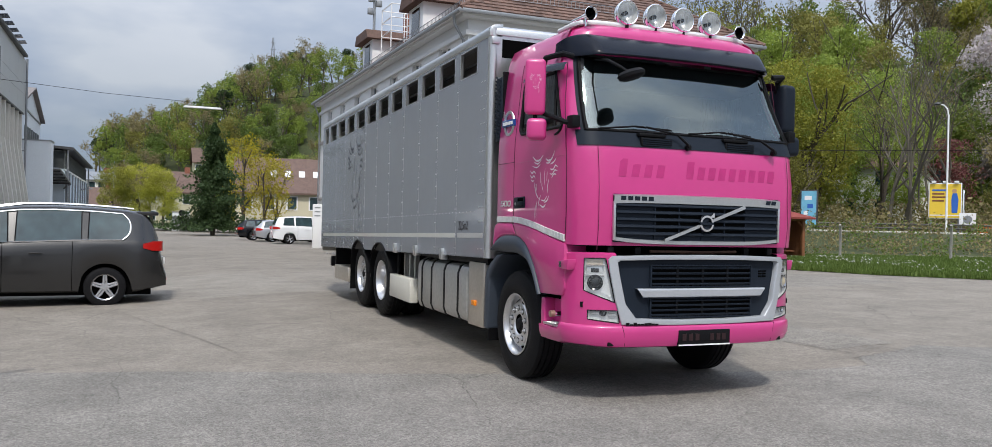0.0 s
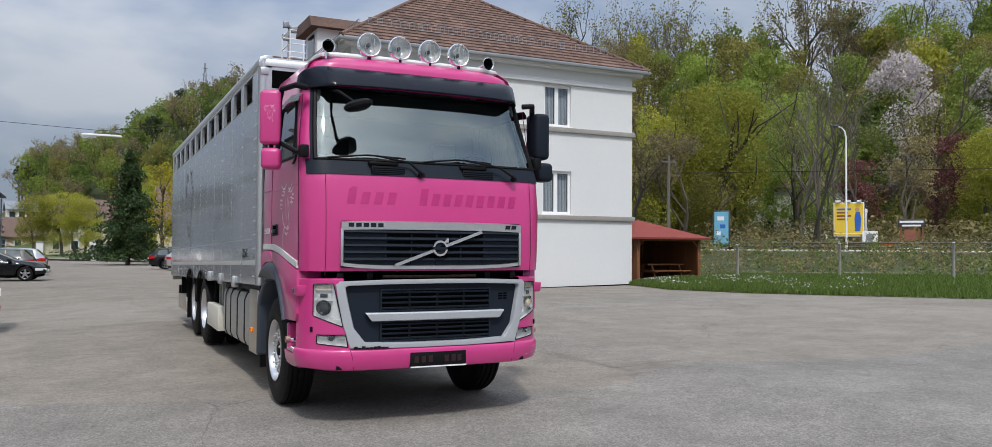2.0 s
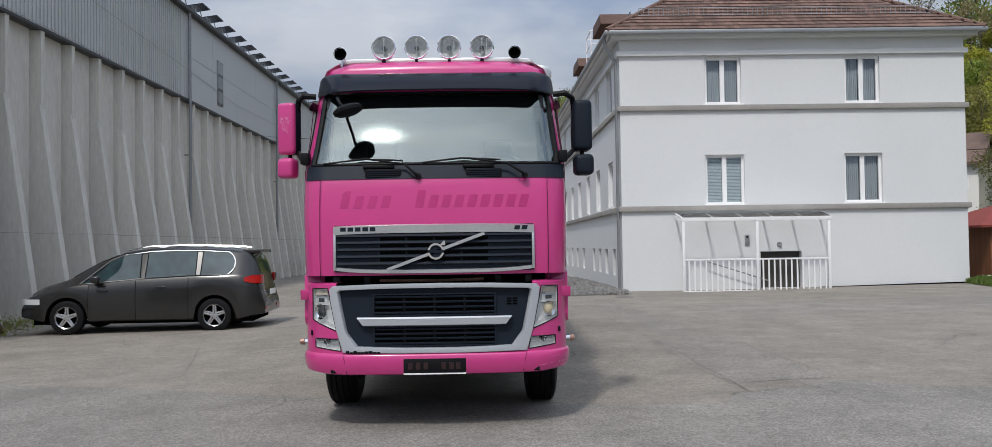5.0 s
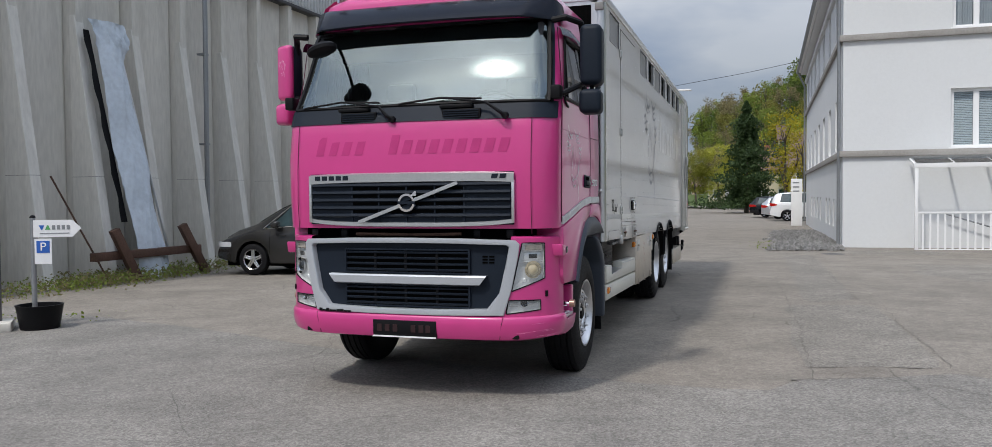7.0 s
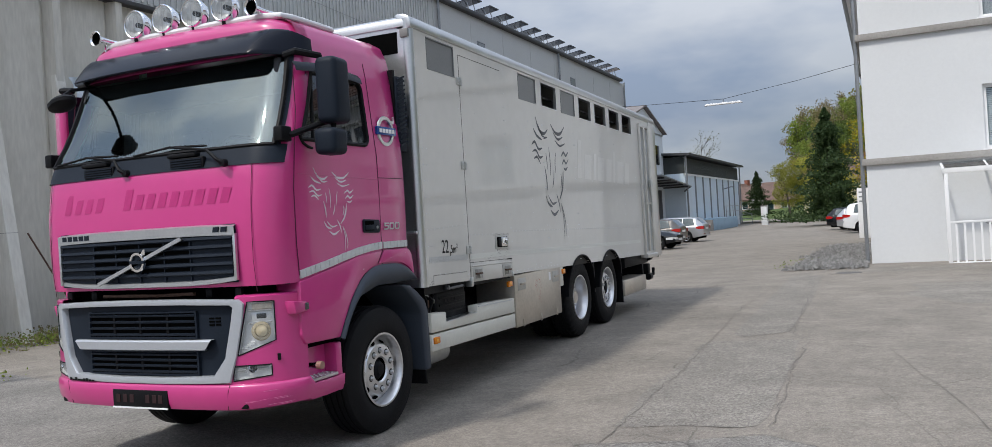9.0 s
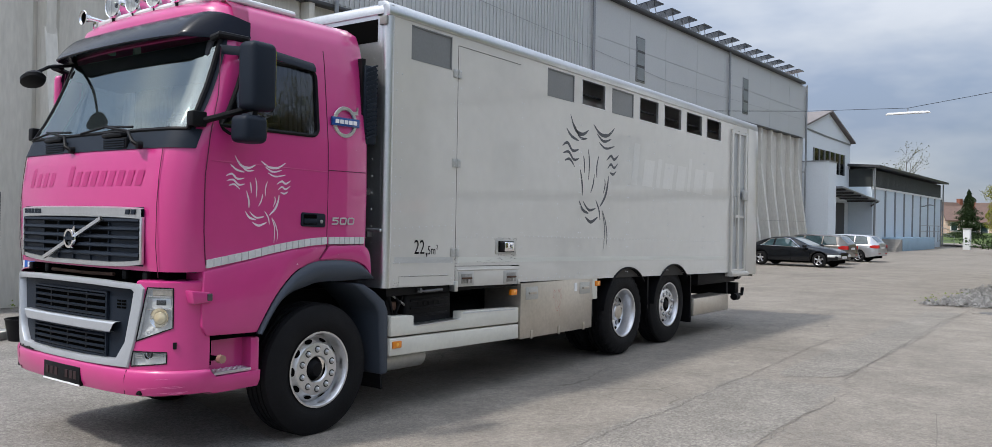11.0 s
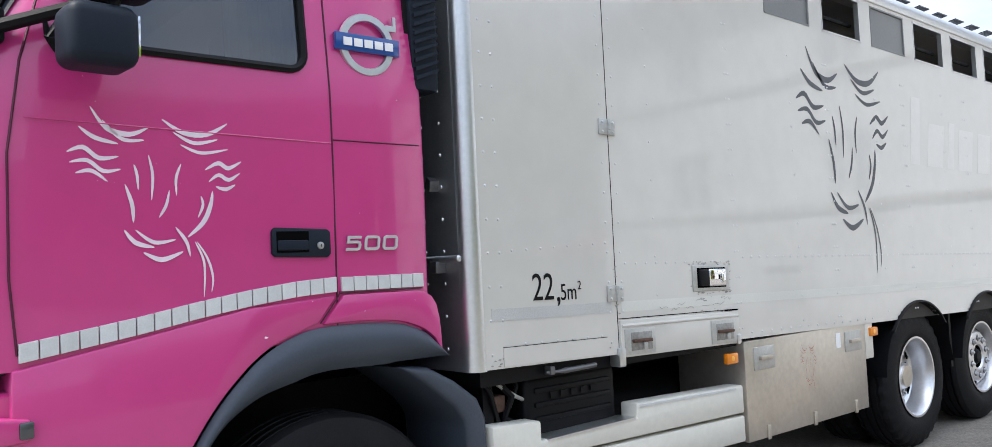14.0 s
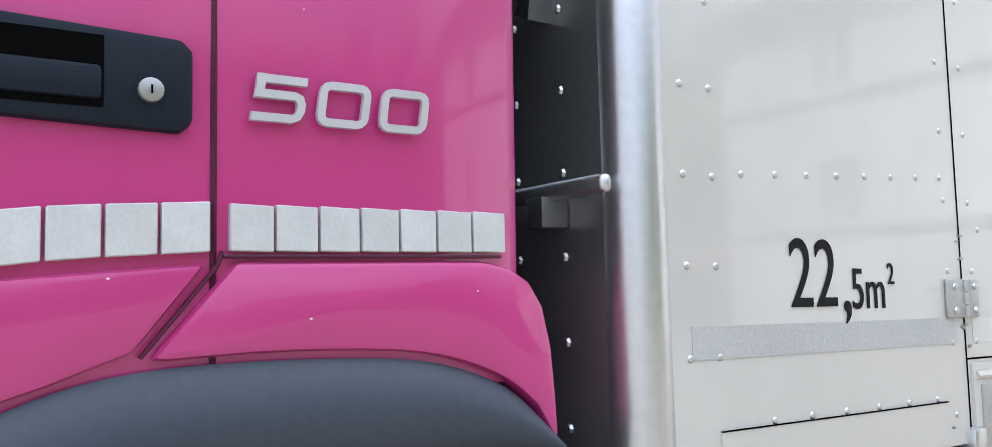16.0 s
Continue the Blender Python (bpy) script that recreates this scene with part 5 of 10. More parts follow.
# ---- nose: grille, badge, lettering bars ----
def ribbon(pts, y, t, w, bm=None):
    """A flat bar along points in the xz plane."""
    rws = []
    for i, (x, z) in enumerate(pts):
        a, c = pts[max(i - 1, 0)], pts[min(i + 1, len(pts) - 1)]
        dx, dz = c[0] - a[0], c[1] - a[1]
        k = math.hypot(dx, dz)
        ww = w[i] if isinstance(w, (list, tuple)) else w
        px, pz = -dz / k * ww / 2, dx / k * ww / 2
        rws.append([(x + px, y, z + pz), (x + px, y + t, z + pz), (x - px, y + t, z - pz), (x - px, y, z - pz)])
    return grid(rws, bm=bm, close=True)


def bow_y(x, z):
    return YF(z) + 0.045 * (x / 0.98) ** 2


grille = part("upper_grille", grid([[(x, bow_y(x, 1.5) - 0.004, z) for x in [-0.91 + 0.13 * k for k in range(15)]] for z in (1.345, 1.77)]), NAVY, truck, "dark blue-grey radiator grille")
b = bmesh.new()
for k in range(5):
    z = 1.405 + 0.063 * k
    rws = []
    for q in range(15):
        x = -0.885 + 0.1265 * q
        y = bow_y(x, 1.5)
        rws.append([(x, y - 0.004, z + 0.035), (x, y - 0.026, z + 0.028), (x, y - 0.032, z + 0.010), (x, y - 0.012, z)])
    grid(rws, bm=b)
part("slat", b, NAVY, grille, smooth=40)
b = bmesh.new()
for k in range(4):
    z = 1.442 + 0.063 * k
    rws = [[(x, bow_y(x, 1.5) - 0.008, z), (x, bow_y(x, 1.5) - 0.008, z + 0.026)] for x in [-0.5 + 0.1 * q for q in range(11)]]
    grid(rws, bm=b)
part("opening", b, DARK, grille, smooth=None)
b = bmesh.new()
for x in (-0.5, -0.25, 0.0, 0.25, 0.5):
    part("divider", box(x - 0.006, x + 0.006, bow_y(x, 1.5) - 0.018, bow_y(x, 1.5), 1.37, 1.68), NAVY, grille, smooth=None)
b = grid([[(x, bow_y(x, 1.73) - 0.008 - o, z - 0.012 * (abs(x) / 0.91) ** 4) for x in [-0.915 + 0.1307 * k for k in range(15)]] for z, o in ((1.69, 0.0), (1.697, 0.024), (1.765, 0.026), (1.775, 0.0))])
part("top_strip", b, ALU, grille, "brushed aluminium strip above the grille")
b = grid([[(x, bow_y(x, 1.35) - 0.004 - o, z + 0.03 * (abs(x) / 0.9) ** 4) for x in [-0.90 + 0.1286 * k for k in range(15)]] for z, o in ((1.325, 0.0), (1.33, 0.026), (1.36, 0.026), (1.37, 0.0))])
part("bottom_strip", b, ALU, grille)
for sgn in (1, -1):
    part("side_strip", box(sgn * 0.905 - 0.012, sgn * 0.905 + 0.012, bow_y(0.9, 1.5) - 0.028, bow_y(0.9, 1.5), 1.36, 1.70, 0.004), ALU, grille)
part("badge_bar", ribbon([(-0.42, 1.365), (0.02, 1.525), (0.46, 1.685)], -0.050, 0.018, 0.028), ALU, grille, "silver diagonal badge bar")
em = part("badge_ring", lathe([(-0.048, 0.052), (-0.064, 0.056), (-0.064, 0.074), (-0.045, 0.078)], "y", 32, m=Matrix.Translation((0.02, 0, 1.525))), CHROME, grille)
part("badge_face", lathe([(-0.05, 0.0), (-0.05, 0.054)], "y", 24, m=Matrix.Translation((0.02, 0, 1.525))), NAVY, em)
part("badge_name", box(-0.055, 0.095, -0.066, -0.05, 1.513, 1.537), NAVY, em)
part("badge_arrow", prism([(0.055, 1.58), (0.105, 1.58), (0.105, 1.62), (0.09, 1.62)], "y", -0.06, -0.045), CHROME, em)
b = bmesh.new()
for k in range(5):
    x = -0.85 + 0.068 * k
    part("name_mark", box(x, x + 0.05, bow_y(x, 1.73) - 0.038, bow_y(x, 1.73) - 0.03, 1.715, 1.752), NAVY, grille, smooth=None)
b = bmesh.new()
for k in range(2):
    x = 0.73 + 0.068 * k
    prism([(x, 1.715), (x + 0.05, 1.715), (x + 0.06, 1.752), (x + 0.01, 1.752)], "y", bow_y(x, 1.73) - 0.038, bow_y(x, 1.73) - 0.03, bm=b)
    part("model_mark", b, NAVY, grille, smooth=None)
    b = bmesh.new()
# faded ghost of removed lettering on the panel
b = bmesh.new()
xs = [-0.86 + 0.125 * k for k in range(4)] + [-0.17 + 0.118 * k for k in range(9)]
for k, x in enumerate(xs):
    h = 0.16 if k in (0, 4) else 0.115
    rws = [[(x + 0.03 * s, bow_y(x, 1.93 + h * s) - 0.0022, 1.925 + h * s), (x + 0.075 + 0.03 * s, bow_y(x + 0.075, 1.925 + h * s) - 0.0022, 1.925 + h * s)] for s in (0, 0.5, 1)]
    part("faded_mark", grid(rws), PINK_TEXT, truck, smooth=None)

def plan_sweep(plan, zs, bm=None):
    """A wall along the plan, lofted over (z, outward offset) rows."""
    rws = []
    for z, o in zs:
        row = []
        for i, (x, y) in enumerate(plan):
            a, c = plan[max(i - 1, 0)], plan[min(i + 1, len(plan) - 1)]
            dx, dy = c[0] - a[0], c[1] - a[1]
            k = math.hypot(dx, dy)
            row.append((x + dy / k * o, y - dx / k * o, z))
        rws.append(row)
    return grid(rws, bm=bm)


RIBBED = mat("ribbed_lamp_glass", (0.62, 0.63, 0.64), 0.12, 0.35, vary=0.15, scale=20, fine=80, coat=0.6)

# near-black gap filler as painted shade, and pipes, between grille and bumper
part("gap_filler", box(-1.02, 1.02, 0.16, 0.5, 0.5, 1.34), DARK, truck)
part("cross_pipe", tube([(-0.5, 0.07, 1.262), (0.1, 0.07, 1.258), (0.45, 0.07, 1.266)], 0.014, 8), RUST, truck)
for x in (-0.9, -0.62, 0.58, 0.86):
    part("gap_bracket", box(x - 0.03, x + 0.03, 0.075, 0.11, 1.235, 1.30, 0.006), BLACK, truck)

# the nose: one curved plan carries bumper, surround, corners and lamps; u runs along it from the middle outwards
NOSE = rounded([(0.0, -0.065), (0.3, -0.062), (0.6, -0.048), (0.82, -0.018), (0.96, 0.028), (1.07, 0.088), (1.15, 0.165), (1.20, 0.25), (1.222, 0.325), (1.226, 0.375)], 6)
NOSE_U = [0.0]
for (ax, ay), (cx, cy) in zip(NOSE, NOSE[1:]):
    NOSE_U.append(NOSE_U[-1] + math.hypot(cx - ax, cy - ay))
NOSE_X, NOSE_Y = [(u, p[0]) for u, p in zip(NOSE_U, NOSE)], [(u, p[1]) for u, p in zip(NOSE_U, NOSE)]
NOSE_END = NOSE_U[-1]


def nose(u, z, off=0.0):
    """The point at u along the nose and height z, off metres proud of it."""
    a, s = min(abs(u), NOSE_END), 1 if u >= 0 else -1
    x, y = lerp_table(a, NOSE_X), lerp_table(a, NOSE_Y)
    x2, y2, x1, y1 = lerp_table(a + 0.03, NOSE_X), lerp_table(a + 0.03, NOSE_Y), lerp_table(a - 0.03, NOSE_X) if a > 0.03 else -0.03, lerp_table(a - 0.03, NOSE_Y) if a > 0.03 else NOSE[0][1]
    k = math.hypot(x2 - x1, y2 - y1)
    nx, ny = (y2 - y1) / k, -(x2 - x1) / k
    return Vector((s * (x + nx * off), y + ny * off, z))


def nose_turn(u):
    """Turn about z that faces a part drawn towards -y out of the nose at u."""
    a, b = nose(u - 0.02, 0), nose(u + 0.02, 0)
    return math.atan2(b.y - a.y, b.x - a.x)


def nose_frame(u, z, off=0.0):
    return Matrix.Translation(nose(u, z, off)) @ Matrix.Rotation(nose_turn(u), 4, "Z")


# silver surround of the lower intake, lofted round both outlines
SO = [(-0.965, 1.19), (-0.93, 1.222), (-0.5, 1.236), (0, 1.24), (0.5, 1.236), (0.93, 1.222), (0.965, 1.19), (0.95, 1.08), (0.895, 0.82), (0.835, 0.622), (0.3, 0.612), (-0.3, 0.612), (-0.835, 0.622), (-0.895, 0.82), (-0.95, 1.08)]
SIN = [(-0.878, 1.165), (-0.855, 1.182), (-0.45, 1.194), (0, 1.197), (0.45, 1.194), (0.855, 1.182), (0.878, 1.165), (0.855, 1.04), (0.80, 0.80), (0.70, 0.674), (0.25, 0.662), (-0.25, 0.662), (-0.70, 0.674), (-0.80, 0.80), (-0.855, 1.04)]
rws = []
for t, o in ((0.0, -0.03), (0.0, 0.010), (0.06, 0.018), (0.5, 0.021), (0.93, 0.017), (1.0, 0.006), (1.0, -0.045)):
    row = []
    for k in range(len(SO)):
        for i in range(4):
            f = i / 4
            ax, az = (SO[k][d] + (SO[(k + 1) % len(SO)][d] - SO[k][d]) * f for d in (0, 1))
            cx, cz = (SIN[k][d] + (SIN[(k + 1) % len(SIN)][d] - SIN[k][d]) * f for d in (0, 1))
            row.append(nose(ax + (cx - ax) * t, az + (cz - az) * t, o))
    rws.append(row)
part("intake_surround", grid(rws, close=True), SILVER, truck, "silver painted intake surround", 40)
ip = part("intake_panel", grid([[nose(x * k, z, -0.032) for k in [-1 + q / 10 for q in range(21)]] for x, z in ((0.70, 0.650), (0.815, 0.78), (0.875, 1.0), (0.90, 1.205))]), NAVY, truck, "dark blue plastic intake panel with two grilles", 60)
for z0, z1, n in ((0.952, 1.142, 4), (0.678, 0.850, 4)):
    part("intake_opening", grid([[nose(-0.545 + 0.109 * q, z, -0.030) for q in range(11)] for z in (z0, z1)]), DARK, ip)
    fr = bmesh.new()
    for za, zb in ((z1 - 0.006, z1 + 0.006), (z0 - 0.006, z0 + 0.006)):
        grid([[nose(-0.557 + 0.1114 * q, z, o) for q in range(11)] for z, o in ((za, -0.030), (za, -0.010), (zb, -0.010), (zb, -0.030))], bm=fr)
    for x in (-0.551, 0.551):
        box(-0.008, 0.008, -0.02, 0.0, z0, z1, bm=fr, m=nose_frame(x, 0, -0.030))
    part("intake_frame", fr, NAVY, ip, smooth=None)
    for x in (-0.275, 0.0, 0.275):
        part("intake_post", box(-0.011, 0.011, -0.012, 0.0, z0, z1, m=nose_frame(x, 0, -0.029)), BLACK, ip, smooth=None)
    for k in range(n):
        z = z0 + (z1 - z0) * (k + 0.5) / n
        part("intake_slat", grid([[nose(-0.545 + 0.109 * q, z + dz, o) for q in range(11)] for dz, o in ((-0.007, -0.029), (-0.009, -0.010), (0.003, -0.004), (0.010, -0.029))]), NAVY, ip)
b = grid([[nose(x * q / 10, z, o) for q in range(-10, 11)] for x, z, o in ((0.63, 0.862, -0.03), (0.635, 0.858, 0.008), (0.645, 0.866, 0.020), (0.69, 0.925, 0.024), (0.70, 0.937, 0.014), (0.70, 0.938, -0.03))])
part("intake_bar", b, SILVER, ip, "silver bar between the grilles", 40)
b = bmesh.new()
for k in range(3):
    for c in (0.0, 0.055):
        box(0, 0.042, -0.004, 0.002, 1.035 + 0.024 * k, 1.048 + 0.024 * k, bm=b, m=nose_frame(0.66 + c, 0, -0.031))
part("small_vent", b, DARK, ip, smooth=None)

# pink corner pieces with openings for the lamps
def lamp_low(u):
    return 0.815 + 0.10 * (u - 0.90) / 0.275


def lamp_top(u):
    return min(lerp_table(u, [(0.90, 0.83), (0.985, 1.20)]), 1.20 - 0.02 * max(0, u - 0.985))


def fog_low(u):
    return 0.634 + 0.03 * (u - 0.855) / 0.28


def fog_top(u):
    return min(lerp_table(u, [(0.855, 0.66), (0.872, 0.742)]), 0.742 + 0.098 * max(0, u - 0.872) / 0.243)


U_IN, L_IN, L_OUT, F_IN, F_OUT = 0.80, 0.90, 1.175, 0.855, 1.135
COLS = sorted({U_IN, F_IN, 0.872, L_IN, 0.94, 0.985, 1.04, 1.09, F_OUT, L_OUT, 1.20, 1.24, 1.28, 1.32, 1.36, NOSE_END})


def levels(u):
    return [0.60, fog_low(u), max(fog_top(max(u, 0.872)), fog_low(u) + 0.004), lamp_low(u), max(lamp_top(u), lamp_low(u) + 0.003), 1.236]


def swept(u0, u1, low, high, n=6):
    """Columns of (u, low, high) over an opening, as height depends on u."""
    us = sorted({u0, u1, *[c for c in COLS if u0 < c < u1]})
    return [(u, low(u), max(high(u), low(u) + 0.002)) for u in us]


# mostly non-metal and pale: the sky's reflection is put into the colour
REFLECTOR = mat("lamp_reflector", (0.90, 0.91, 0.92), 0.26, 0.35, vary=0.05, scale=20, fine=50)
WARM_LENS = mat("warm_reflection_glass", (0.86, 0.74, 0.52), 0.10, 0.3, vary=0.1, coat=0.6)
LAMP_DARK = mat("lamp_grey_insert", (0.10, 0.105, 0.11), 0.25, 0.6, vary=0.1)
EYE = mat("dark_lens_glass", (0.05, 0.055, 0.06), 0.06, 0.2, vary=0.1, coat=0.8)
PALE_AMBER = mat("pale_amber_insert", (0.84, 0.74, 0.64), 0.2, 0.3, vary=0.15, scale=40, coat=0.5)


def nose_lamp(sgn, name, label, cols, depth):
    """A lamp set into the nose: chrome pan with walls, black bezel and clear lens."""
    n = 5
    back = grid([[nose(sgn * u, lo + (hi - lo) * q / n, -depth * (0.75 + 0.25 * ((k + q) % 2))) for q in range(n + 1)] for k, (u, lo, hi) in enumerate(cols)])
    body = part(name, back, REFLECTOR, truck, label, 20)
    rim = [(u, lo) for u, lo, hi in cols] + [(cols[-1][0], cols[-1][1] + (cols[-1][2] - cols[-1][1]) * q / 4) for q in range(1, 4)] + [(u, hi) for u, lo, hi in cols[::-1]] + [(cols[0][0], cols[0][2] + (cols[0][1] - cols[0][2]) * q / 4) for q in range(1, 4)]
    part("lamp_wall", grid([[nose(sgn * u, z, o) for u, z in rim] for o in (-depth, 0.0)], close=True), REFLECTOR, body, smooth=40)
    part("lamp_bezel", tube([nose(sgn * u, z, 0.001) for u, z in rim + rim[:2]], 0.005, 6), BLACK, body)
    lens = part("lens", grid([[nose(sgn * u, lo + (hi - lo) * q / 3, 0.004) for q in range(4)] for u, lo, hi in cols]), LENS, body)
    lens.visible_shadow = False
    return body


for sgn in (1, -1):
    rows = [[nose(sgn * max(u, lerp_table(z, [(0.62, 0.79), (1.2, 0.895)])), z, 0.0) for z in levels(u)] + [nose(sgn * max(u, 0.9), 1.246, -0.012), nose(sgn * max(u, 0.9), 1.25, -0.05), nose(sgn * max(u, 0.9), 1.25, -0.16)] for u in COLS]
    part("corner_panel", grid(rows, skip=lambda i, j: j == 1 and F_IN <= COLS[i] < F_OUT - 1e-6 or j == 3 and L_IN <= COLS[i] < L_OUT - 1e-6), PINK, truck, "pink corner panel round the lamps", 40)
    hd = nose_lamp(sgn, "headlight", "clear angular headlight with chrome reflectors", swept(L_IN, L_OUT, lamp_low, lamp_top), 0.04)
    m = nose_frame(sgn * 1.075, 0.985, -0.03)
    part("projector_bowl", lathe([(0.02, 0.02), (0.0, 0.05), (-0.02, 0.066), (-0.026, 0.07), (-0.022, 0.062), (-0.012, 0.046)], "y", 28, m=m), CHROME, hd)
    # a warm reflection is painted into one lens; its twin stays dark
    part("projector", lathe([(-0.010, 0.045), (-0.020, 0.042), (-0.030, 0.028), (-0.034, 0.0)], "y", 24, m=m), WARM_LENS if sgn > 0 else EYE, hd, "projector lens with a painted warm reflection" if sgn > 0 else "dark projector lens")
    part("upper_reflector", box(-0.075, 0.07, -0.012, 0.02, -0.034, 0.034, 0.012, 2, m=nose_frame(sgn * 1.08, 1.092, -0.04)), REFLECTOR, hd)
    part("reflector_core", box(-0.035, 0.035, -0.006, 0.006, -0.018, 0.018, 0.005, 2, m=nose_frame(sgn * 1.08, 1.092, -0.026)), LAMP_DARK, hd)
    part("indicator", box(-0.07, 0.075, -0.010, 0.01, -0.022, 0.022, 0.005, 1, m=nose_frame(sgn * 1.085, 1.162, -0.034)), PALE_AMBER, hd, "pale amber turn indicator")
    for z in (1.045, 1.136):
        part("lamp_divider", box(-0.085, 0.08, -0.014, 0.014, -0.004, 0.004, m=nose_frame(sgn * 1.075, z, -0.026)), CHROME, hd, smooth=None)
    for k in range(3):
        part("daytime_light", box(-0.018, 0.018, -0.008, 0.01, -0.012, 0.012, 0.004, 1, m=nose_frame(sgn * (0.945 + 0.03 * k), 0.868 + 0.016 * k, -0.03)), REFLECTOR, hd, smooth=None)
    fg = nose_lamp(sgn, "fog_lamp", "clear low fog lamp in the corner panel", swept(F_IN, F_OUT, fog_low, fog_top), 0.028)
    m = nose_frame(sgn * 1.0, 0.722, -0.018)
    part("bulb_ring", lathe([(0.0, 0.026), (-0.014, 0.034), (-0.018, 0.032), (-0.006, 0.02)], "y", 22, m=m), CHROME, fg)
    part("bulb", lathe([(-0.004, 0.024), (-0.014, 0.014), (-0.016, 0.0)], "y", 16, m=m), EYE, fg)
    for a in (-0.085, 0.075):
        for k in range(3):
            part("ribbed_glass", box(-0.038, 0.036, -0.006, 0.006, -0.005, 0.005, 0.002, 1, m=nose_frame(sgn * (1.0 + a), 0.704 + 0.10 * a + 0.015 * k, -0.012)), RIBBED, fg, smooth=None)
    # small marker arm and stub
    mk = part("marker_arm", prism([(0.22, 1.085), (0.36, 1.095), (0.36, 1.165), (0.20, 1.185)], "x", *sorted((sgn * 1.13, sgn * 1.262)), 0.012), PINK, truck)
    part("marker_lens", box(min(sgn * 1.2, sgn * 1.268), max(sgn * 1.2, sgn * 1.268), 0.325, 0.367, 1.105, 1.158, 0.006), LAMP_DARK, mk)
    part("marker_light", tube([(sgn * 1.10, 0.43, 0.675), (sgn * 1.275, 0.43, 0.68)], 0.022, 10), CHROME, truck)
    part("marker_cap", lathe([(0.0, 0.032), (sgn * 0.04, 0.03), (sgn * 0.044, 0.0)], "x", 14, m=Matrix.Translation((sgn * 1.268, 0.43, 0.68))), mat("dull_knob", (0.36, 0.22, 0.17), 0.3, 0.4, vary=0.2), truck)
    part("tow_hole", lathe([(0.0, 0.022), (sgn * 0.004, 0.0)], "x", 16, m=Matrix.Translation((sgn * 1.209, 0.345, 0.69))), DARK, truck)
    part("clip", box(-0.012, 0.012, -0.012, 0.004, -0.024, 0.024, 0.003, 1, m=nose_frame(sgn * 1.19, 0.79)), BLACK, truck)

# bumper with wrapped ends that hold the steps
plan = [(-1.205, 0.82), (-1.225, 0.60), (-1.222, 0.42)] + [(-x, y) for x, y in NOSE[:0:-1]] + NOSE + [(1.222, 0.42), (1.225, 0.60), (1.205, 0.82)]
bp = plan_sweep(plan, [(0.415, -0.25), (0.412, -0.05), (0.425, -0.004), (0.47, 0.016), (0.545, 0.024), (0.590, 0.022), (0.607, 0.012), (0.616, -0.012), (0.616, -0.3)])
for v in bp.verts:
    if v.co.y > 0.39:
        v.co.z = min(v.co.z, 0.548)
    elif abs(v.co.x) > 0.9 and v.co.z < 0.5:
        v.co.z += 0.018 * smooth(0.9, 1.2, abs(v.co.x))
part("bumper", bp, PINK, truck, "scuffed pink front bumper", 40)
for s in (-1, 1):
    part("bumper_seam", tube([nose(s * 0.83, 0.608, 0.018), nose(s * 0.815, 0.55, 0.024), nose(s * 0.80, 0.43, 0.004)], 0.0035, 4), SEAM, truck, smooth=None)
for sgn in (1, -1):
    a, c = sorted((sgn * 0.98, sgn * 1.10))
    part("step_well", box(a, c, 0.38, 0.82, 0.44, 0.80), PINK, truck)
    a, c = sorted((sgn * 1.06, sgn * 1.21))
    part("step_cheek", box(a, c, 0.745, 0.825, 0.42, 0.80, 0.015), PINK, truck)
    a, c = sorted((sgn * 1.05, sgn * 1.225))
    st = part("step_plate", box(a, c, 0.42, 0.74, 0.552, 0.575, 0.004), ALU, truck, "studded aluminium step")
    for p in range(3):
        for q in range(6):
            part("stud", lathe([(0.0, 0.013), (0.006, 0.010), (0.006, 0.0)], "z", 8, m=Matrix.Translation((sgn * (1.09 + 0.05 * p), 0.46 + 0.048 * q, 0.575))), ALU, st, smooth=None)
    # near-black boxes painting the shade under the sill and in the step gap
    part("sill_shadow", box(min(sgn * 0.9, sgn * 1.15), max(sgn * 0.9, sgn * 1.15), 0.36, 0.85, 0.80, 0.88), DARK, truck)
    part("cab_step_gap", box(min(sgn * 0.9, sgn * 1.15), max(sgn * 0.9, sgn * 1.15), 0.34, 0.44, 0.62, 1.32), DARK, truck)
FAINT = mat("faint_red_mark", (0.022, 0.006, 0.007), 0.5, vary=0.4, fine=50)
pl = part("number_plate", box(-0.28, 0.28, -0.092, -0.06, 0.425, 0.565, 0.005), BLACK, truck, "dark number plate holder with a pale lower rim")
part("rim", box(-0.28, 0.28, -0.097, -0.09, 0.425, 0.437), BADGE_WHITE, pl)
for x in (-0.22, -0.15, -0.08, 0.08, 0.15, 0.21):
    part("plate_mark", box(x - 0.02, x + 0.02, -0.095, -0.091, 0.47, 0.53), FAINT, pl, smooth=None)
for k in range(9):
    q = random.Random(k)
    part("paint_chip", grid([[nose(-0.80 + 0.035 * k + 0.033 * i, z, 0.0225) for i in (0, 1)] for z in (0.616, 0.626 + 0.016 * q.random())]), BLACK, truck, smooth=None)
# long pale scrapes on the bumper corners
SCRAPE = mat("pale_pink_scrape", (0.62, 0.16, 0.33), 0.5, vary=0.3, scale=12, fine=80)
q = random.Random(9)
for k in range(9):
    u, z, w = q.uniform(0.9, 1.2), q.uniform(0.45, 0.56), q.uniform(0.05, 0.16)
    part("scrape", grid([[nose(u + w * i / 4, z + 0.008 * i / 4 + dz * math.sin(math.pi * (i + 0.3) / 4.6), 0.0255) for i in range(5)] for dz in (-0.0016, 0.0016)]), SCRAPE, truck, smooth=None)

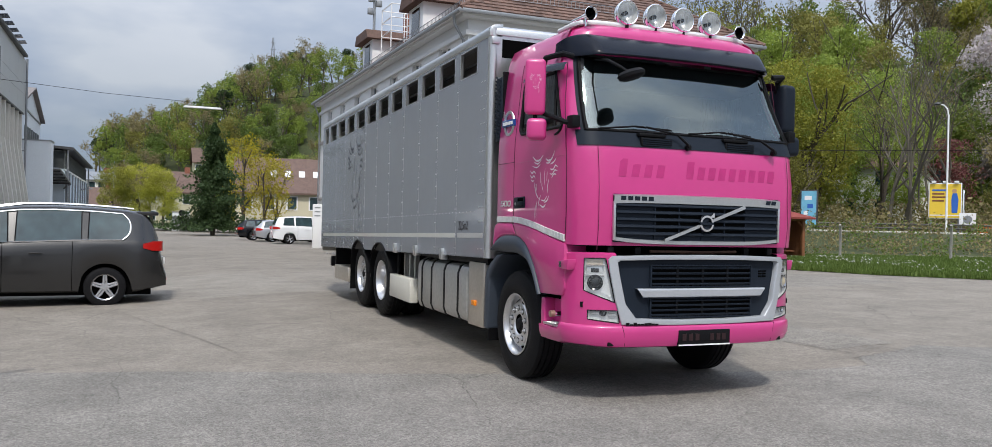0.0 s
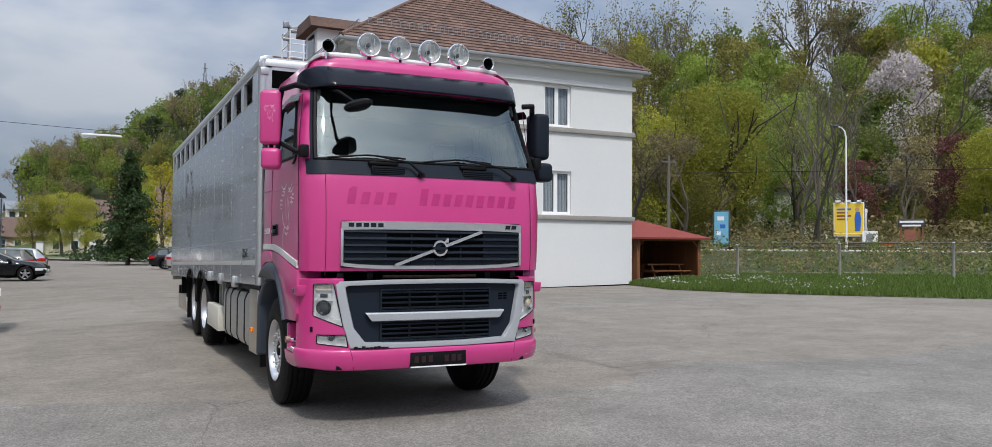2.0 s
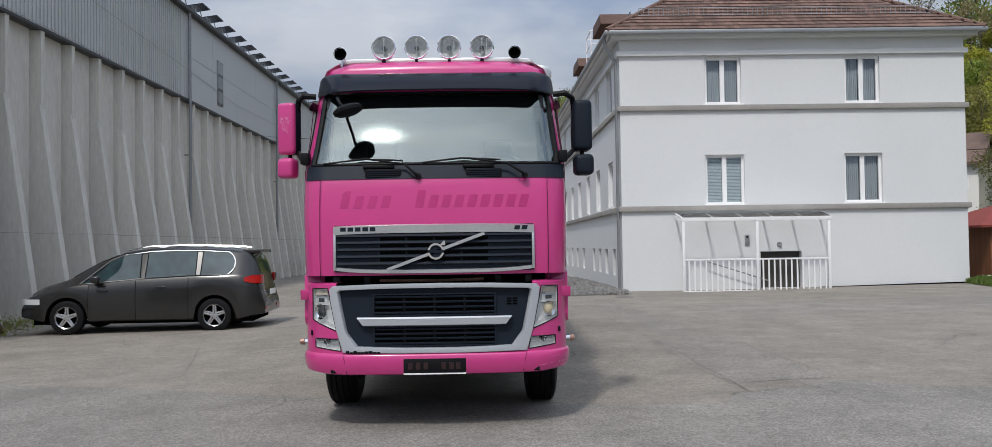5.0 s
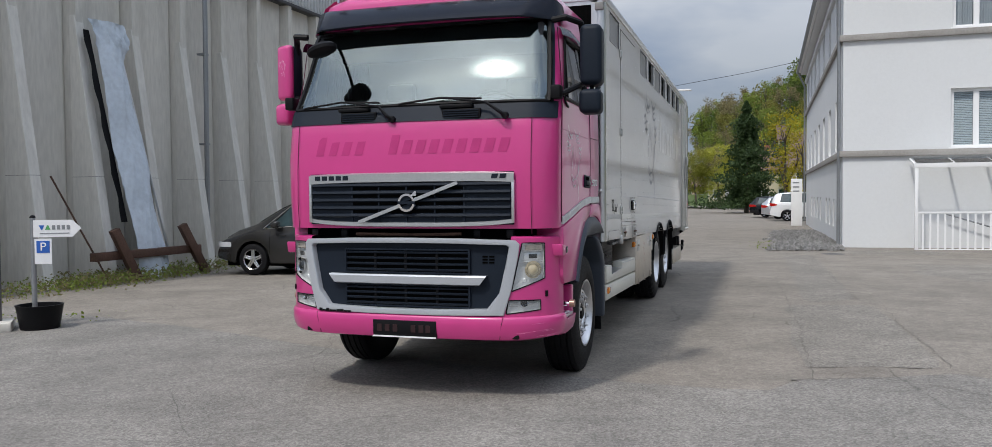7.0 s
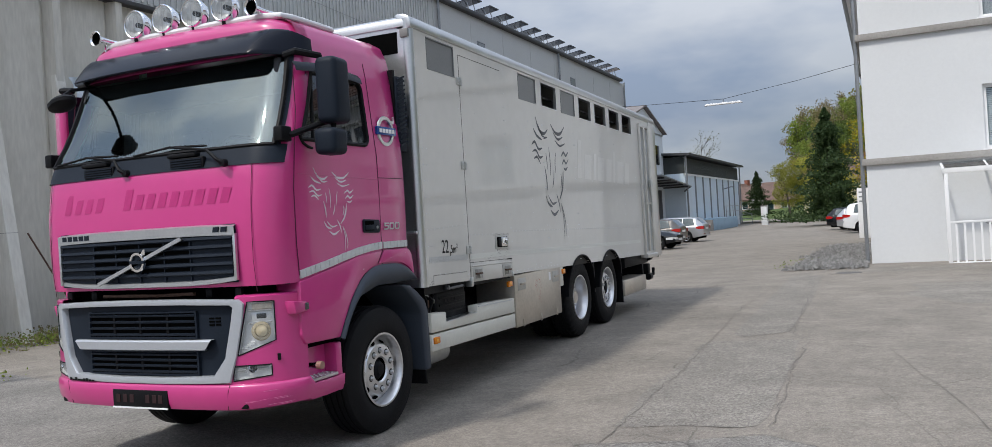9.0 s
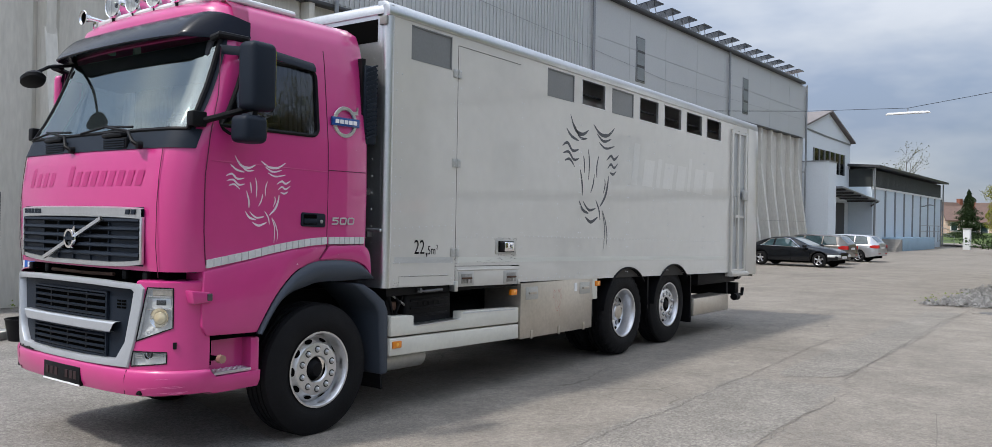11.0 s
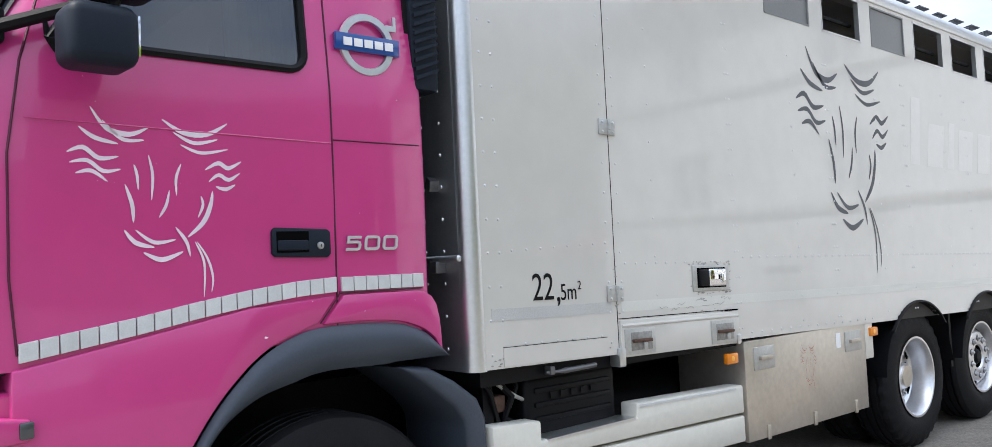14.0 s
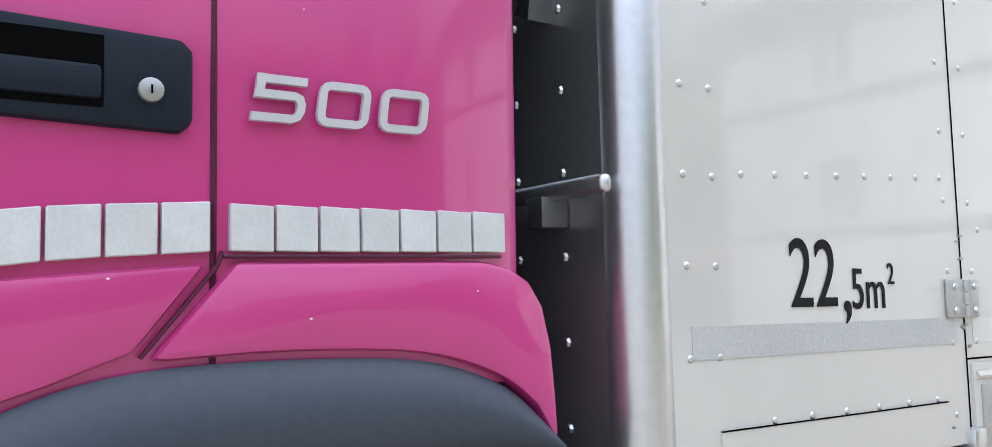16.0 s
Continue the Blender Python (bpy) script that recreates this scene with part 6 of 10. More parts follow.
# ---- wipers, washers and cowl vents ----
for pv, x0, x1 in ((-0.14, -1.02, -0.28), (0.84, -0.10, 0.62)):
    wp = part("wiper", tube([(pv, 0.02, 2.215), (pv - 0.03, -0.005, 2.24), ((pv + x1) / 2 - 0.05, 0.03, 2.325), (x1 - 0.30, 0.045, 2.375)], [0.016, 0.014, 0.011, 0.009], 8), BLACK, truck)
    part("blade", tube([(x0, bow_y(x0, 2.34) - 0.022, 2.345), ((x0 + x1) / 2, bow_y((x0 + x1) / 2, 2.375) - 0.022, 2.385), (x1, bow_y(x1, 2.355) - 0.022, 2.365)], 0.009, 6), BLACK, wp)
    part("pivot", lathe([(0.0, 0.03), (-0.035, 0.026), (-0.04, 0.0)], "y", 14, m=Matrix.Translation((pv, 0.045, 2.215))), BLACK, wp)
for x in (-0.46, 0.46):
    cv = part("cowl_vent", box(x - 0.165, x + 0.165, bow_y(x, 2.24) - 0.02, bow_y(x, 2.24) + 0.02, 2.205, 2.285, 0.008), BLACK, truck)
    for k in range(4):
        part("vent_slat", box(x - 0.15, x + 0.15, bow_y(x, 2.24) - 0.028, bow_y(x, 2.24) - 0.018, 2.212 + 0.018 * k, 2.220 + 0.018 * k), NAVY, cv)
    part("cowl_pad", box(x - 0.19, x + 0.10, bow_y(x, 2.30) - 0.05, bow_y(x, 2.30) + 0.02, 2.29, 2.325, 0.015), BLACK, truck)

# ---- mirrors ----
def mirror(sgn, housing, tint):
    k, d, lean = (0.092, 0.118, 4) if sgn > 0 else (0.090, 0.085, 22)
    y0, y1 = -d, d
    a, c = (-k, k)
    mx, my = 1.43, 0.60
    turn = Matrix.Rotation(radians(lean * sgn), 4, "Z")
    place = Matrix.Translation((sgn * mx, my, 0)) @ turn
    low = Matrix.Translation((sgn * (mx + 0.005), my - 0.06, 0)) @ turn
    m = part("mirror", box(a, c, y0, y1, 2.485, 2.985, 0.05, 4, m=place), NAVY, truck, tint)
    if housing is not NAVY:
        part("mirror_cover", box(a - 0.006, c + 0.006, y0 - 0.012, y0 + 0.07, 2.48, 2.99, 0.045, 4, m=place), housing, m)
    part("mirror_glass", box(a + 0.03, c - 0.03, y1 - 0.004, y1 + 0.004, 2.53, 2.94, m=place), MIRROR, m)
    w = part("wide_mirror", box(a, c + 0.0, y0, y1 - 0.02, 2.245, 2.445, 0.045, 4, m=low), housing, truck)
    part("mirror_glass", box(a + 0.03, c - 0.03, y1 - 0.024, y1 - 0.016, 2.29, 2.42, m=low), MIRROR, w)
    part("mirror_arm", tube([(sgn * 1.14, 0.42, 3.02), (sgn * 1.25, 0.40, 3.03), (sgn * (mx - 0.09), my - 0.03, 3.01), (sgn * (mx - 0.07), my, 2.9)], 0.028, 8), BLACK, truck)
    arm = tube([(sgn * 1.20, 0.26, 2.40), (sgn * 1.25, 0.30, 2.40), (sgn * (mx - 0.075), my, 2.51), (sgn * (mx - 0.055), my + 0.02, 2.60)], 0.024, 8)
    tube([(sgn * mx, my - 0.03, 2.42), (sgn * mx, my, 2.52)], 0.02, 8, bm=arm)
    box(min(sgn * 1.17, sgn * 1.25), max(sgn * 1.17, sgn * 1.25), 0.19, 0.31, 2.35, 2.46, 0.012, bm=arm)
    part("mirror_arm", arm, BLACK, truck)


mirror(1, NAVY, "dark mirror housing on a bent arm")
mirror(-1, PINK, "pink mirror housing on a dark bent arm")
b = tube([(-0.90, 0.44, 3.02), (-0.90, 0.20, 2.97), (-0.85, 0.06, 2.89), (-0.79, 0.02, 2.84)], 0.014, 8)
part("front_mirror_arm", b, BLACK, truck)
part("front_mirror", lathe([(-0.045, 0.0), (-0.042, 0.07), (-0.02, 0.105), (0.01, 0.112), (0.04, 0.09), (0.055, 0.04), (0.058, 0.0)], "z", 24, m=Matrix.Translation((-0.77, 0.01, 2.82)) @ Matrix.Rotation(radians(-16), 4, "Y") @ Matrix.Rotation(radians(-14), 4, "X") @ Matrix.Diagonal((1.25, 0.8, 0.9, 1))), BLACK, truck, "dark oval mirror over the windshield")

# ---- light bar, spot lamps and horns on the roof ----
bar = [(-0.96, 1.05, 3.390), (-0.96, 0.78, 3.395), (-0.93, 0.66, 3.395), (-0.80, 0.60, 3.395), (-0.4, 0.57, 3.395), (0, 0.565, 3.395), (0.4, 0.57, 3.395), (0.80, 0.60, 3.395), (0.93, 0.66, 3.395), (0.96, 0.78, 3.395), (0.96, 1.30, 3.390)]
lb = part("light_bar", tube(bar, 0.028, 10), mat("white_tube_paint", (0.72, 0.72, 0.72), 0.3, 0.2, vary=0.05), truck, "pale tubular light bar on the roof")
for x, y in ((-0.96, 1.03), (0.96, 1.25), (-0.7, 0.61), (0.7, 0.61), (0, 0.58), (-0.95, 0.78), (0.95, 0.78)):
    part("bar_foot", box(x - 0.02, x + 0.02, y - 0.03, y + 0.03, 3.17, 3.360), ALU, lb)
for x in (-0.50, -0.18, 0.14, 0.46):
    mm = Matrix.Translation((x, 0.57, 3.520))
    sp = part("spot_lamp", lathe([(0.11, 0.0), (0.11, 0.05), (0.06, 0.10), (0.0, 0.118), (-0.03, 0.12), (-0.04, 0.112), (-0.035, 0.104)], "y", 32, m=mm), CHROME, truck, "round chrome spot lamp")
    part("reflector", lathe([(-0.03, 0.106), (0.0, 0.098), (0.035, 0.078), (0.06, 0.045), (0.066, 0.0)], "y", 28, m=mm), REFLECTOR, sp)
    part("bulb_cap", lathe([(0.066, 0.02), (0.0, 0.022), (-0.006, 0.018), (-0.008, 0.0)], "y", 16, m=mm), LAMP_DARK, sp)
    part("lens", lathe([(-0.036, 0.106), (-0.045, 0.06), (-0.048, 0.0)], "y", 28, m=mm), LENS, sp, "clear domed lamp glass").visible_shadow = False
    for k in range(3):
        part("lens_rib", box(-0.0025, 0.0025, -0.003, 0.0, -0.09, 0.09, m=mm @ Matrix.Translation((0.045 * (k - 1), -0.038, 0)) @ Matrix.Scale(1 - 0.25 * abs(k - 1), 4)), RIBBED, sp, smooth=None)
    part("bracket", tube([(x, 0.56, 3.360), (x, 0.55, 3.420)], 0.02, 8), BLACK, sp)
for x in (-0.92, 0.78):
    hn = part("horn", lathe([(-0.07, 0.062), (-0.066, 0.066), (-0.05, 0.048), (0.0, 0.026), (0.10, 0.016), (0.30, 0.013), (0.30, 0.0)], "y", 22, m=Matrix.Translation((x, 0.56, 3.455))), CHROME, truck, "chrome trumpet horn")
    part("horn_mouth", lathe([(-0.055, 0.05), (0.0, 0.02), (0.0, 0.0)], "y", 18, m=Matrix.Translation((x, 0.56, 3.455))), DARK, hn)
    part("horn_stand", tube([(x, 0.60, 3.350), (x, 0.60, 3.450)], 0.012, 6), CHROME, hn)

# ---- cargo body; it sinks a little towards the rear ----
BY_F, BY_R, BW_, RAKE = 2.12, 11.20, 1.255, 0.020


def raked(bm):
    for v in bm.verts:
        v.co.z -= RAKE * (v.co.y - BY_F)
    return bm


def bpart(name, bm, material, parent=truck, label="", smooth=35):
    return part(name, raked(bm), material, parent, label, smooth)


def arch_holes(z0):
    out = []
    for c in (A2, A3):
        r, zc = 0.615, 0.53 + RAKE * (c - BY_F)
        for k in range(24):
            y0, y1 = c - r + 2 * r * k / 24, c - r + 2 * r * (k + 1) / 24
            h = zc + math.sqrt(max(0, r * r - ((y0 + y1) / 2 - c) ** 2))
            if h > z0 + 0.005:
                out.append((y0, y1, z0, h))
    return out


ZB, ZT = 1.105, 3.53
LV = [(2.42, 2.99, 1)] + [(4.655 + 0.732 * k, 5.215 + 0.732 * k, k in (0, 2)) for k in range(7)]
RV = [(2.50 + 0.742 * k, 3.06 + 0.742 * k, 0) for k in range(11)] + [(10.66, 10.98, 0)]
VZ0, VZ1 = 3.185, 3.500
BAND = mat("worn_reflective_band", (0.47, 0.47, 0.45), 0.45, vary=0.16, scale=3, fine=160, bump=0.2, bump_scale=220)
BAND_OLD = mat("faded_reflective_band", (0.60, 0.60, 0.545), 0.40, vary=0.06, scale=3, fine=90, coat=0.5)
SLATE = mat("grey_closed_shutter", (0.20, 0.205, 0.205), 0.35, 0.2, vary=0.08, scale=3, fine=40)
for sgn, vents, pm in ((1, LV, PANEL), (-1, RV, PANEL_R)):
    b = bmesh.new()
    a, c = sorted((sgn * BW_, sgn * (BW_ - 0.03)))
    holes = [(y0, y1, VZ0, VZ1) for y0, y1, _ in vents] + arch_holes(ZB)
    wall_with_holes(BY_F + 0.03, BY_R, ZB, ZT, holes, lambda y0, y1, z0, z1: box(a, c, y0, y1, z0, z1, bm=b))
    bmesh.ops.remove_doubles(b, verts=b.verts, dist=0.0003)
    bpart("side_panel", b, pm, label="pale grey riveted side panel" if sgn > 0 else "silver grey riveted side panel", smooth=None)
    for y0, y1, shut in vents:
        fr = bmesh.new()
        for u0, u1, v0, v1 in ((y0, y1, VZ0, VZ0 + 0.012), (y0, y1, VZ1 - 0.012, VZ1), (y0, y0 + 0.012, VZ0, VZ1), (y1 - 0.012, y1, VZ0, VZ1)):
            box(*sorted((sgn * (BW_ - 0.034), sgn * (BW_ + 0.003))), u0, u1, v0, v1, bm=fr)
        f = bpart("vent_frame", fr, ALU if not shut else SLATE, smooth=None)
        if shut:
            bpart("shutter", box(*sorted((sgn * (BW_ - 0.02), sgn * (BW_ - 0.008))), y0 + 0.012, y1 - 0.012, VZ0 + 0.012, VZ1 - 0.012), SLATE, f)
        else:
            bpart("inner_rail", tube([(sgn * 1.18, y0, 3.33), (sgn * 1.18, y1, 3.33)], 0.014, 6), BLACK, f)
    # wheel arch rims
    for cen in (A2, A3):
        zc = 0.53
        rws = []
        for k in range(25):
            an = radians(42 + 96 * k / 24)
            cy, cz = math.cos(an), math.sin(an)
            rws.append([(sgn * 1.25, cen - 0.60 * cy, zc + 0.60 * cz), (sgn * 1.272, cen - 0.605 * cy, zc + 0.605 * cz), (sgn * 1.272, cen - 0.618 * cy, zc + 0.618 * cz), (sgn * 1.25, cen - 0.622 * cy, zc + 0.622 * cz)])
        part("arch_rim", grid(rws), BLACK, truck, smooth=50)
        rws = [[(sgn * 1.25, cen - 0.6 * math.cos(radians(8 + 164 * k / 24)), zc + 0.6 * math.sin(radians(8 + 164 * k / 24))), (sgn * 0.5, cen - 0.6 * math.cos(radians(8 + 164 * k / 24)), zc + 0.6 * math.sin(radians(8 + 164 * k / 24)))] for k in range(25)]
        part("arch_liner", grid(rws), BLACK, truck, smooth=50)
    bpart("roof_rail", prism([(sgn * (BW_ - 0.02), 3.52), (sgn * (BW_ + 0.012), 3.53), (sgn * (BW_ + 0.014), 3.585), (sgn * (BW_ - 0.005), 3.635), (sgn * (BW_ - 0.06), 3.66), (sgn * (BW_ - 0.14), 3.665), (sgn * (BW_ - 0.14), 3.52)], "y", BY_F, BY_R, 0.006), ALU, label="rounded aluminium roof rail")
    bpart("corner_post", tube([(sgn * 1.205, BY_F + 0.05, 1.10), (sgn * 1.205, BY_F + 0.05, 3.62)], 0.056, 16), ALU)
    bpart("bottom_rail", box(*sorted((sgn * 1.0, sgn * (BW_ - 0.035))), BY_F + 0.02, 5.96, 1.10, 1.16), ALU)
    bpart("bottom_rail", box(*sorted((sgn * 1.0, sgn * (BW_ - 0.035))), 8.62, BY_R, 1.10, 1.16), ALU)
    bpart("reflective_band", box(*sorted((sgn * (BW_ - 0.01), sgn * (BW_ + 0.0018))), 2.24, 3.05, 1.322, 1.378), BAND, smooth=None)
    bpart("faded_band", box(*sorted((sgn * (BW_ - 0.01), sgn * (BW_ + 0.0015))), 3.12, 9.8 if sgn > 0 else 11.0, 1.322, 1.376), BAND_OLD, smooth=None)
bpart("front_wall", box(-1.21, 1.21, BY_F, BY_F + 0.03, 1.10, 3.60), ALU, label="bare aluminium front wall")
bpart("front_hatch", box(-1.12, 1.12, BY_F - 0.004, BY_F + 0.001, 3.30, 3.50), DARK)
bpart("front_rail", prism([(BY_F - 0.012, 3.54), (BY_F + 0.0, 3.62), (BY_F + 0.08, 3.66), (BY_F + 0.2, 3.66), (BY_F + 0.2, 3.54)], "x", -1.2, 1.2, 0.006), ALU)
bpart("roof", box(-1.12, 1.12, BY_F + 0.1, BY_R, 3.60, 3.64), PANEL)
bpart("floor", box(-1.22, 1.22, BY_F + 0.03, BY_R - 0.05, 1.10, 1.30), mat("dark_body_floor", (0.05, 0.045, 0.04), 0.9), smooth=None)
bpart("rear_wall", box(-1.225, 1.225, BY_R - 0.04, BY_R, 1.02, 3.62), PANEL)
bpart("inner_deck", box(-1.2, 1.2, BY_F + 0.1, BY_R - 0.1, 3.08, 3.12), BLACK)
part("corner_lamp", box(1.16, 1.25, 2.095, 2.125, 3.44, 3.52, 0.008), mat("grey_lamp_box", (0.2, 0.2, 0.19), 0.5), truck)
part("corner_lamp", box(-1.25, -1.16, 2.095, 2.125, 3.44, 3.52, 0.008), ALU, truck)
# latch bar and clips on the front wall
CLIPM = mat("dark_cast_clip", (0.16, 0.16, 0.165), 0.4, 0.7, vary=0.15, fine=60)
part("latch_bar", box(0.7, 1.235, 2.075, 2.10, 1.597, 1.630, 0.012, 3), ALU, truck, "polished flat latch bar")
part("latch_clip", box(1.04, 1.09, 2.06, 2.12, 1.55, 1.605, 0.005), CLIPM, truck)
part("latch_clip", prism([(1.01, 1.95), (1.05, 1.93), (1.06, 1.98), (1.03, 2.0)], "y", 2.07, 2.12), CLIPM, truck)

# driver-side details
XS = BW_
seam = bmesh.new()
for y0, y1, z0, z1 in ((3.0860, 3.0890, 1.285, 3.44), (3.09, 4.14, 3.435, 3.439), (3.09, 4.17, 1.285, 1.289), (3.0860, 3.0890, 1.10, 1.285)):
    box(XS - 0.003, XS + 0.002, y0, y1, z0, z1, bm=seam)
bpart("door_gap", seam, DARK, smooth=None)
HINGE = mat("cast_hinge", (0.50, 0.50, 0.48), 0.45, 0.6, vary=0.15, fine=60)
for z in (1.42, 2.29, 3.16):
    h = bpart("hinge", box(XS, XS + 0.010, 3.015, 3.14, z - 0.042, z + 0.042, 0.004), HINGE, label="small cast door hinge")
    for k in range(3):
        bpart("knuckle", tube([(XS + 0.012, 3.087, z - 0.04 + 0.028 * k), (XS + 0.012, 3.087, z - 0.016 + 0.028 * k)], 0.010, 8), HINGE, h)
    for dy in (-0.045, 0.035):
        for dz in (-0.026, 0.026):
            bpart("screw", lathe([(0.0, 0.008), (0.004, 0.006), (0.005, 0.0)], "x", 8, m=Matrix.Translation((XS + 0.011, 3.085 + dy, z + dz))), ALU, h, smooth=None)
lk = bpart("door_lock", box(XS, XS + 0.007, 3.735, 4.085, 1.405, 1.555, 0.006, 3), HINGE, label="flush chrome door lock in a worn frame")
bpart("recess", box(XS + 0.004, XS + 0.0085, 3.775, 4.05, 1.425, 1.540), DARK, lk)
bpart("lever", box(XS + 0.006, XS + 0.026, 3.875, 4.035, 1.432, 1.533, 0.012, 3), CHROME, lk, "polished lock lever")
bpart("lever_slot", box(XS + 0.025, XS + 0.0275, 3.955, 3.965, 1.470, 1.500), DARK, lk)
bpart("latch_bow", tube([(XS + 0.014, 3.99, 1.515), (XS + 0.032, 3.99, 1.50), (XS + 0.032, 3.99, 1.46), (XS + 0.014, 3.99, 1.445)], 0.007, 8), CHROME, lk)
bpart("grip", box(XS + 0.006, XS + 0.024, 3.785, 3.870, 1.435, 1.530, 0.014, 3), BLACK, lk)
hat = bpart("ramp_flap", box(XS - 0.01, XS + 0.008, 3.10, 4.16, 1.085, 1.278, 0.005), PANEL, label="small flap below the side door")
bpart("flap_rib", tube([(XS + 0.006, 3.11, 1.250), (XS + 0.006, 4.15, 1.250)], 0.010, 8), PANEL, hat)
bpart("flap_slot", box(XS + 0.006, XS + 0.010, 4.02, 4.15, 1.281, 1.290), DARK, hat)
for y in (3.125, 3.875):
    p = bpart("latch_plate", box(XS + 0.006, XS + 0.014, y, y + 0.245, 1.096, 1.232, 0.006), HINGE, hat)
    bpart("latch_pocket", box(XS + 0.012, XS + 0.016, y + 0.045, y + 0.215, 1.116, 1.212, 0.004), mat("grey_pocket", (0.30, 0.295, 0.28), 0.45, 0.5, vary=0.35, scale=9, fine=60), p)
    bpart("latch_handle", box(XS + 0.014, XS + 0.034, y + 0.05, y + 0.20, 1.158, 1.176, 0.005), RUST, p)
    bpart("latch_stop", box(XS + 0.014, XS + 0.028, y + 0.135, y + 0.165, 1.118, 1.156, 0.004), HINGE, p)
bpart("lower_hatch", box(XS, XS + 0.004, 2.30, 3.0, 1.112, 1.20), PANEL, smooth=None)
bpart("hatch_gap", box(XS, XS + 0.0055, 2.30, 3.0, 1.1992, 1.2010), DARK, smooth=None)
part("catch_rod", tube([(1.235, 2.58, 1.050), (1.24, 2.66, 1.046), (1.24, 2.70, 1.046), (1.24, 2.92, 1.050)], [0.007, 0.008, 0.014, 0.013], 8), CLIPM, truck)
part("catch_plate", box(1.20, 1.248, 2.60, 2.63, 1.035, 1.075, 0.004), CLIPM, truck)
part("flap_hinge", box(1.2, 1.275, 3.07, 3.12, 1.02, 1.12, 0.008), ALU, truck)
part("flap_hinge", box(1.2, 1.275, 4.12, 4.16, 1.04, 1.10, 0.008), ALU, truck)
# wording on the panel
bm = text_mesh("22", 0.185, 0.0008)
mx_ = Matrix.Translation((XS + 0.002, 2.568, 1.463)) @ Matrix.Rotation(radians(90), 4, "Z") @ Matrix.Rotation(radians(90), 4, "X")
bmesh.ops.transform(bm, matrix=mx_ @ Matrix.Diagonal((0.80, 1.0, 1, 1)), verts=bm.verts)
for body, size, dy, dz, kx in ((",", 0.185, 0.100, -0.012, 0.9), ("5m", 0.115, 0.171, -0.026, 0.80), ("2", 0.062, 0.249, 0.006, 0.85)):
    t = text_mesh(body, size, 0.0008)
    join(bm, t, Matrix.Translation((XS + 0.002, 2.568 + dy, 1.463 + dz)) @ Matrix.Rotation(radians(90), 4, "Z") @ Matrix.Rotation(radians(90), 4, "X") @ Matrix.Diagonal((kx, 1.0, 1, 1)))
bpart("area_marking", bm, BLACK, label="black vinyl marking 22,5m2", smooth=None)
bm = text_mesh("22,5m2", 0.15, 0.0008)
bmesh.ops.transform(bm, matrix=Matrix.Translation((-XS - 0.002, 2.85, 1.46)) @ Matrix.Rotation(radians(-90), 4, "Z") @ Matrix.Rotation(radians(90), 4, "X") @ Matrix.Diagonal((0.7, 1.0, 1, 1)), verts=bm.verts)
bpart("area_marking", bm, BLACK, smooth=None)

# rear gate frame on the driver side
gt = bpart("gate_recess", box(XS - 0.002, XS + 0.004, 10.02, 10.66, 1.10, 3.42), mat("gate_grey", (0.42, 0.43, 0.43), 0.5, 0.2, vary=0.1), label="upright folding gate frame at the rear")
for y in (10.02, 10.30, 10.60):
    bpart("gate_stile", box(XS, XS + 0.04, y, y + 0.06, 1.06, 3.44, 0.006), PANEL, gt)
for z in (1.12, 2.0, 3.38):
    bpart("gate_bar", box(XS, XS + 0.036, 10.04, 10.64, z, z + 0.045, 0.006), PANEL, gt)
for y in (10.10, 10.52):
    bpart("gate_lever", tube([(XS + 0.05, y, 2.35), (XS + 0.06, y, 2.1), (XS + 0.05, y + 0.03, 1.85)], 0.012, 8), HINGE, gt)
bpart("gate_latch", box(XS + 0.03, XS + 0.08, 10.46, 10.60, 2.30, 2.46, 0.008), HINGE, gt)
bpart("gate_tube", tube([(XS + 0.03, 10.0, 1.08), (XS + 0.03, 10.72, 1.08)], 0.045, 10), PANEL, gt)
bpart("rear_post", box(XS - 0.03, XS + 0.02, 10.74, BY_R, 1.06, 3.53, 0.01), PANEL)

# rivets in columns and rows
RIV = finish("rivet", lathe([(0.0, 0.0072), (0.0018, 0.0063), (0.003, 0.0035), (0.0033, 0.0)], "x", 8), ALU, 60)
rivets = []
for y in (2.235, 2.305, 3.035, 3.135):
    rivets += [(y, 1.17 + 0.155 * k) for k in range(13 if y < 3 else 14)]
rivets += [(3.42 + 0.0, 1.40 + 0.21 * k) for k in range(9)]
rivets += [(2.38 + 0.092 * k, 1.645 + 0.0055 * k) for k in range(8)] + [(2.44 + 0.105 * k, 1.205 + 0.003) for k in range(6)] + [(3.17 + 0.085 * k, 1.575) for k in range(11)]
rivets += [(4.17 + d, 1.17 + 0.155 * k) for d in (0.0, 0.035) for k in range(14)]
rivets += [(3.15 + 0.11 * k, 1.265) for k in range(9)]
for y, z in rivets[:290]:
    ob = new("rivet", RIV)
    ob.parent, ob.location = truck, (XS + 0.0003, y, z - RAKE * (y - BY_F))
b = bmesh.new()
far = rivets[290:]
for y in (4.9, 5.36, 5.40, 6.1, 6.55, 6.59, 7.3, 7.75, 7.79, 8.5, 8.95, 8.99, 9.7):
    far += [(y, 1.18 + 0.16 * k) for k in range(12)]
far += [(4.25 + 0.09 * k, 1.60) for k in range(62)] + [(4.3 + 0.11 * k, 1.14) for k in range(50) if not 5.9 < 4.3 + 0.11 * k < 8.7]
for y, z in far:
    lathe([(0.0, 0.0085), (0.004, 0.006), (0.0048, 0.0)], "x", 6, bm=b, m=Matrix.Translation((XS, y, z)))
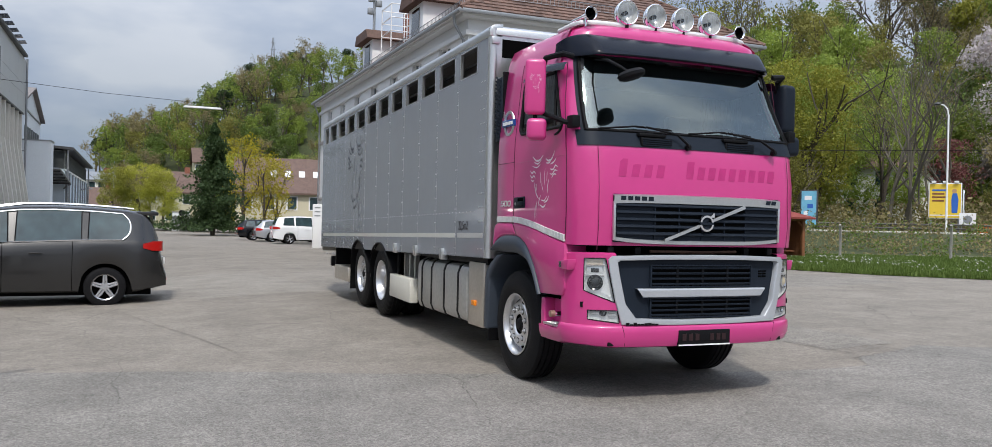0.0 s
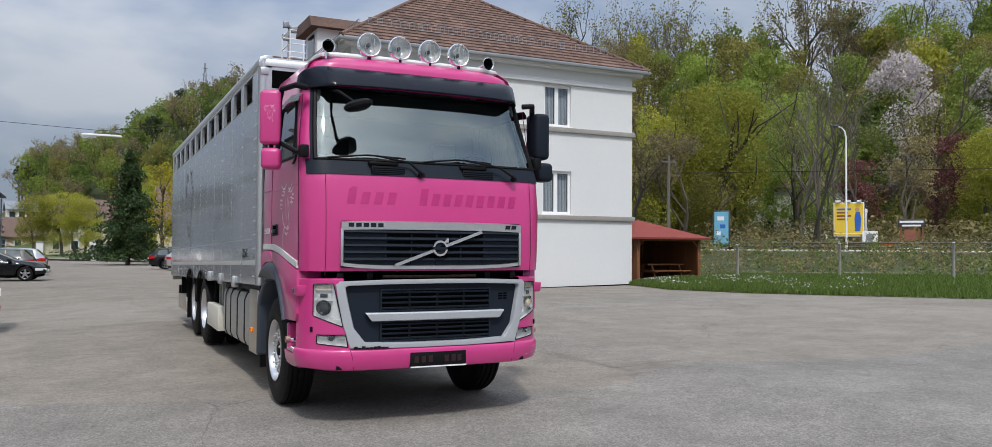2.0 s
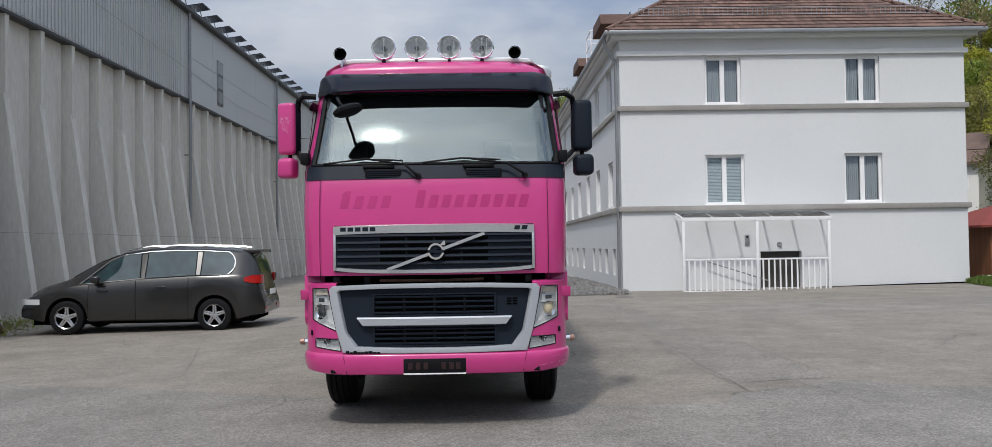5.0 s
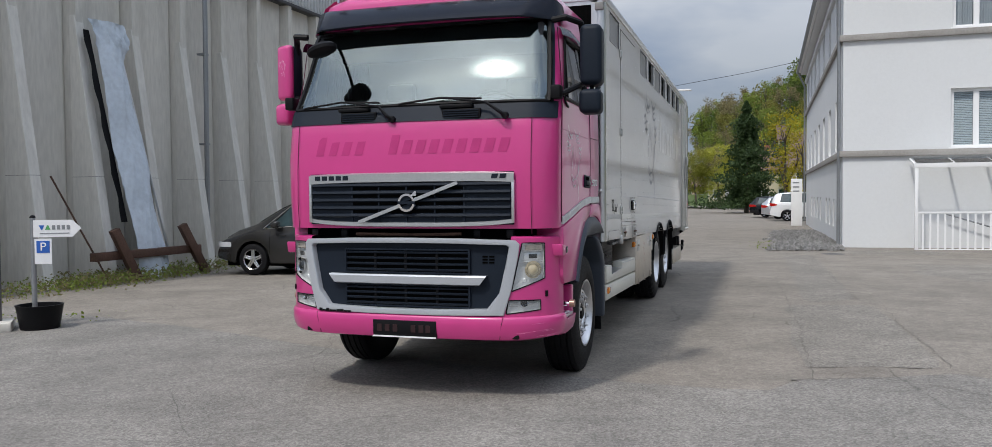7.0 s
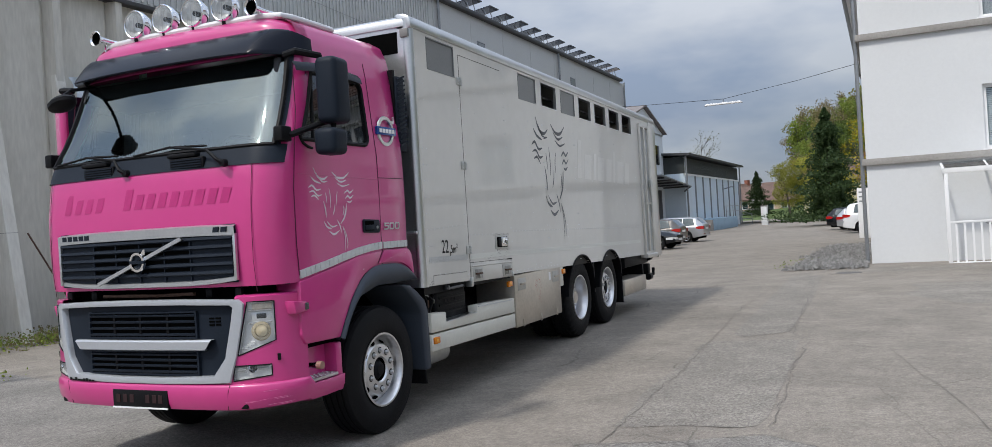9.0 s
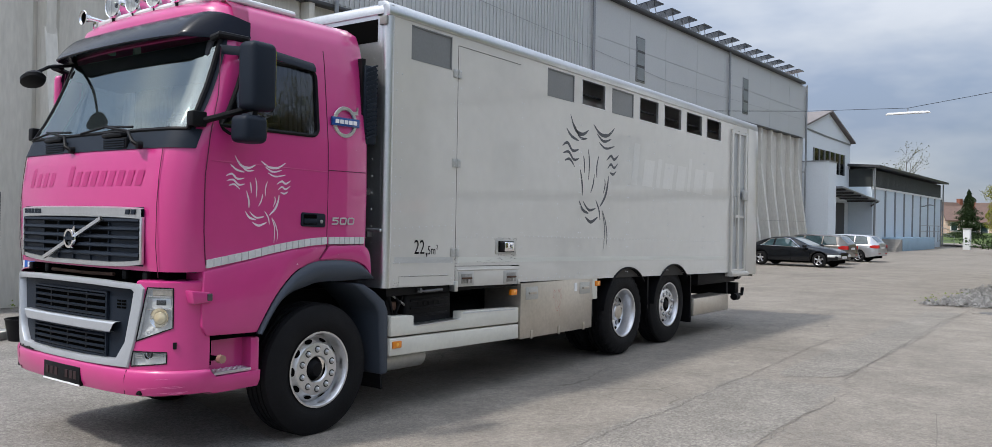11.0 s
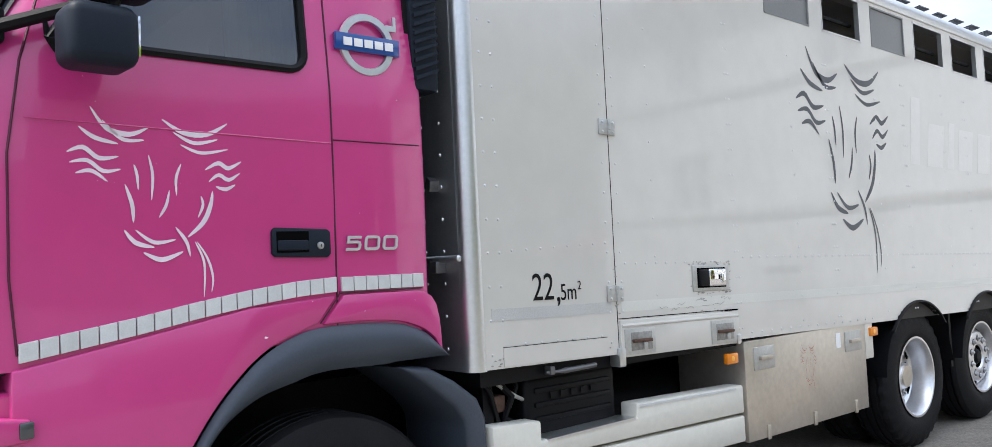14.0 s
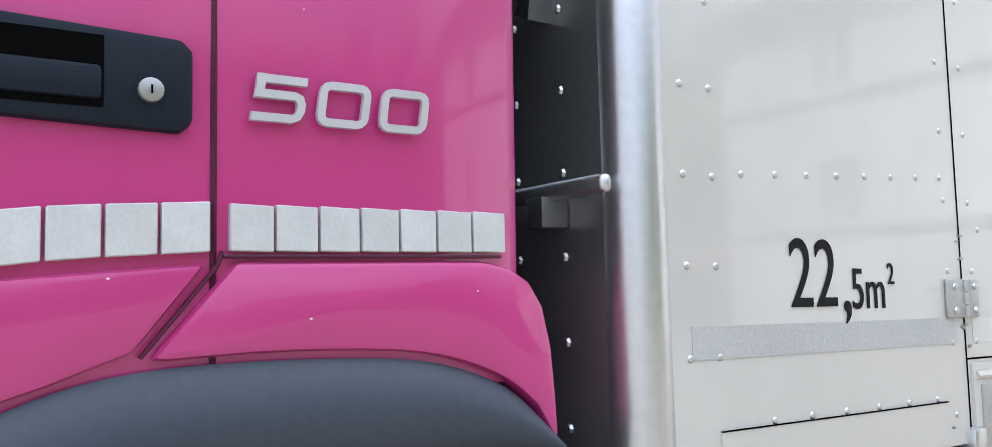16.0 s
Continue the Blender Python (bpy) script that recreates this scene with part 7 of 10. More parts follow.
for y in [2.25, 2.33] + [3.1 + 0.75 * k for k in range(11)]:
    for k in range(13):
        for d in (0, 0.04):
            lathe([(0.0, 0.0085), (-0.004, 0.006), (-0.0048, 0.0)], "x", 5, bm=b, m=Matrix.Translation((-XS, y + d, 1.2 + 0.155 * k)))
for k in range(70):
    lathe([(0.0, 0.0085), (-0.004, 0.006), (-0.0048, 0.0)], "x", 5, bm=b, m=Matrix.Translation((-XS, 2.5 + 0.12 * k, 1.62)))
tagged(bpart("riveting", b, ALU, smooth=None), kind="stuff")
b = bmesh.new()
for x in (0.86, 1.0):
    for k in range(14):
        for s in (1, -1):
            lathe([(0.0, 0.009), (-0.005, 0.006), (-0.006, 0.0)], "y", 6, bm=b, m=Matrix.Translation((s * (x + 0.075), BY_F, 1.2 + 0.15 * k)))
tagged(bpart("riveting", b, ALU, smooth=None), kind="stuff")
# upright seams between the side sheets
for y in (3.10, 3.85, 4.6, 5.35, 6.1, 6.85, 7.6, 8.35, 9.1, 9.85):
    bpart("sheet_seam", box(-XS - 0.0012, -XS + 0.002, y - 0.002, y + 0.002, 1.12, 3.15), HINGE, smooth=None)


# ---- cow decals: loose strokes in place of a cow's-head drawing, thin at their ends ----
def stroke(bm, pts, width, place, lift):
    """A tapered stroke through three or four (u, v) points."""
    n = 12
    out = []
    for i in range(n + 1):
        t = i / n * (len(pts) - 1)
        k = min(int(t), len(pts) - 2)
        f = t - k
        p0, p1, p2, p3 = pts[max(k - 1, 0)], pts[k], pts[k + 1], pts[min(k + 2, len(pts) - 1)]
        out.append([0.5 * (2 * p1[d] + (p2[d] - p0[d]) * f + (2 * p0[d] - 5 * p1[d] + 4 * p2[d] - p3[d]) * f * f + (3 * p1[d] - p0[d] - 3 * p2[d] + p3[d]) * f ** 3) for d in (0, 1)])
    rws = []
    for i, (u, v) in enumerate(out):
        a, c = out[max(i - 1, 0)], out[min(i + 1, n)]
        du, dv = c[0] - a[0], c[1] - a[1]
        k = max(1e-6, math.hypot(du, dv))
        w = width * (0.18 + 0.82 * math.sin(math.pi * min(1, max(0, i / n))) ** 0.8) / 2
        rws.append([place(u - dv / k * w, v + du / k * w, lift), place(u + dv / k * w, v - du / k * w, lift)])
    grid(rws, bm=bm)


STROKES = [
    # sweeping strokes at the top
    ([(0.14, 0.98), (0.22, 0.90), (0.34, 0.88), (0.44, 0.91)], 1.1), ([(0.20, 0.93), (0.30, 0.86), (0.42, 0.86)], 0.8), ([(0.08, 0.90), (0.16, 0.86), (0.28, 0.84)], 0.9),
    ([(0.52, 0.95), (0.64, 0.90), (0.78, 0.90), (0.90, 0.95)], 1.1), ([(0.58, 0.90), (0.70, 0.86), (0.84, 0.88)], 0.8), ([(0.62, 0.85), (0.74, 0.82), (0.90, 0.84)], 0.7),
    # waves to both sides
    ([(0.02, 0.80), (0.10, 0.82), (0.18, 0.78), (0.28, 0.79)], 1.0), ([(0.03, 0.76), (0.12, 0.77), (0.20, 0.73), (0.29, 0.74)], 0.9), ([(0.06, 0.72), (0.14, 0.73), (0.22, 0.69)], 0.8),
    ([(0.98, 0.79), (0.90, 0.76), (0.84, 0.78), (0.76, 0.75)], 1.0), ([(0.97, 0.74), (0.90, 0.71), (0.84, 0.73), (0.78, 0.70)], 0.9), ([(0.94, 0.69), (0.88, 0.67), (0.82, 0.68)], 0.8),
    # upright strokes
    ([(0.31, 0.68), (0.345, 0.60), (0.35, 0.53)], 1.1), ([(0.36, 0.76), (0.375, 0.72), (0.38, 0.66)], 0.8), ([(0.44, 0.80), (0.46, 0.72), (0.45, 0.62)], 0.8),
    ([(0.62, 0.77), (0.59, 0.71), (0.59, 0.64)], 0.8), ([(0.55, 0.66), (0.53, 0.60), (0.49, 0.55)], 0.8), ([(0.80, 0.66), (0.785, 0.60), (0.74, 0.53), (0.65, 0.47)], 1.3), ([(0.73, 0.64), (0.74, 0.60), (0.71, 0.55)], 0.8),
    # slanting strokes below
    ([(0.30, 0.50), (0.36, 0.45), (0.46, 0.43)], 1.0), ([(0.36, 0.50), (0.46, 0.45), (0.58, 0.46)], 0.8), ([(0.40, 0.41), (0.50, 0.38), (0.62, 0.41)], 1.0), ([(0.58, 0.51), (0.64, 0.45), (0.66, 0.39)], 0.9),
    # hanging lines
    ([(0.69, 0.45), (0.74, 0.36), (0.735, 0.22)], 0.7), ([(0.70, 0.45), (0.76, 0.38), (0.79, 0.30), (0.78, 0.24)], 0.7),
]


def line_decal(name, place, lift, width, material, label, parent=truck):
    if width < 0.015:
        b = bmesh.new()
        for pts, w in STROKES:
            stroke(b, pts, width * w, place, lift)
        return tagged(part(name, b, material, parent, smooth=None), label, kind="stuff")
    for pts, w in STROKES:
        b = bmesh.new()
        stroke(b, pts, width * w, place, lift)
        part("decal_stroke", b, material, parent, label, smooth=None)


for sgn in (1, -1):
    line_decal("line_decal", lambda u, v, l: (sgn * (W(1.45 + 0.73 * v) + 0.0025 + l), 0.47 + 0.62 * u, 1.32 + 0.865 * v), 0.0, 0.020, WHITE_DECAL, "pale vinyl stroke of a loosened cow drawing on the door")
line_decal("line_decal", lambda u, v, l: (XS + 0.0015, 4.95 + 1.38 * u, 0.93 + 2.09 * v), 0.0, 0.020, DECAL, "dark vinyl stroke of a loosened cow drawing on the panel")
line_decal("line_decal", lambda u, v, l: (-XS - 0.0015, 8.95 - 1.25 * u, 0.90 + 2.09 * v), 0.0, 0.020, DECAL, "dark vinyl stroke of a loosened cow drawing on the panel")
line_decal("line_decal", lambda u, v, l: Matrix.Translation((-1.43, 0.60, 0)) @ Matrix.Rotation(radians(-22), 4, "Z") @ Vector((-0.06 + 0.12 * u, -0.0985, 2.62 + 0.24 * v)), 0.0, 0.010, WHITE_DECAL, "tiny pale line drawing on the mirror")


# ---- wheels ----
def tyre(r=0.548, w=0.31, lugs=False):
    h = w / 2
    prof = [(-h + 0.03, 0.29), (-h, 0.34), (-h - 0.006, 0.41), (-h + 0.006, 0.48), (-h + 0.026, 0.53), (-h + 0.055, r)]
    groove = []
    for x in (-0.085, -0.03, 0.03, 0.085):
        groove += [(x - 0.008, r), (x - 0.006, r - 0.014), (x + 0.006, r - 0.014), (x + 0.008, r)]
    full = prof + groove + [(-x, q) for x, q in prof[::-1]]
    b = lathe(full, "x", 128 if lugs else 64)
    if lugs:
        # open shoulder blocks of a driven tyre
        for v in b.verts:
            q = math.hypot(v.co.y, v.co.z)
            if q > 0.50 and abs(v.co.x) > 0.09 and round(math.atan2(v.co.z, v.co.y) / (2 * math.pi) * 128) % 4 in (0, 1):
                v.co.y, v.co.z = v.co.y * (q - 0.016) / q, v.co.z * (q - 0.016) / q
    return b


def truck_wheel(x, y, sgn, deep=False):
    """A tyre on a polished ten-bolt rim; the driven wheels have a deep dish."""
    m = Matrix.Translation((x, y, lerp_table(y, [(FA, 0.462), (A2, 0.548), (A3, 0.562)])))
    b = tyre(lugs=deep)
    bmesh.ops.transform(b, matrix=m, verts=b.verts)
    wh = part("wheel", b, RUBBER, truck, "black tyre on a polished ten-bolt rim")
    s = sgn
    if deep:
        prof = [(0.135, 0.298), (0.155, 0.315), (0.155, 0.30), (0.13, 0.285), (0.06, 0.27), (0.0, 0.262), (-0.02, 0.24), (-0.02, 0.15), (-0.035, 0.11), (0.05, 0.105), (0.07, 0.09), (0.075, 0.0)]
        ring_x, br, hr = -0.018, 0.19, 0.235
    else:
        prof = [(0.135, 0.298), (0.155, 0.315), (0.155, 0.30), (0.135, 0.285), (0.05, 0.275), (0.06, 0.265), (0.115, 0.215), (0.120, 0.19), (0.120, 0.112), (0.105, 0.100)]
        ring_x, br, hr = 0.121, 0.165, 0.240
    rim = part("rim", lathe([(s * a, c) for a, c in prof], "x", 48, m=m), RIM, wh)
    if not deep:
        part("hub", lathe([(s * 0.06, 0.102), (s * 0.085, 0.085), (s * 0.105, 0.065), (s * 0.125, 0.05), (s * 0.13, 0.0)], "x", 28, m=m), BLACK, wh)
    else:
        part("hub", lathe([(s * 0.03, 0.112), (s * 0.08, 0.085), (s * 0.085, 0.0)], "x", 28, m=m), STAINLESS, wh)
    for k in range(10):
        a = 2 * math.pi * (k + 0.5) / 10
        mm = m @ Matrix.Translation((s * ring_x, br * math.cos(a), br * math.sin(a)))
        part("bolt_seat", lathe([(s * 0.0008, 0.030), (s * 0.0008, 0.0)], "x", 14, m=mm), LAMP_DARK, rim)
        part("bolt", lathe([(0.0, 0.019), (s * 0.010, 0.019), (s * 0.012, 0.014), (s * 0.024, 0.013), (s * 0.028, 0.008), (s * 0.028, 0.0)], "x", 8, m=mm), RIM, rim)
    b = bmesh.new()
    # hand holes: flat discs painted with the shade of an opening
    for k in range(10):
        a = 2 * math.pi * k / 10
        hx = 0.0885 if not deep else -0.014
        nx = m @ Matrix.Rotation(a, 4, "X") @ Matrix.Translation((s * (hx + 0.004), hr, 0)) @ Matrix.Rotation(radians(0 if deep else 48 * s), 4, "Z")
        part("hand_hole", lathe([(s * 0.001, 0.0), (s * 0.001, 0.026)], "x", 14, m=nx @ Matrix.Diagonal((1, 0.9, 1.45, 1))), DARK, rim, smooth=None)


for sgn in (1, -1):
    truck_wheel(sgn * 1.035, FA, sgn)
    truck_wheel(sgn * 1.055, A2, sgn, True)
    truck_wheel(sgn * 0.715, A2, sgn, True)
    truck_wheel(sgn * 1.035, A3, sgn)

# ---- chassis and side equipment ----
for sgn in (1, -1):
    part("frame_rail", box(*sorted((sgn * 0.36, sgn * 0.44)), 0.4, 10.9, 0.78, 1.05), BLACK, truck)
    part("cross_bearer", box(*sorted((sgn * 0.44, sgn * 1.2)), 2.2, 5.9, 1.02, 1.10), BLACK, truck)
    for y in (2.25, 4.35, 5.85, 8.75, 10.2):
        part("bracket", box(*sorted((sgn * 0.44, sgn * 1.15)), y, y + 0.06, 0.55, 1.08), BLACK, truck)
    part("rear_flap", prism([(8.62, 0.95), (8.65, 0.95), (8.68, 0.25), (8.65, 0.25)], "x", sgn * 0.8, sgn * 1.22), BLACK, truck)
    part("mid_flap", prism([(7.27, 1.05), (7.31, 1.05), (7.31, 0.55), (7.27, 0.55)], "x", sgn * 0.8, sgn * 1.2), BLACK, truck)
for y in (FA, A2, A3):
    part("axle", tube([(-0.9, y, 0.52), (0.9, y, 0.52)], 0.09, 12), BLACK, truck)
# tray added, sump and exhaust box enlarged, to block light below the truck
part("under_shield", box(-0.95, 0.95, 0.0, 0.85, 0.43, 0.47, 0.01), BLACK, truck)
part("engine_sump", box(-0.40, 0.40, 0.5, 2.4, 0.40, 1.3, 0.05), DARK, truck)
part("under_tank", lathe([(3.2, 0.0), (3.2, 0.18), (4.4, 0.18), (4.4, 0.0)], "y", 20, m=Matrix.Translation((0.55, 0, 0.68))), BLACK, truck)
part("air_tank", lathe([(2.3, 0.0), (2.32, 0.11), (2.9, 0.11), (2.93, 0.0)], "y", 18, m=Matrix.Translation((0.95, 0, 0.40))), TANK, truck)
part("exhaust_box", box(-0.55, 0.55, 2.45, 4.3, 0.38, 0.75, 0.05), BLACK, truck)
part("differential", lathe([(-0.22, 0.12), (-0.1, 0.2), (0.1, 0.2), (0.22, 0.12)], "x", 16, m=Matrix.Translation((0, A2, 0.52))), BLACK, truck)
# driver side: battery box, stepped sill, steel locker
bt = part("battery_box", box(0.70, 1.14, 2.52, 3.18, 0.72, 1.03, 0.04, 3), BLACK, truck, "black ribbed battery box cover")
for k in range(3):
    part("cover_rib", box(1.13, 1.152, 2.58, 3.12, 0.80 + 0.07 * k, 0.825 + 0.07 * k, 0.006), BLACK, bt)
for k in range(5):
    part("cover_mark", box(1.15, 1.154, 2.68 + 0.072 * k, 2.725 + 0.072 * k, 0.905, 0.935), BLACK, bt, smooth=None)
part("battery_tray", box(0.65, 1.18, 2.28, 3.25, 0.66, 0.73, 0.01), BLACK, truck)
part("hose", tube([(1.12, 2.24, 1.08), (1.17, 2.28, 0.98), (1.15, 2.33, 0.86), (1.08, 2.42, 0.78)], 0.014, 6), BLACK, truck)
part("hose", tube([(1.06, 2.30, 1.08), (1.13, 2.36, 1.01), (1.16, 2.44, 0.95), (1.12, 2.52, 0.92)], 0.010, 6), HINGE, truck)
part("hose", tube([(1.10, 2.46, 1.08), (1.15, 2.46, 0.99), (1.14, 2.42, 0.90), (1.05, 2.36, 0.83)], 0.012, 6), BLACK, truck)
part("valve_block", box(1.02, 1.14, 2.30, 2.40, 0.88, 0.96, 0.01), RUST, truck)
part("cable", tube([(1.1, 2.35, 1.05), (1.16, 2.42, 0.95), (1.14, 2.38, 0.85), (1.1, 2.5, 0.8)], 0.018, 6), BLACK, truck)
part("side_sill", prism([(2.22, 0.66), (2.22, 0.845), (2.52, 0.83), (2.52, 0.735), (3.21, 0.745), (3.21, 0.815), (4.18, 0.79), (4.18, 0.625)], "x", 1.13, 1.25, 0.012), SILL, truck, "pale stepped side sill")
part("side_sill", prism([(2.21, 0.485), (2.21, 0.645), (4.18, 0.61), (4.18, 0.455)], "x", 1.13, 1.25, 0.012), SILL, truck)
part("sill_edge", prism([(3.23, 0.792), (4.1, 0.770), (4.1, 0.782), (3.23, 0.806)], "x", 1.245, 1.254), REFLECT, truck)
part("sill_edge", prism([(2.56, 0.728), (3.19, 0.738), (3.19, 0.748), (2.56, 0.738)], "x", 1.13, 1.255), ALU, truck)
lc = part("steel_locker", box(0.75, 1.252, 4.21, 5.71, 0.44, 1.045, 0.006), STAINLESS, truck, "worn stainless steel locker with two latches")
for y in (4.30, 5.42):
    p = part("latch_plate", box(1.25, 1.258, y, y + 0.23, 0.86, 1.0, 0.006), HINGE, lc)
    part("latch_handle", box(1.256, 1.28, y + 0.05, y + 0.18, 0.92, 0.945, 0.004), STAINLESS, p)
part("locker_label", box(1.25, 1.2545, 5.30, 5.36, 0.90, 1.0), BADGE_WHITE, lc)
for y in (4.4, 4.95, 5.5):
    part("locker_hinge", box(1.25, 1.262, y, y + 0.035, 0.43, 0.52, 0.003), STAINLESS, lc)
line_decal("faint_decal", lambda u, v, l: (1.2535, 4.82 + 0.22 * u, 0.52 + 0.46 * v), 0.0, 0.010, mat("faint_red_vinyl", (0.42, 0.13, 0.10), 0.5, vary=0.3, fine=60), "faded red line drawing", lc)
part("strut", box(1.18, 1.25, 5.72, 5.84, 0.78, 1.06, 0.01), SILL, truck)
for y, z in ((2.29, 0.585), (4.07, 0.960), (5.83, 0.970)):
    s = part("side_marker", box(1.235, 1.268, y - 0.055, y + 0.055, z - 0.032, z + 0.032, 0.008), ORANGE, truck, "amber side marker lamp")
    part("marker_eye", lathe([(0.0, 0.016), (0.004, 0.0)], "x", 12, m=Matrix.Translation((1.268, y, z))), mat("amber_eye", (0.9, 0.45, 0.05), 0.15), s)
# rear underrun, coupling and tail
part("rear_sill", box(0.9, 1.24, 8.72, 10.06, 0.34, 0.60, 0.012), STAINLESS, truck, "steel side guard behind the wheels")
part("rear_beam", box(-1.15, 1.15, 10.6, 10.75, 0.55, 0.75, 0.02), BLACK, truck)
part("coupling", box(-0.2, 1.18, 9.0, 10.5, 0.78, 0.96, 0.02), BLACK, truck)
part("tow_hook", tube([(1.15, 10.6, 0.55), (1.2, 10.75, 0.55), (1.2, 10.78, 0.66)], 0.03, 8), BLACK, truck)
part("buffer", lathe([(10.45, 0.0), (10.45, 0.07), (10.6, 0.07), (10.6, 0.0)], "y", 14, m=Matrix.Translation((1.18, 0, 0.88))), BLACK, truck)
part("buffer", lathe([(10.45, 0.0), (10.45, 0.06), (10.6, 0.06), (10.6, 0.0)], "y", 14, m=Matrix.Translation((1.18, 0, 0.52))), BLACK, truck)
part("support_leg", box(1.1, 1.24, 10.05, 10.2, 0.88, 1.02, 0.01), PANEL, truck)
# passenger side: fuel tank with straps, steel box, sill
ft = part("fuel_tank", prism([(-1.20, 0.42), (-1.17, 0.34), (-1.08, 0.30), (-0.62, 0.30), (-0.56, 0.36), (-0.56, 0.92), (-0.62, 1.0), (-1.08, 1.0), (-1.17, 0.96), (-1.20, 0.88)], "y", 2.85, 4.72, 0.02), TANK, truck, "aluminium fuel tank with dark straps")
for y in (3.1, 3.6, 4.1, 4.5):
    part("strap", prism([(-1.206, 0.42), (-1.176, 0.335), (-1.08, 0.294), (-0.6, 0.294), (-0.6, 1.006), (-1.08, 1.006), (-1.176, 0.965), (-1.206, 0.88)], "y", y, y + 0.05), BLACK, ft)
part("steel_box", box(-1.22, -0.7, 2.26, 2.72, 0.32, 1.04, 0.01), STAINLESS, truck, "polished steel box ahead of the tank")
part("side_marker", box(-1.25, -1.21, 2.46, 2.57, 0.55, 0.61, 0.006), ORANGE, truck)
part("side_sill", prism([(4.95, 0.34), (4.95, 0.68), (6.0, 0.69), (6.0, 0.36)], "x", -1.24, -1.12, 0.012), SILL, truck)
for y in (5.1, 5.35, 5.6, 5.85):
    part("strut", box(-1.12, -1.06, y, y + 0.05, 0.5, 1.08), ALU, truck)
part("rear_sill", box(-1.24, -0.9, 8.75, 9.9, 0.36, 0.62, 0.012), STAINLESS, truck)
for y in (3.5, 4.6, 5.6):
    part("clamp", box(-1.29, -1.2, y, y + 0.1, 1.02, 1.16, 0.01), ALU, truck)

# faint ghost of removed lettering on the panel
GHOST = mat("pale_ghost_vinyl", (0.625, 0.605, 0.56), 0.30, vary=0.05, scale=3, fine=20, coat=0.7)
for k, (u, w, h) in enumerate(((6.65, 0.16, 0.55), (6.95, 0.30, 0.36), (7.35, 0.12, 0.40), (7.56, 0.30, 0.36), (7.98, 0.28, 0.36), (8.36, 0.10, 0.5), (8.58, 0.30, 0.36), (9.0, 0.28, 0.36))):
    bpart("ghost_mark", prism([(u, 2.32), (u + w, 2.32), (u + w + 0.08, 2.32 + h), (u + 0.08, 2.32 + h)], "x", XS, XS + 0.0012), GHOST, smooth=None)
# small chips in the paint of the door and wing
CHIP = mat("bare_primer_chip", (0.75, 0.62, 0.66), 0.6, vary=0.2)
rnd = random.Random(77)
for k in range(14):
    y, z = rnd.uniform(0.5, 1.85), rnd.choice((rnd.uniform(1.58, 2.3), rnd.uniform(1.40, 1.47)))
    if z < 1.5 and y < 1.1:
        continue
    r = rnd.uniform(0.001, 0.0024)
    part("paint_chip", prism([(y - r, z), (y, z - r * 0.6), (y + r * 1.4, z), (y, z + r * 0.7)], "x", 1.2, (W(z) if z > 1.5 else 1.243) + 0.0012), CHIP, truck, smooth=None)
r, y, z = 0.007, 1.15, 1.345
part("paint_chip", prism([(y - r, z), (y, z - r * 0.6), (y + r * 1.4, z), (y, z + r * 0.7)], "x", 1.2, 1.2442), CHIP, truck, smooth=None)

# scuffs and peeled paint round the lock, the flap and the lower corner
SCUFF = mat("bare_scuffed_metal", (0.34, 0.33, 0.31), 0.5, 0.4, vary=0.3, scale=20, fine=120)
rnd = random.Random(31)
spots = [(3.80 + 0.24 * rnd.random(), rnd.choice((1.36, 1.562)) + rnd.uniform(-0.012, 0.012)) for _ in range(14)]
spots += [(rnd.choice((3.78, 4.045)) + rnd.uniform(-0.01, 0.01), rnd.uniform(1.37, 1.56)) for _ in range(8)]
spots += [(rnd.uniform(3.62, 4.1), rnd.uniform(1.255, 1.30)) for _ in range(10)] + [(rnd.uniform(2.22, 2.30), rnd.uniform(1.115, 1.16)) for _ in range(6)]
spots += [(rnd.uniform(2.94, 3.02), rnd.uniform(1.12, 1.19)) for _ in range(5)] + [(3.09 + rnd.uniform(-0.02, 0.02), rnd.uniform(1.3, 1.6)) for _ in range(6)]
spots += [(rnd.uniform(3.70, 4.12), rnd.choice((1.392, 1.567, 1.575)) + rnd.uniform(-0.008, 0.012)) for _ in range(26)] + [(rnd.choice((3.722, 4.098)) + rnd.uniform(-0.008, 0.008), rnd.uniform(1.40, 1.57)) for _ in range(10)]
spots += [(rnd.uniform(3.15, 4.13), rnd.uniform(1.09, 1.27)) for _ in range(22)] + [(rnd.uniform(3.9, 4.15), rnd.uniform(1.36, 1.40)) for _ in range(8)]
for y, z in spots:
    r = rnd.uniform(0.0025, 0.008)
    ring = []
    for k in range(7):
        a = 2 * math.pi * k / 7
        q = r * rnd.uniform(0.45, 1.25)
        ring.append((y + 1.5 * q * math.cos(a), z + 0.7 * q * math.sin(a)))
    bpart("scuff", prism(ring, "x", XS - 0.002, XS + 0.0035), SCUFF, smooth=None)

# paint cracked along the foot of the side door
for k in range(9):
    y, z = 3.45 + 0.075 * k + rnd.uniform(-0.02, 0.02), 1.335 + rnd.uniform(-0.02, 0.03)
    pts = [(XS + 0.0012, y + 0.018 * i, z + rnd.uniform(-0.009, 0.009)) for i in range(5)]
    bpart("paint_crack", tube(pts, 0.0016, 4), SCUFF, smooth=None)

# ---- parked cars: local x runs forward, the wheels stand on z = 0 ----
CAR_RIM = mat("alloy_rim", (0.62, 0.63, 0.65), 0.25, 0.9, vary=0.05)


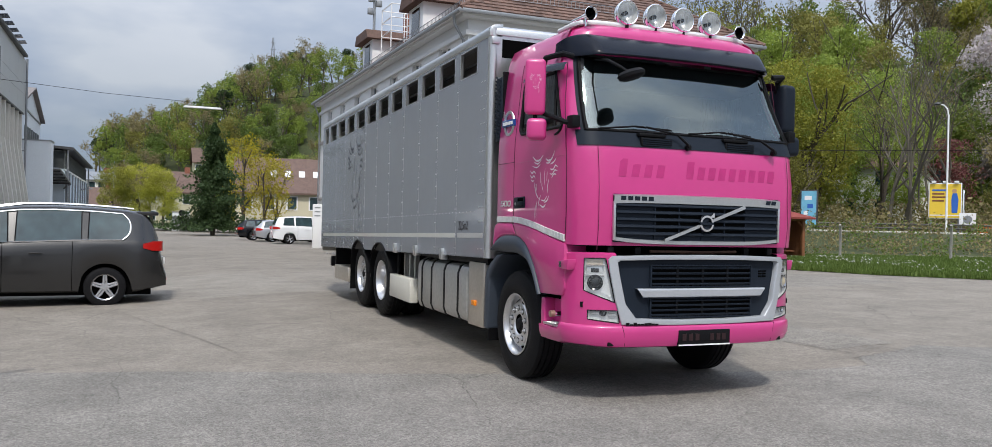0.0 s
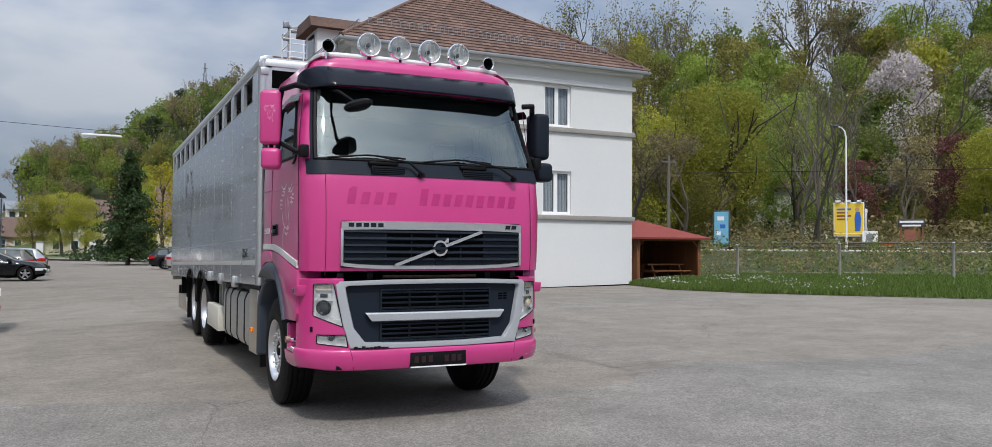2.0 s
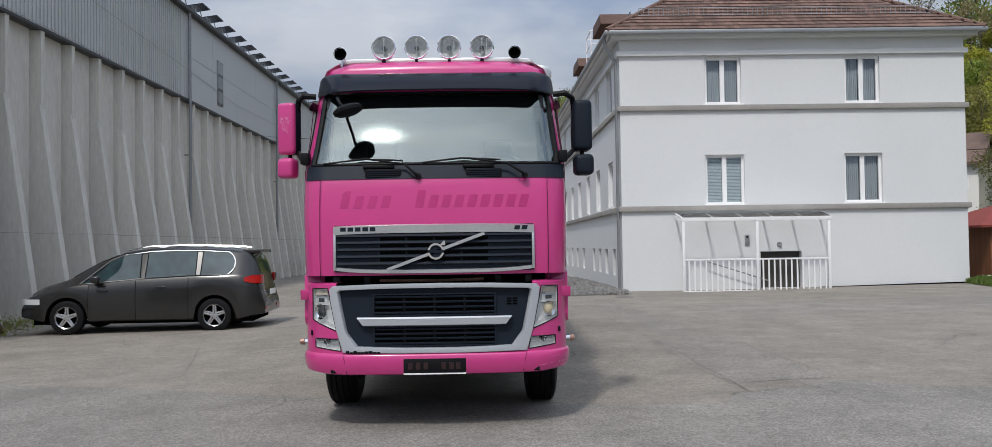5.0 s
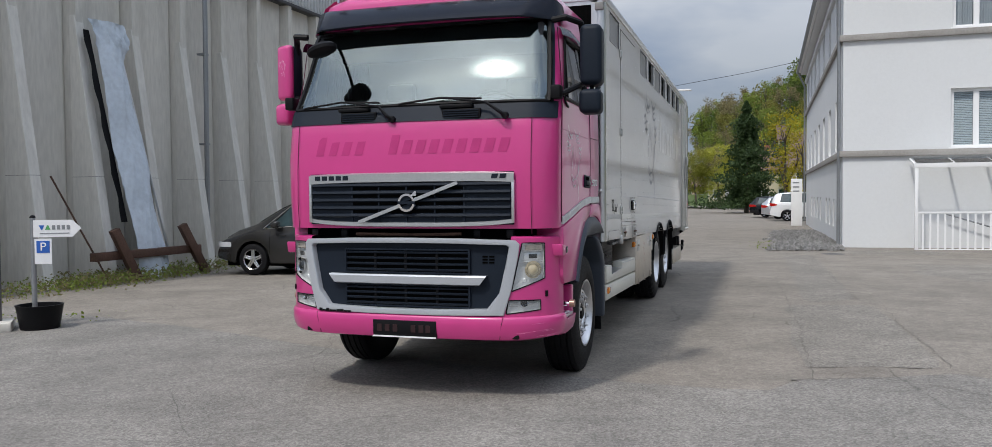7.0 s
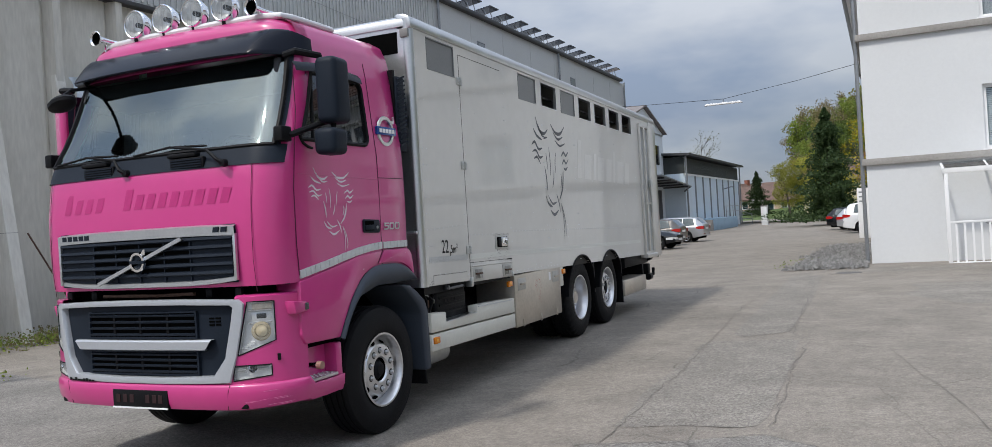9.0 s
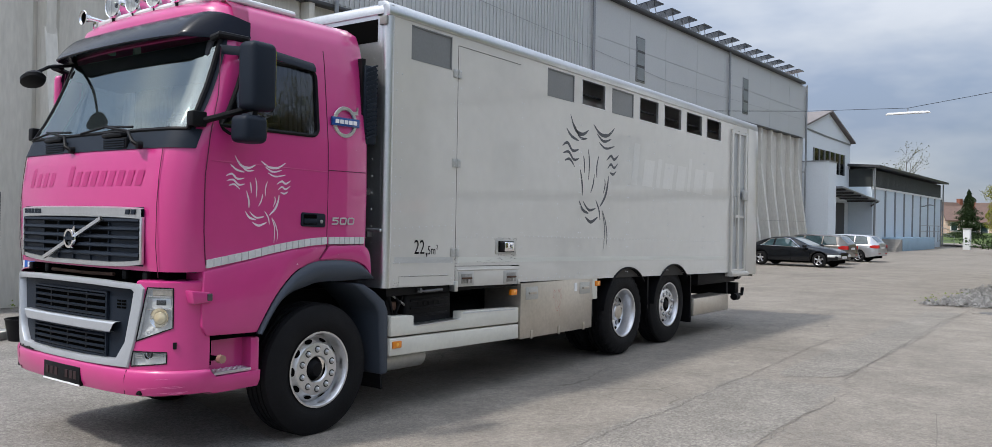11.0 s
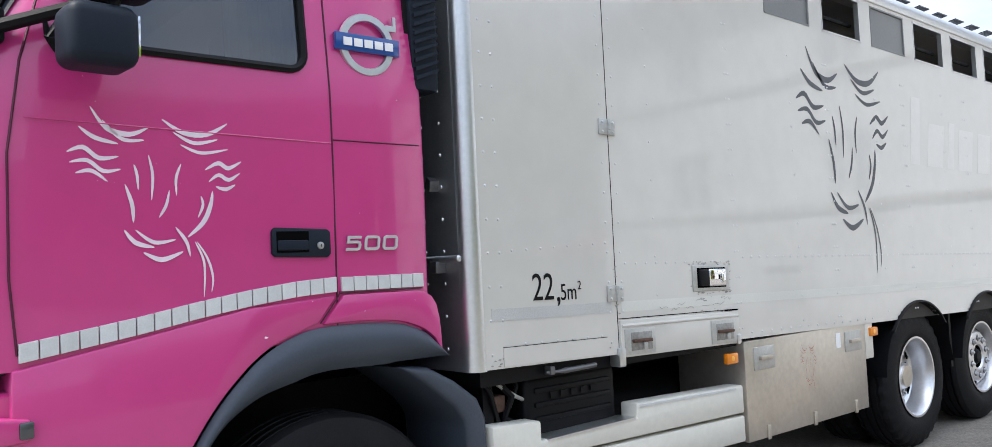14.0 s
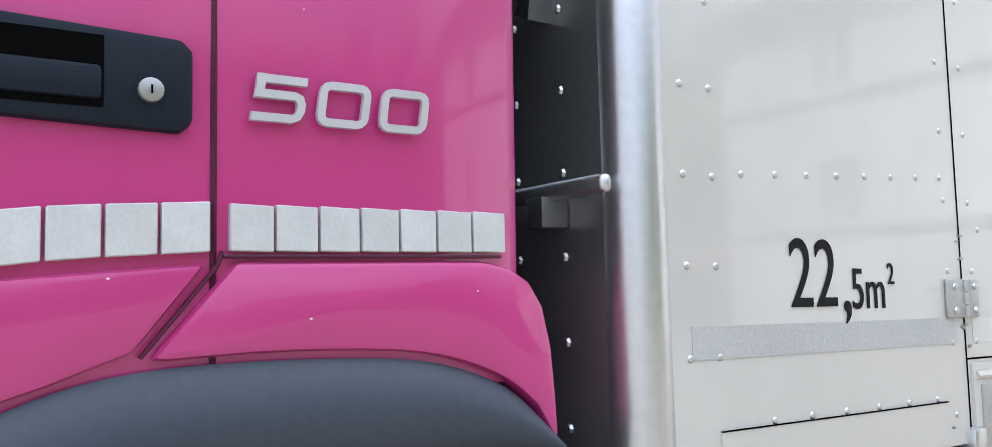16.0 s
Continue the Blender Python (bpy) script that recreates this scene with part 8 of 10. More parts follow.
def car_wheel(parent, x, y, r, sgn, spokes=5):
    m = Matrix.Translation((x, y, r)) @ Matrix.Rotation(radians(90), 4, "Z")
    s = sgn
    wh = part("wheel", lathe([(-0.105, r * 0.62), (-0.11, r * 0.8), (-0.09, r * 0.96), (-0.06, r), (0.06, r), (0.09, r * 0.96), (0.11, r * 0.8), (0.105, r * 0.62)], "x", 36, m=m), RUBBER, parent)
    part("disc", lathe([(s * 0.02, 0.0), (s * 0.02, r * 0.62)], "x", 28, m=m), DARK, wh)
    b = lathe([(s * 0.095, r * 0.60), (s * 0.108, r * 0.655), (s * 0.10, r * 0.66), (s * 0.05, r * 0.62)], "x", 36, m=m)
    for k in range(spokes):
        a = 2 * math.pi * k / spokes
        for e in (-0.075, 0.075):
            box(*sorted((s * 0.05, s * 0.092)), r * (e - 0.055), r * (e + 0.055), r * 0.08, r * 0.62, 0.008, 1, bm=b, m=m @ Matrix.Rotation(a + e * 0.5, 4, "X"))
    lathe([(s * 0.05, r * 0.17), (s * 0.098, r * 0.15), (s * 0.10, 0.0)], "x", 16, bm=b, m=m)
    part("rim", b, CAR_RIM, wh)


def car(name, label, at, turn, paint, L, Wd, wb, fo, top, belt, roofw, side_glass, screens, r=0.33, sill=0.26, trim=True, group="parked cars", rails=False):
    """top, belt: heights along the length from the tail (0) to the nose (L); roofw: half width of the roof; side_glass: stretches with slanted ends; screens: rear and front window stretches."""
    c = thing(name, label, "car", at, turn, group)
    xr, xf = L - fo - wb, L - fo
    ox = L / 2

    def halfw(x):
        e = min(x, L - x)
        return Wd / 2 * (1 - 0.16 * max(0, 1 - e / 0.55) ** 2.2)

    def bottom(x):
        z = sill + 0.10 * max(0, 1 - min(x, L - x) / 0.5)
        for xc in (xr, xf):
            d = abs(x - xc)
            if d < r * 1.17:
                z = max(z, r + math.sqrt((r * 1.17) ** 2 - d * d) - 0.005)
        return z

    def sec(x):
        w, zb, zt, zl = halfw(x), bottom(x), lerp_table(x, top), lerp_table(x, belt)
        zl = min(zl, zt - 0.05)
        rw = min(lerp_table(x, roofw), w - 0.06)
        m1 = zb + (zl - zb) * 0.28
        m2 = zb + (zl - zb) * 0.72
        return [(w - 0.06, zb), (w - 0.015, zb + 0.03 * (zl - zb)), (w, m1), (w - 0.004, m2), (w - 0.035, zl - 0.02), (w - 0.055, zl), (rw + 0.035, zt - 0.085), (rw, zt - 0.045), (rw - 0.10, zt - 0.012), (rw * 0.5, zt), (0, zt + 0.004)]

    n = int(L / 0.05)
    xs = [0.002 + (L - 0.004) * i / n for i in range(n + 1)]
    rows = []
    for x in xs:
        h = sec(x)
        rows.append([(x - ox, y, z) for y, z in h] + [(x - ox, -y, z) for y, z in h[-2::-1]])
    b = grid(rows)
    for row in (rows[0], rows[-1]):
        b.faces.new([b.verts.new(p) for p in row])
    bmesh.ops.remove_doubles(b, verts=b.verts, dist=0.0006)
    part("body", b, paint, c, "", 40)
    part("underbody", box(-ox + 0.25, ox - 0.25, -Wd / 2 + 0.14, Wd / 2 - 0.14, 0.20, 0.62), DARK, c)
    for s in (1, -1):
        low, high, tail = [], [], None
        for x0, x1, a0, a1 in side_glass:
            g = []
            k = max(2, int((x1 - x0) / 0.08))
            for i in range(k + 1):
                row = []
                for q in range(9):
                    v = q / 8
                    # the hindmost window of the van ends in a round
                    xa = x0 + (0.15 * abs(1.9 * v - 0.95) ** 2.6 if rails and a0 == 0.10 else a0 * v)
                    x = xa + (x1 - a1 * v - xa) * i / k
                    h = sec(x)
                    y = h[5][0] + (h[6][0] - h[5][0]) * v
                    z = h[5][1] + (h[6][1] - h[5][1]) * v
                    row.append((x - ox, s * (y + 0.006), z + 0.004))
                g.append(row)
            part("side_window", grid(g), CARGLASS, c, "", 60)
            if trim:
                ring = [g[i][0] for i in range(k + 1)] + g[k][1:] + [g[i][-1] for i in range(k - 1, -1, -1)] + g[0][-2:0:-1] + [g[0][0]]
                part("window_seal", tube(ring, 0.010, 5), BLACK, c)
                low += [row[0] for row in g]
                high += [row[-1] for row in g]
                tail = tail or g[0]
        if trim == "chrome":
            line = low + high[::-1] + tail[-2::-1]
            part("window_trim", tube([(x, y + s * 0.004, z) for x, y, z in line], 0.014, 5), CHROME, c, "bright chrome window trim")
        sx = lambda x, k: (x - ox, s * (sec(x)[k][0] + 0.004), sec(x)[k][1])
        lines = bmesh.new()
        for x in (xr + r * 1.5, (xr + xf) / 2 + 0.1, xf - r * 1.25):
            tube([(x - ox, s * (sec(x)[k][0] + 0.001), sec(x)[k][1]) for k in (1, 2, 3, 4)], 0.005, 4, bm=lines)
        part("door_gap", lines, DARK, c, smooth=None)
        for x in (xr + r * 1.5 + 0.55, (xr + xf) / 2 + 0.75):
            p = sx(x, 3)
            part("door_handle", box(-0.10, 0.10, -0.018, 0.018, -0.014, 0.014, 0.008, m=Matrix.Translation((p[0], p[1] + s * 0.012, p[2] + 0.05))), paint, c)
        part("sill_trim", tube([(xr + r * 1.2 - ox, s * (Wd / 2 - 0.03), sill + 0.045), (xf - r * 1.2 - ox, s * (Wd / 2 - 0.03), sill + 0.045)], 0.012, 6), ZINC if trim == "chrome" else BLACK, c)
        mxx = xf - 0.62
        part("door_mirror", box(mxx - ox - 0.08, mxx - ox + 0.09, *sorted((s * (Wd / 2 - 0.02), s * (Wd / 2 + 0.17))), lerp_table(mxx, belt) + 0.0, lerp_table(mxx, belt) + 0.14, 0.04, 3), paint, c)
        # tail lamp wraps the corner; headlamp at the nose
        zt = lerp_table(0.3, belt) + (0.07 if rails else 0.0)
        tx = 0.075 if rails else 0.0
        pts = [[(x - ox, s * (sec(max(x, 0.1))[3][0] + 0.008), zt - 0.20 + k * 0.17 + (0.5 - k) * 0.09 * smooth(0.22, 0.40, x)) for x in (0.40, 0.32, 0.24, 0.16, 0.10)] for k in (0, 1)]
        for row, z in zip(pts, (zt - 0.20, zt - 0.03)):
            row += [(tx - ox - 0.012, s * yy, z) for yy in (halfw(0.02) - 0.02, halfw(0) * 0.74)]
        part("tail_lamp", grid(pts), RED, c, "red tail lamp", 60)
        zn = lerp_table(L - 0.35, belt)
        pts = [[(x - ox, s * (sec(x)[3][0] + 0.008), z) for x in (L - 0.42, L - 0.25, L - 0.12)] + [(ox + 0.008, s * yy, z) for yy in (halfw(L) - 0.04, halfw(L) * 0.55)] for z in (zn - 0.19, zn - 0.08)]
        part("headlamp", grid(pts), REFLECTOR, c, "", 60)
        part("rear_reflector", box(-ox - 0.012, -ox + 0.02, *sorted((s * halfw(0) * 0.55, s * (halfw(0) - 0.06))), 0.44, 0.49), RED, c)
        if rails:
            part("spoiler", box(0.13 - ox, 0.50 - ox, *sorted((0.0, s * 0.58)), 1.60, 1.672, 0.02), paint, c)
            part("roof_rail", tube([(x - ox, s * (lerp_table(x, roofw) - 0.03), lerp_table(x, top) + 0.03) for x in (0.55, 0.9, 1.6, 2.3, 2.9)], 0.018, 6), CHROME, c)
        for x in (xr, xf):
            car_wheel(c, x - ox, s * (Wd / 2 - 0.125), r, -s * -1)
    for x0, x1 in screens:
        g = []
        for i in range(9):
            x = x0 + (x1 - x0) * i / 8
            h = sec(x)
            wv = h[7][0] - 0.05
            g.append([(x - ox, wv * q, lerp_table(x, top) - 0.018 * abs(q) ** 3 + 0.006) for q in (-1, -0.75, -0.5, -0.25, 0, 0.25, 0.5, 0.75, 1)])
        part("screen", grid(g), CARGLASS, c, "", 60)
    part("plate", box(-ox - 0.016, -ox + 0.01, -0.26, 0.26, 0.72, 0.83), BADGE_WHITE, c)
    part("plate", box(ox - 0.01, ox + 0.012, -0.26, 0.26, 0.42, 0.53), BADGE_WHITE, c)
    part("front_grille", box(ox - 0.02, ox + 0.006, -0.42, 0.42, 0.58, 0.68), BLACK, c)
    return c


# opaque panes; the mottled teal paints what they reflect and let through
CARGLASS = mat("car_glass", (0.026, 0.050, 0.056), 0.03, vary=0.5, scale=1.8, fine=4, coat=0.5, spec=0.6)
GREY = mat("grey_car_paint", (0.020, 0.0193, 0.0190), 0.25, 0.0, vary=0.03, coat=0.5, spec=0.4)
BLACKP = mat("black_car_paint", (0.005, 0.006, 0.008), 0.12, vary=0.03, coat=0.25, spec=0.35)
WHITEP = mat("white_car_paint", (0.75, 0.76, 0.77), 0.25, vary=0.02, coat=0.8)
BROWNP = mat("bronze_car_paint", (0.11, 0.10, 0.09), 0.28, 0.4, vary=0.03, coat=0.8)
SILVERP = mat("silver_car_paint", (0.42, 0.43, 0.45), 0.28, 0.5, vary=0.03, coat=0.8)
MPV_TOP = [(0, 0.62), (0.025, 0.70), (0.06, 0.78), (0.085, 1.04), (0.12, 1.17), (0.20, 1.40), (0.29, 1.585), (0.42, 1.665), (0.7, 1.70), (1.2, 1.735), (1.8, 1.75), (2.3, 1.735), (2.85, 1.665), (3.35, 1.47), (3.95, 1.12), (4.45, 0.98), (4.7, 0.86), (4.85, 0.62)]
MPV_BELT = [(0, 0.74), (0.2, 1.08), (0.5, 1.165), (1.5, 1.15), (2.4, 1.11), (3.2, 1.05), (3.9, 0.99), (4.85, 0.70)]
MPV_ROOF = [(0, 0.66), (0.3, 0.60), (0.6, 0.64), (1.5, 0.67), (2.8, 0.66), (3.4, 0.68), (4.0, 0.74), (4.85, 0.6)]
MPV_GLASS = [(0.60, 1.28, 0.10, 0.02), (1.38, 2.38, 0.0, 0.02), (2.48, 3.66, 0.02, 0.56)]
mpv = car("parked_mpv", "dark grey family van with chrome window trim by the hall", (-2.167, 17.257, land(-2.1, 16.4) - 0.015), 183.3, GREY, 4.85, 1.90, 2.92, 0.93, MPV_TOP, MPV_BELT, MPV_ROOF, MPV_GLASS, [(0.125, 0.29), (3.0, 3.88)], trim="chrome", rails=True, r=0.345)
mpv.scale = (1.04, 1.04, 1.04)
car("parked_mpv", "white family van parked behind the office", (10.0, 54.2, land(10, 54)), 0.0, WHITEP, 4.85, 1.90, 2.92, 0.93, MPV_TOP, MPV_BELT, MPV_ROOF, MPV_GLASS, [(0.125, 0.31), (3.0, 3.88)])
WAG_TOP = [(0, 0.9), (0.05, 1.02), (0.45, 1.40), (0.8, 1.45), (1.8, 1.48), (2.5, 1.46), (2.95, 1.32), (3.5, 1.0), (4.3, 0.88), (4.6, 0.78), (4.7, 0.6)]
WAG_BELT = [(0, 0.88), (0.4, 0.97), (2.8, 0.93), (3.5, 0.90), (4.7, 0.64)]
WAG_ROOF = [(0, 0.62), (0.6, 0.62), (2.6, 0.62), (3.5, 0.70), (4.7, 0.55)]
WAG_GLASS = [(0.50, 1.20, 0.12, 0.02), (1.26, 2.12, 0.0, 0.02), (2.18, 3.12, 0.02, 0.50)]
car("estate_car", "bronze grey estate car parked by the hall", (-2.45, 47.2, land(-2.4, 47)), 176.0, BROWNP, 4.7, 1.82, 2.75, 0.9, WAG_TOP, WAG_BELT, WAG_ROOF, WAG_GLASS, [(0.10, 0.42), (2.62, 3.42)], r=0.32)
car("estate_car", "silver estate car parked by the hall", (-2.0, 51.6, land(-2, 51)), 176.0, SILVERP, 4.6, 1.80, 2.7, 0.9, WAG_TOP[:-1] + [(4.6, 0.6)], WAG_BELT[:-1] + [(4.6, 0.64)], WAG_ROOF, WAG_GLASS, [(0.10, 0.42), (2.62, 3.42)], r=0.32)
car("estate_car", "black estate car parked beyond the white van", (8.6, 61.8, land(8.6, 61.8)), 0.0, BLACKP, 4.7, 1.82, 2.75, 0.9, WAG_TOP, WAG_BELT, WAG_ROOF, WAG_GLASS, [(0.10, 0.42), (2.62, 3.42)], r=0.32)
car("estate_car", "silver estate car between white van and black car", (9.4, 58.2, land(9.4, 58)), 0.0, SILVERP, 4.7, 1.82, 2.75, 0.9, WAG_TOP, WAG_BELT, WAG_ROOF, WAG_GLASS, [(0.10, 0.42), (2.62, 3.42)], r=0.32)
COU_TOP = [(0, 0.86), (0.1, 0.98), (0.6, 1.06), (1.05, 1.22), (1.5, 1.345), (2.1, 1.375), (2.5, 1.33), (3.0, 1.12), (3.35, 0.96), (4.2, 0.86), (4.5, 0.74), (4.64, 0.56)]
COU_BELT = [(0, 0.82), (0.6, 0.94), (1.5, 0.93), (3.3, 0.88), (4.64, 0.60)]
COU_ROOF = [(0, 0.66), (0.8, 0.62), (1.4, 0.58), (2.4, 0.58), (3.3, 0.70), (4.64, 0.55)]
car("coupe", "black two-door coupe parked by the hall", (-1.72, 43.2, land(-1.7, 43)), -6.0, BLACKP, 4.64, 1.83, 2.81, 0.82, COU_TOP, COU_BELT, COU_ROOF, [(0.98, 1.62, 0.38, 0.02), (1.68, 2.92, 0.02, 0.55)], [(0.66, 1.35), (2.45, 3.25)], r=0.33, trim="chrome")

# ---- buildings beyond the hall ----
BROWN_ROOF = mat("brown_house_roof", (0.135, 0.088, 0.072), 0.85, vary=0.3, scale=2, fine=10)
WHITEWASH = mat("pale_blue_white_wall", (0.74, 0.78, 0.81), 0.85, vary=0.06, scale=0.4, fine=10, spots=0.2, dark=(0.5, 0.53, 0.55), spot_scale=0.4)
SHED_BLUE = mat("pale_blue_shed_wall", (0.62, 0.70, 0.76), 0.7, vary=0.06, scale=0.5, fine=10, spots=0.2, spot_scale=0.5)
SLATS = mat("dark_louvre", (0.035, 0.04, 0.038), 0.7, vary=0.3, scale=2, fine=20)
DOCK_BLUE = mat("blue_dock_paint", (0.30, 0.42, 0.52), 0.8, vary=0.15, scale=1, fine=10)
gb = thing("gable_building", "white gabled industrial building beyond the hall", "building")
part("wall", prism([(61.9, -0.5), (61.9, 8.62), (67.8, 10.2), (73.8, 8.5), (73.8, -0.5)], "x", -25, -7.3), WHITEWASH, gb)
part("roof", prism([(61.4, 8.52), (67.8, 10.24), (74.3, 8.42), (74.3, 8.54), (67.8, 10.36), (61.4, 8.64)], "x", -25, -7.0), mat("grey_brown_sheet_roof", (0.20, 0.175, 0.165), 0.7, vary=0.2, scale=1, fine=10), gb)
part("verge_band", prism([(61.9, 8.5), (67.8, 8.34), (73.8, 8.26), (73.8, 8.36), (67.8, 8.44), (61.9, 8.6)], "x", -7.3, -7.24), ZINC, gb)
w = part("window", box(-7.32, -7.26, 64.2, 72.0, 5.75, 7.35), GLASS_DARK, gb)
for k in range(7):
    part("glazing_bar", box(-7.27, -7.2, 64.2 + 1.3 * k - 0.05, 64.2 + 1.3 * k + 0.05, 5.75, 7.35), ZINC, w)
part("window_back", box(-7.299, -7.29, 64.2, 72.0, 5.75, 7.35), BLACK, w)
an = thing("annex", "low white annex with canopy and dark door", "building")
part("wall", box(-7.2, -5.47, 61.6, 63.45, -0.4, 6.14), WHITEWASH, an)
part("parapet", box(-7.25, -5.42, 61.55, 63.5, 6.14, 6.22), ZINC, an)
can = part("canopy", prism([(63.5, 4.44), (73.9, 3.78), (73.9, 3.86), (63.5, 4.54)], "x", -7.25, -5.05), ZINC, an)
for k in range(5):
    y = 64.4 + 2.1 * k
    part("rafter", box(-7.2, -5.1, y - 0.05, y + 0.05, 4.26 - 0.133 * k, 4.38 - 0.133 * k), TRIM_DARK, can)
part("canopy_strut", tube([(-5.12, 73.85, 3.78), (-5.3, 73.4, 3.62), (-5.52, 73.2, 3.4)], 0.06, 6), TRIM_DARK, an)
part("door_leaf", box(-7.32, -7.2, 69.9, 72.1, 0.2, 3.6), TRIM_DARK, an)
part("low_wall", box(-7.2, -5.6, 71.0, 73.4, -0.4, 1.1), STONE_BAND, an)
sd = thing("shed", "long pale blue shed with dark louvre band and dock", "building")
part("wall", box(-18, -5.5, 73.5, 102.5, -0.4, 4.95), SHED_BLUE, sd)
part("louvre", box(-18, -5.6, 73.6, 102.4, 4.95, 6.35), SLATS, sd)
b = bmesh.new()
for k in range(95):
    box(-5.62, -5.52, 73.7 + 0.302 * k, 73.76 + 0.302 * k, 5.0, 6.3, bm=b)
tagged(part("louvre_slats", b, mat("grey_louvre_slat", (0.14, 0.15, 0.14), 0.7, vary=0.2), sd, smooth=None), kind="stuff")
part("roof", prism([(-18.4, 7.3), (-4.9, 6.42), (-4.9, 6.62), (-18.4, 7.5)], "y", 73.1, 102.9), TRIM_DARK, sd)
part("head_trim", box(-5.6, -5.42, 73.5, 102.5, 4.78, 4.95), FRAME_WHITE, sd)
for k in range(9):
    y = 74.0 + 3.5 * k
    part("wall_rib", box(-5.5, -5.38, y, y + 0.14, -0.2, 4.8), ZINC, sd)
part("near_end_wall", box(-7.3, -5.52, 73.84, 73.96, -0.4, 6.4), WHITEWASH, sd)
part("downpipe", tube([(-5.3, 73.4, 6.4), (-5.3, 73.4, 0.0)], 0.07, 8), ZINC, sd)
part("downpipe", tube([(-5.3, 102.3, 6.4), (-5.3, 102.3, 0.0)], 0.07, 8), ZINC, sd)
dk = thing("loading_dock", "blue painted loading dock with steps and rails", "dock")
part("platform", box(-5.5, -3.9, 77.0, 90.0, -0.4, 0.95, 0.02), DOCK_BLUE, dk)
for k in range(5):
    part("step", box(-5.4, -3.95, 74.6 + 0.45 * k, 75.05 + 0.45 * k, -0.4, 0.1 + 0.18 * k), STONE_BAND, dk)
for z in (1.5, 2.0):
    part("rail", tube([(-3.98, 84, z), (-3.98, 92, z), (-3.98, 99, z - 0.4)], 0.03, 6), ZINC, dk)
for y in (84, 88, 92):
    part("rail_post", tube([(-3.98, y, 0.5), (-3.98, y, 2.0)], 0.03, 6), ZINC, dk)
part("wall_lamp", tube([(-5.5, 92, 3.8), (-4.7, 92, 4.0), (-4.4, 92, 3.95)], 0.06, 6), ZINC, dk)

# ---- lamp hung over the yard on a cable ----
lampc = thing("cable_lamp", "flat white street lamp hung on a cable", "street lamp", (2.75, 44.75, 6.92))
part("lamp_body", prism([(-0.95, 0.0), (0.95, 0.0), (0.85, 0.09), (-0.85, 0.09)], "y", -0.12, 0.12, 0.02), FRAME_WHITE, lampc)
part("hanger", tube([(0, 0, 0.08), (0, 0, 0.28)], 0.02, 6), ZINC, lampc)
b = tube([(-9.43, 0, 0.75), (-4.5, 0, 0.42), (0, 0, 0.27), (3.5, 0, 0.75), (7.02, 0, 1.35)], 0.011, 5)
part("cable", b, BLACK, lampc)
line = thing("overhead_cable", "thin dark overhead cable", "cable", (0, 0, 0))
part("wire", tube([(-7.0, 20.0, 9.6), (-6.95, 40.0, 8.6), (-6.9, 60.0, 8.9)], 0.008, 5), ZINC, line)
line2 = thing("overhead_cable", "thin dark overhead cable", "cable", (0, 0, 0))
part("wire", tube([(35.4, 41.9, 6.35), (47.0, 36.0, 6.6), (60.0, 29.0, 6.9)], 0.02, 5), BLACK, line2)
part("wire", tube([(35.4, 41.9, 6.35), (27.0, 46.0, 6.4), (18.0, 50.0, 6.6)], 0.02, 5), BLACK, line2)

# ---- floodlight mast behind the office ----
mast = thing("floodlight_mast", "tall grey steel mast with floodlights", "mast", (15.02, 58.7, 0))
part("pole", tube([(0, 0, 0), (0, 0, 17.2)], [0.16, 0.09], 10), ZINC, mast)
for z, dx in ((16.3, -0.3), (16.9, 0.3), (17.2, -0.25)):
    part("floodlight", box(dx - 0.2, dx + 0.2, -0.25, 0.05, z - 0.22, z + 0.22, 0.03), ZINC, mast)
tot = thing("sign_totem", "white company sign pillar beside the office", "sign", (8.88, 46.0, land(8.88, 46)))
part("panel", box(-0.27, 0.27, -0.08, 0.08, 0.0, 2.42, 0.02), FRAME_WHITE, tot)
for k in range(3):
    part("mark", box(-0.19, 0.12, -0.086, -0.08, 1.75 + 0.22 * k, 1.82 + 0.22 * k), ZINC, tot)

# ---- gate at the far end ----
for x, y, w, h in ((-1.25, 90.0, 0.30, 1.85), (3.45, 94.0, 0.38, 1.95), (4.45, 95.0, 0.36, 1.7)):
    gp = thing("gate_pillar", "square white plastered gate pillar", "pillar", (x, y, land(x, y)), group="gate pillars")
    part("shaft", box(-w, w, -w, w, -0.2, h, 0.02), PLASTER, gp)
    part("cap", box(-w - 0.05, w + 0.05, -w - 0.05, w + 0.05, h, h + 0.1, 0.02), STONE_BAND, gp)
fn = thing("rail_fence", "low grey steel rail fence beyond the yard", "fence", (0, 0, 0))
for z in (0.5, 1.0):
    part("rail", tube([(-4.0, 101, z), (-14.0, 104, z)], 0.04, 6), ZINC, fn)
for k in range(6):
    part("post", tube([(-4.0 - 2 * k, 101 + 0.6 * k, -0.2), (-4.0 - 2 * k, 101 + 0.6 * k, 1.05)], 0.04, 6), ZINC, fn)
sg = thing("traffic_sign", "round road sign on a grey pole", "sign", (3.95, 92.5, land(4, 92)))
part("pole", tube([(0, 0, 0), (0, 0, 2.2)], 0.035, 6), ZINC, sg)
part("disc", lathe([(-0.02, 0.0), (-0.02, 0.32), (0.0, 0.33)], "y", 20, m=Matrix.Translation((0, 0, 1.9))), BLACK, sg)
part("disc", lathe([(-0.02, 0.0), (-0.02, 0.32), (0.0, 0.33)], "y", 20, m=Matrix.Translation((0, 0, 1.2))), BLACK, sg)

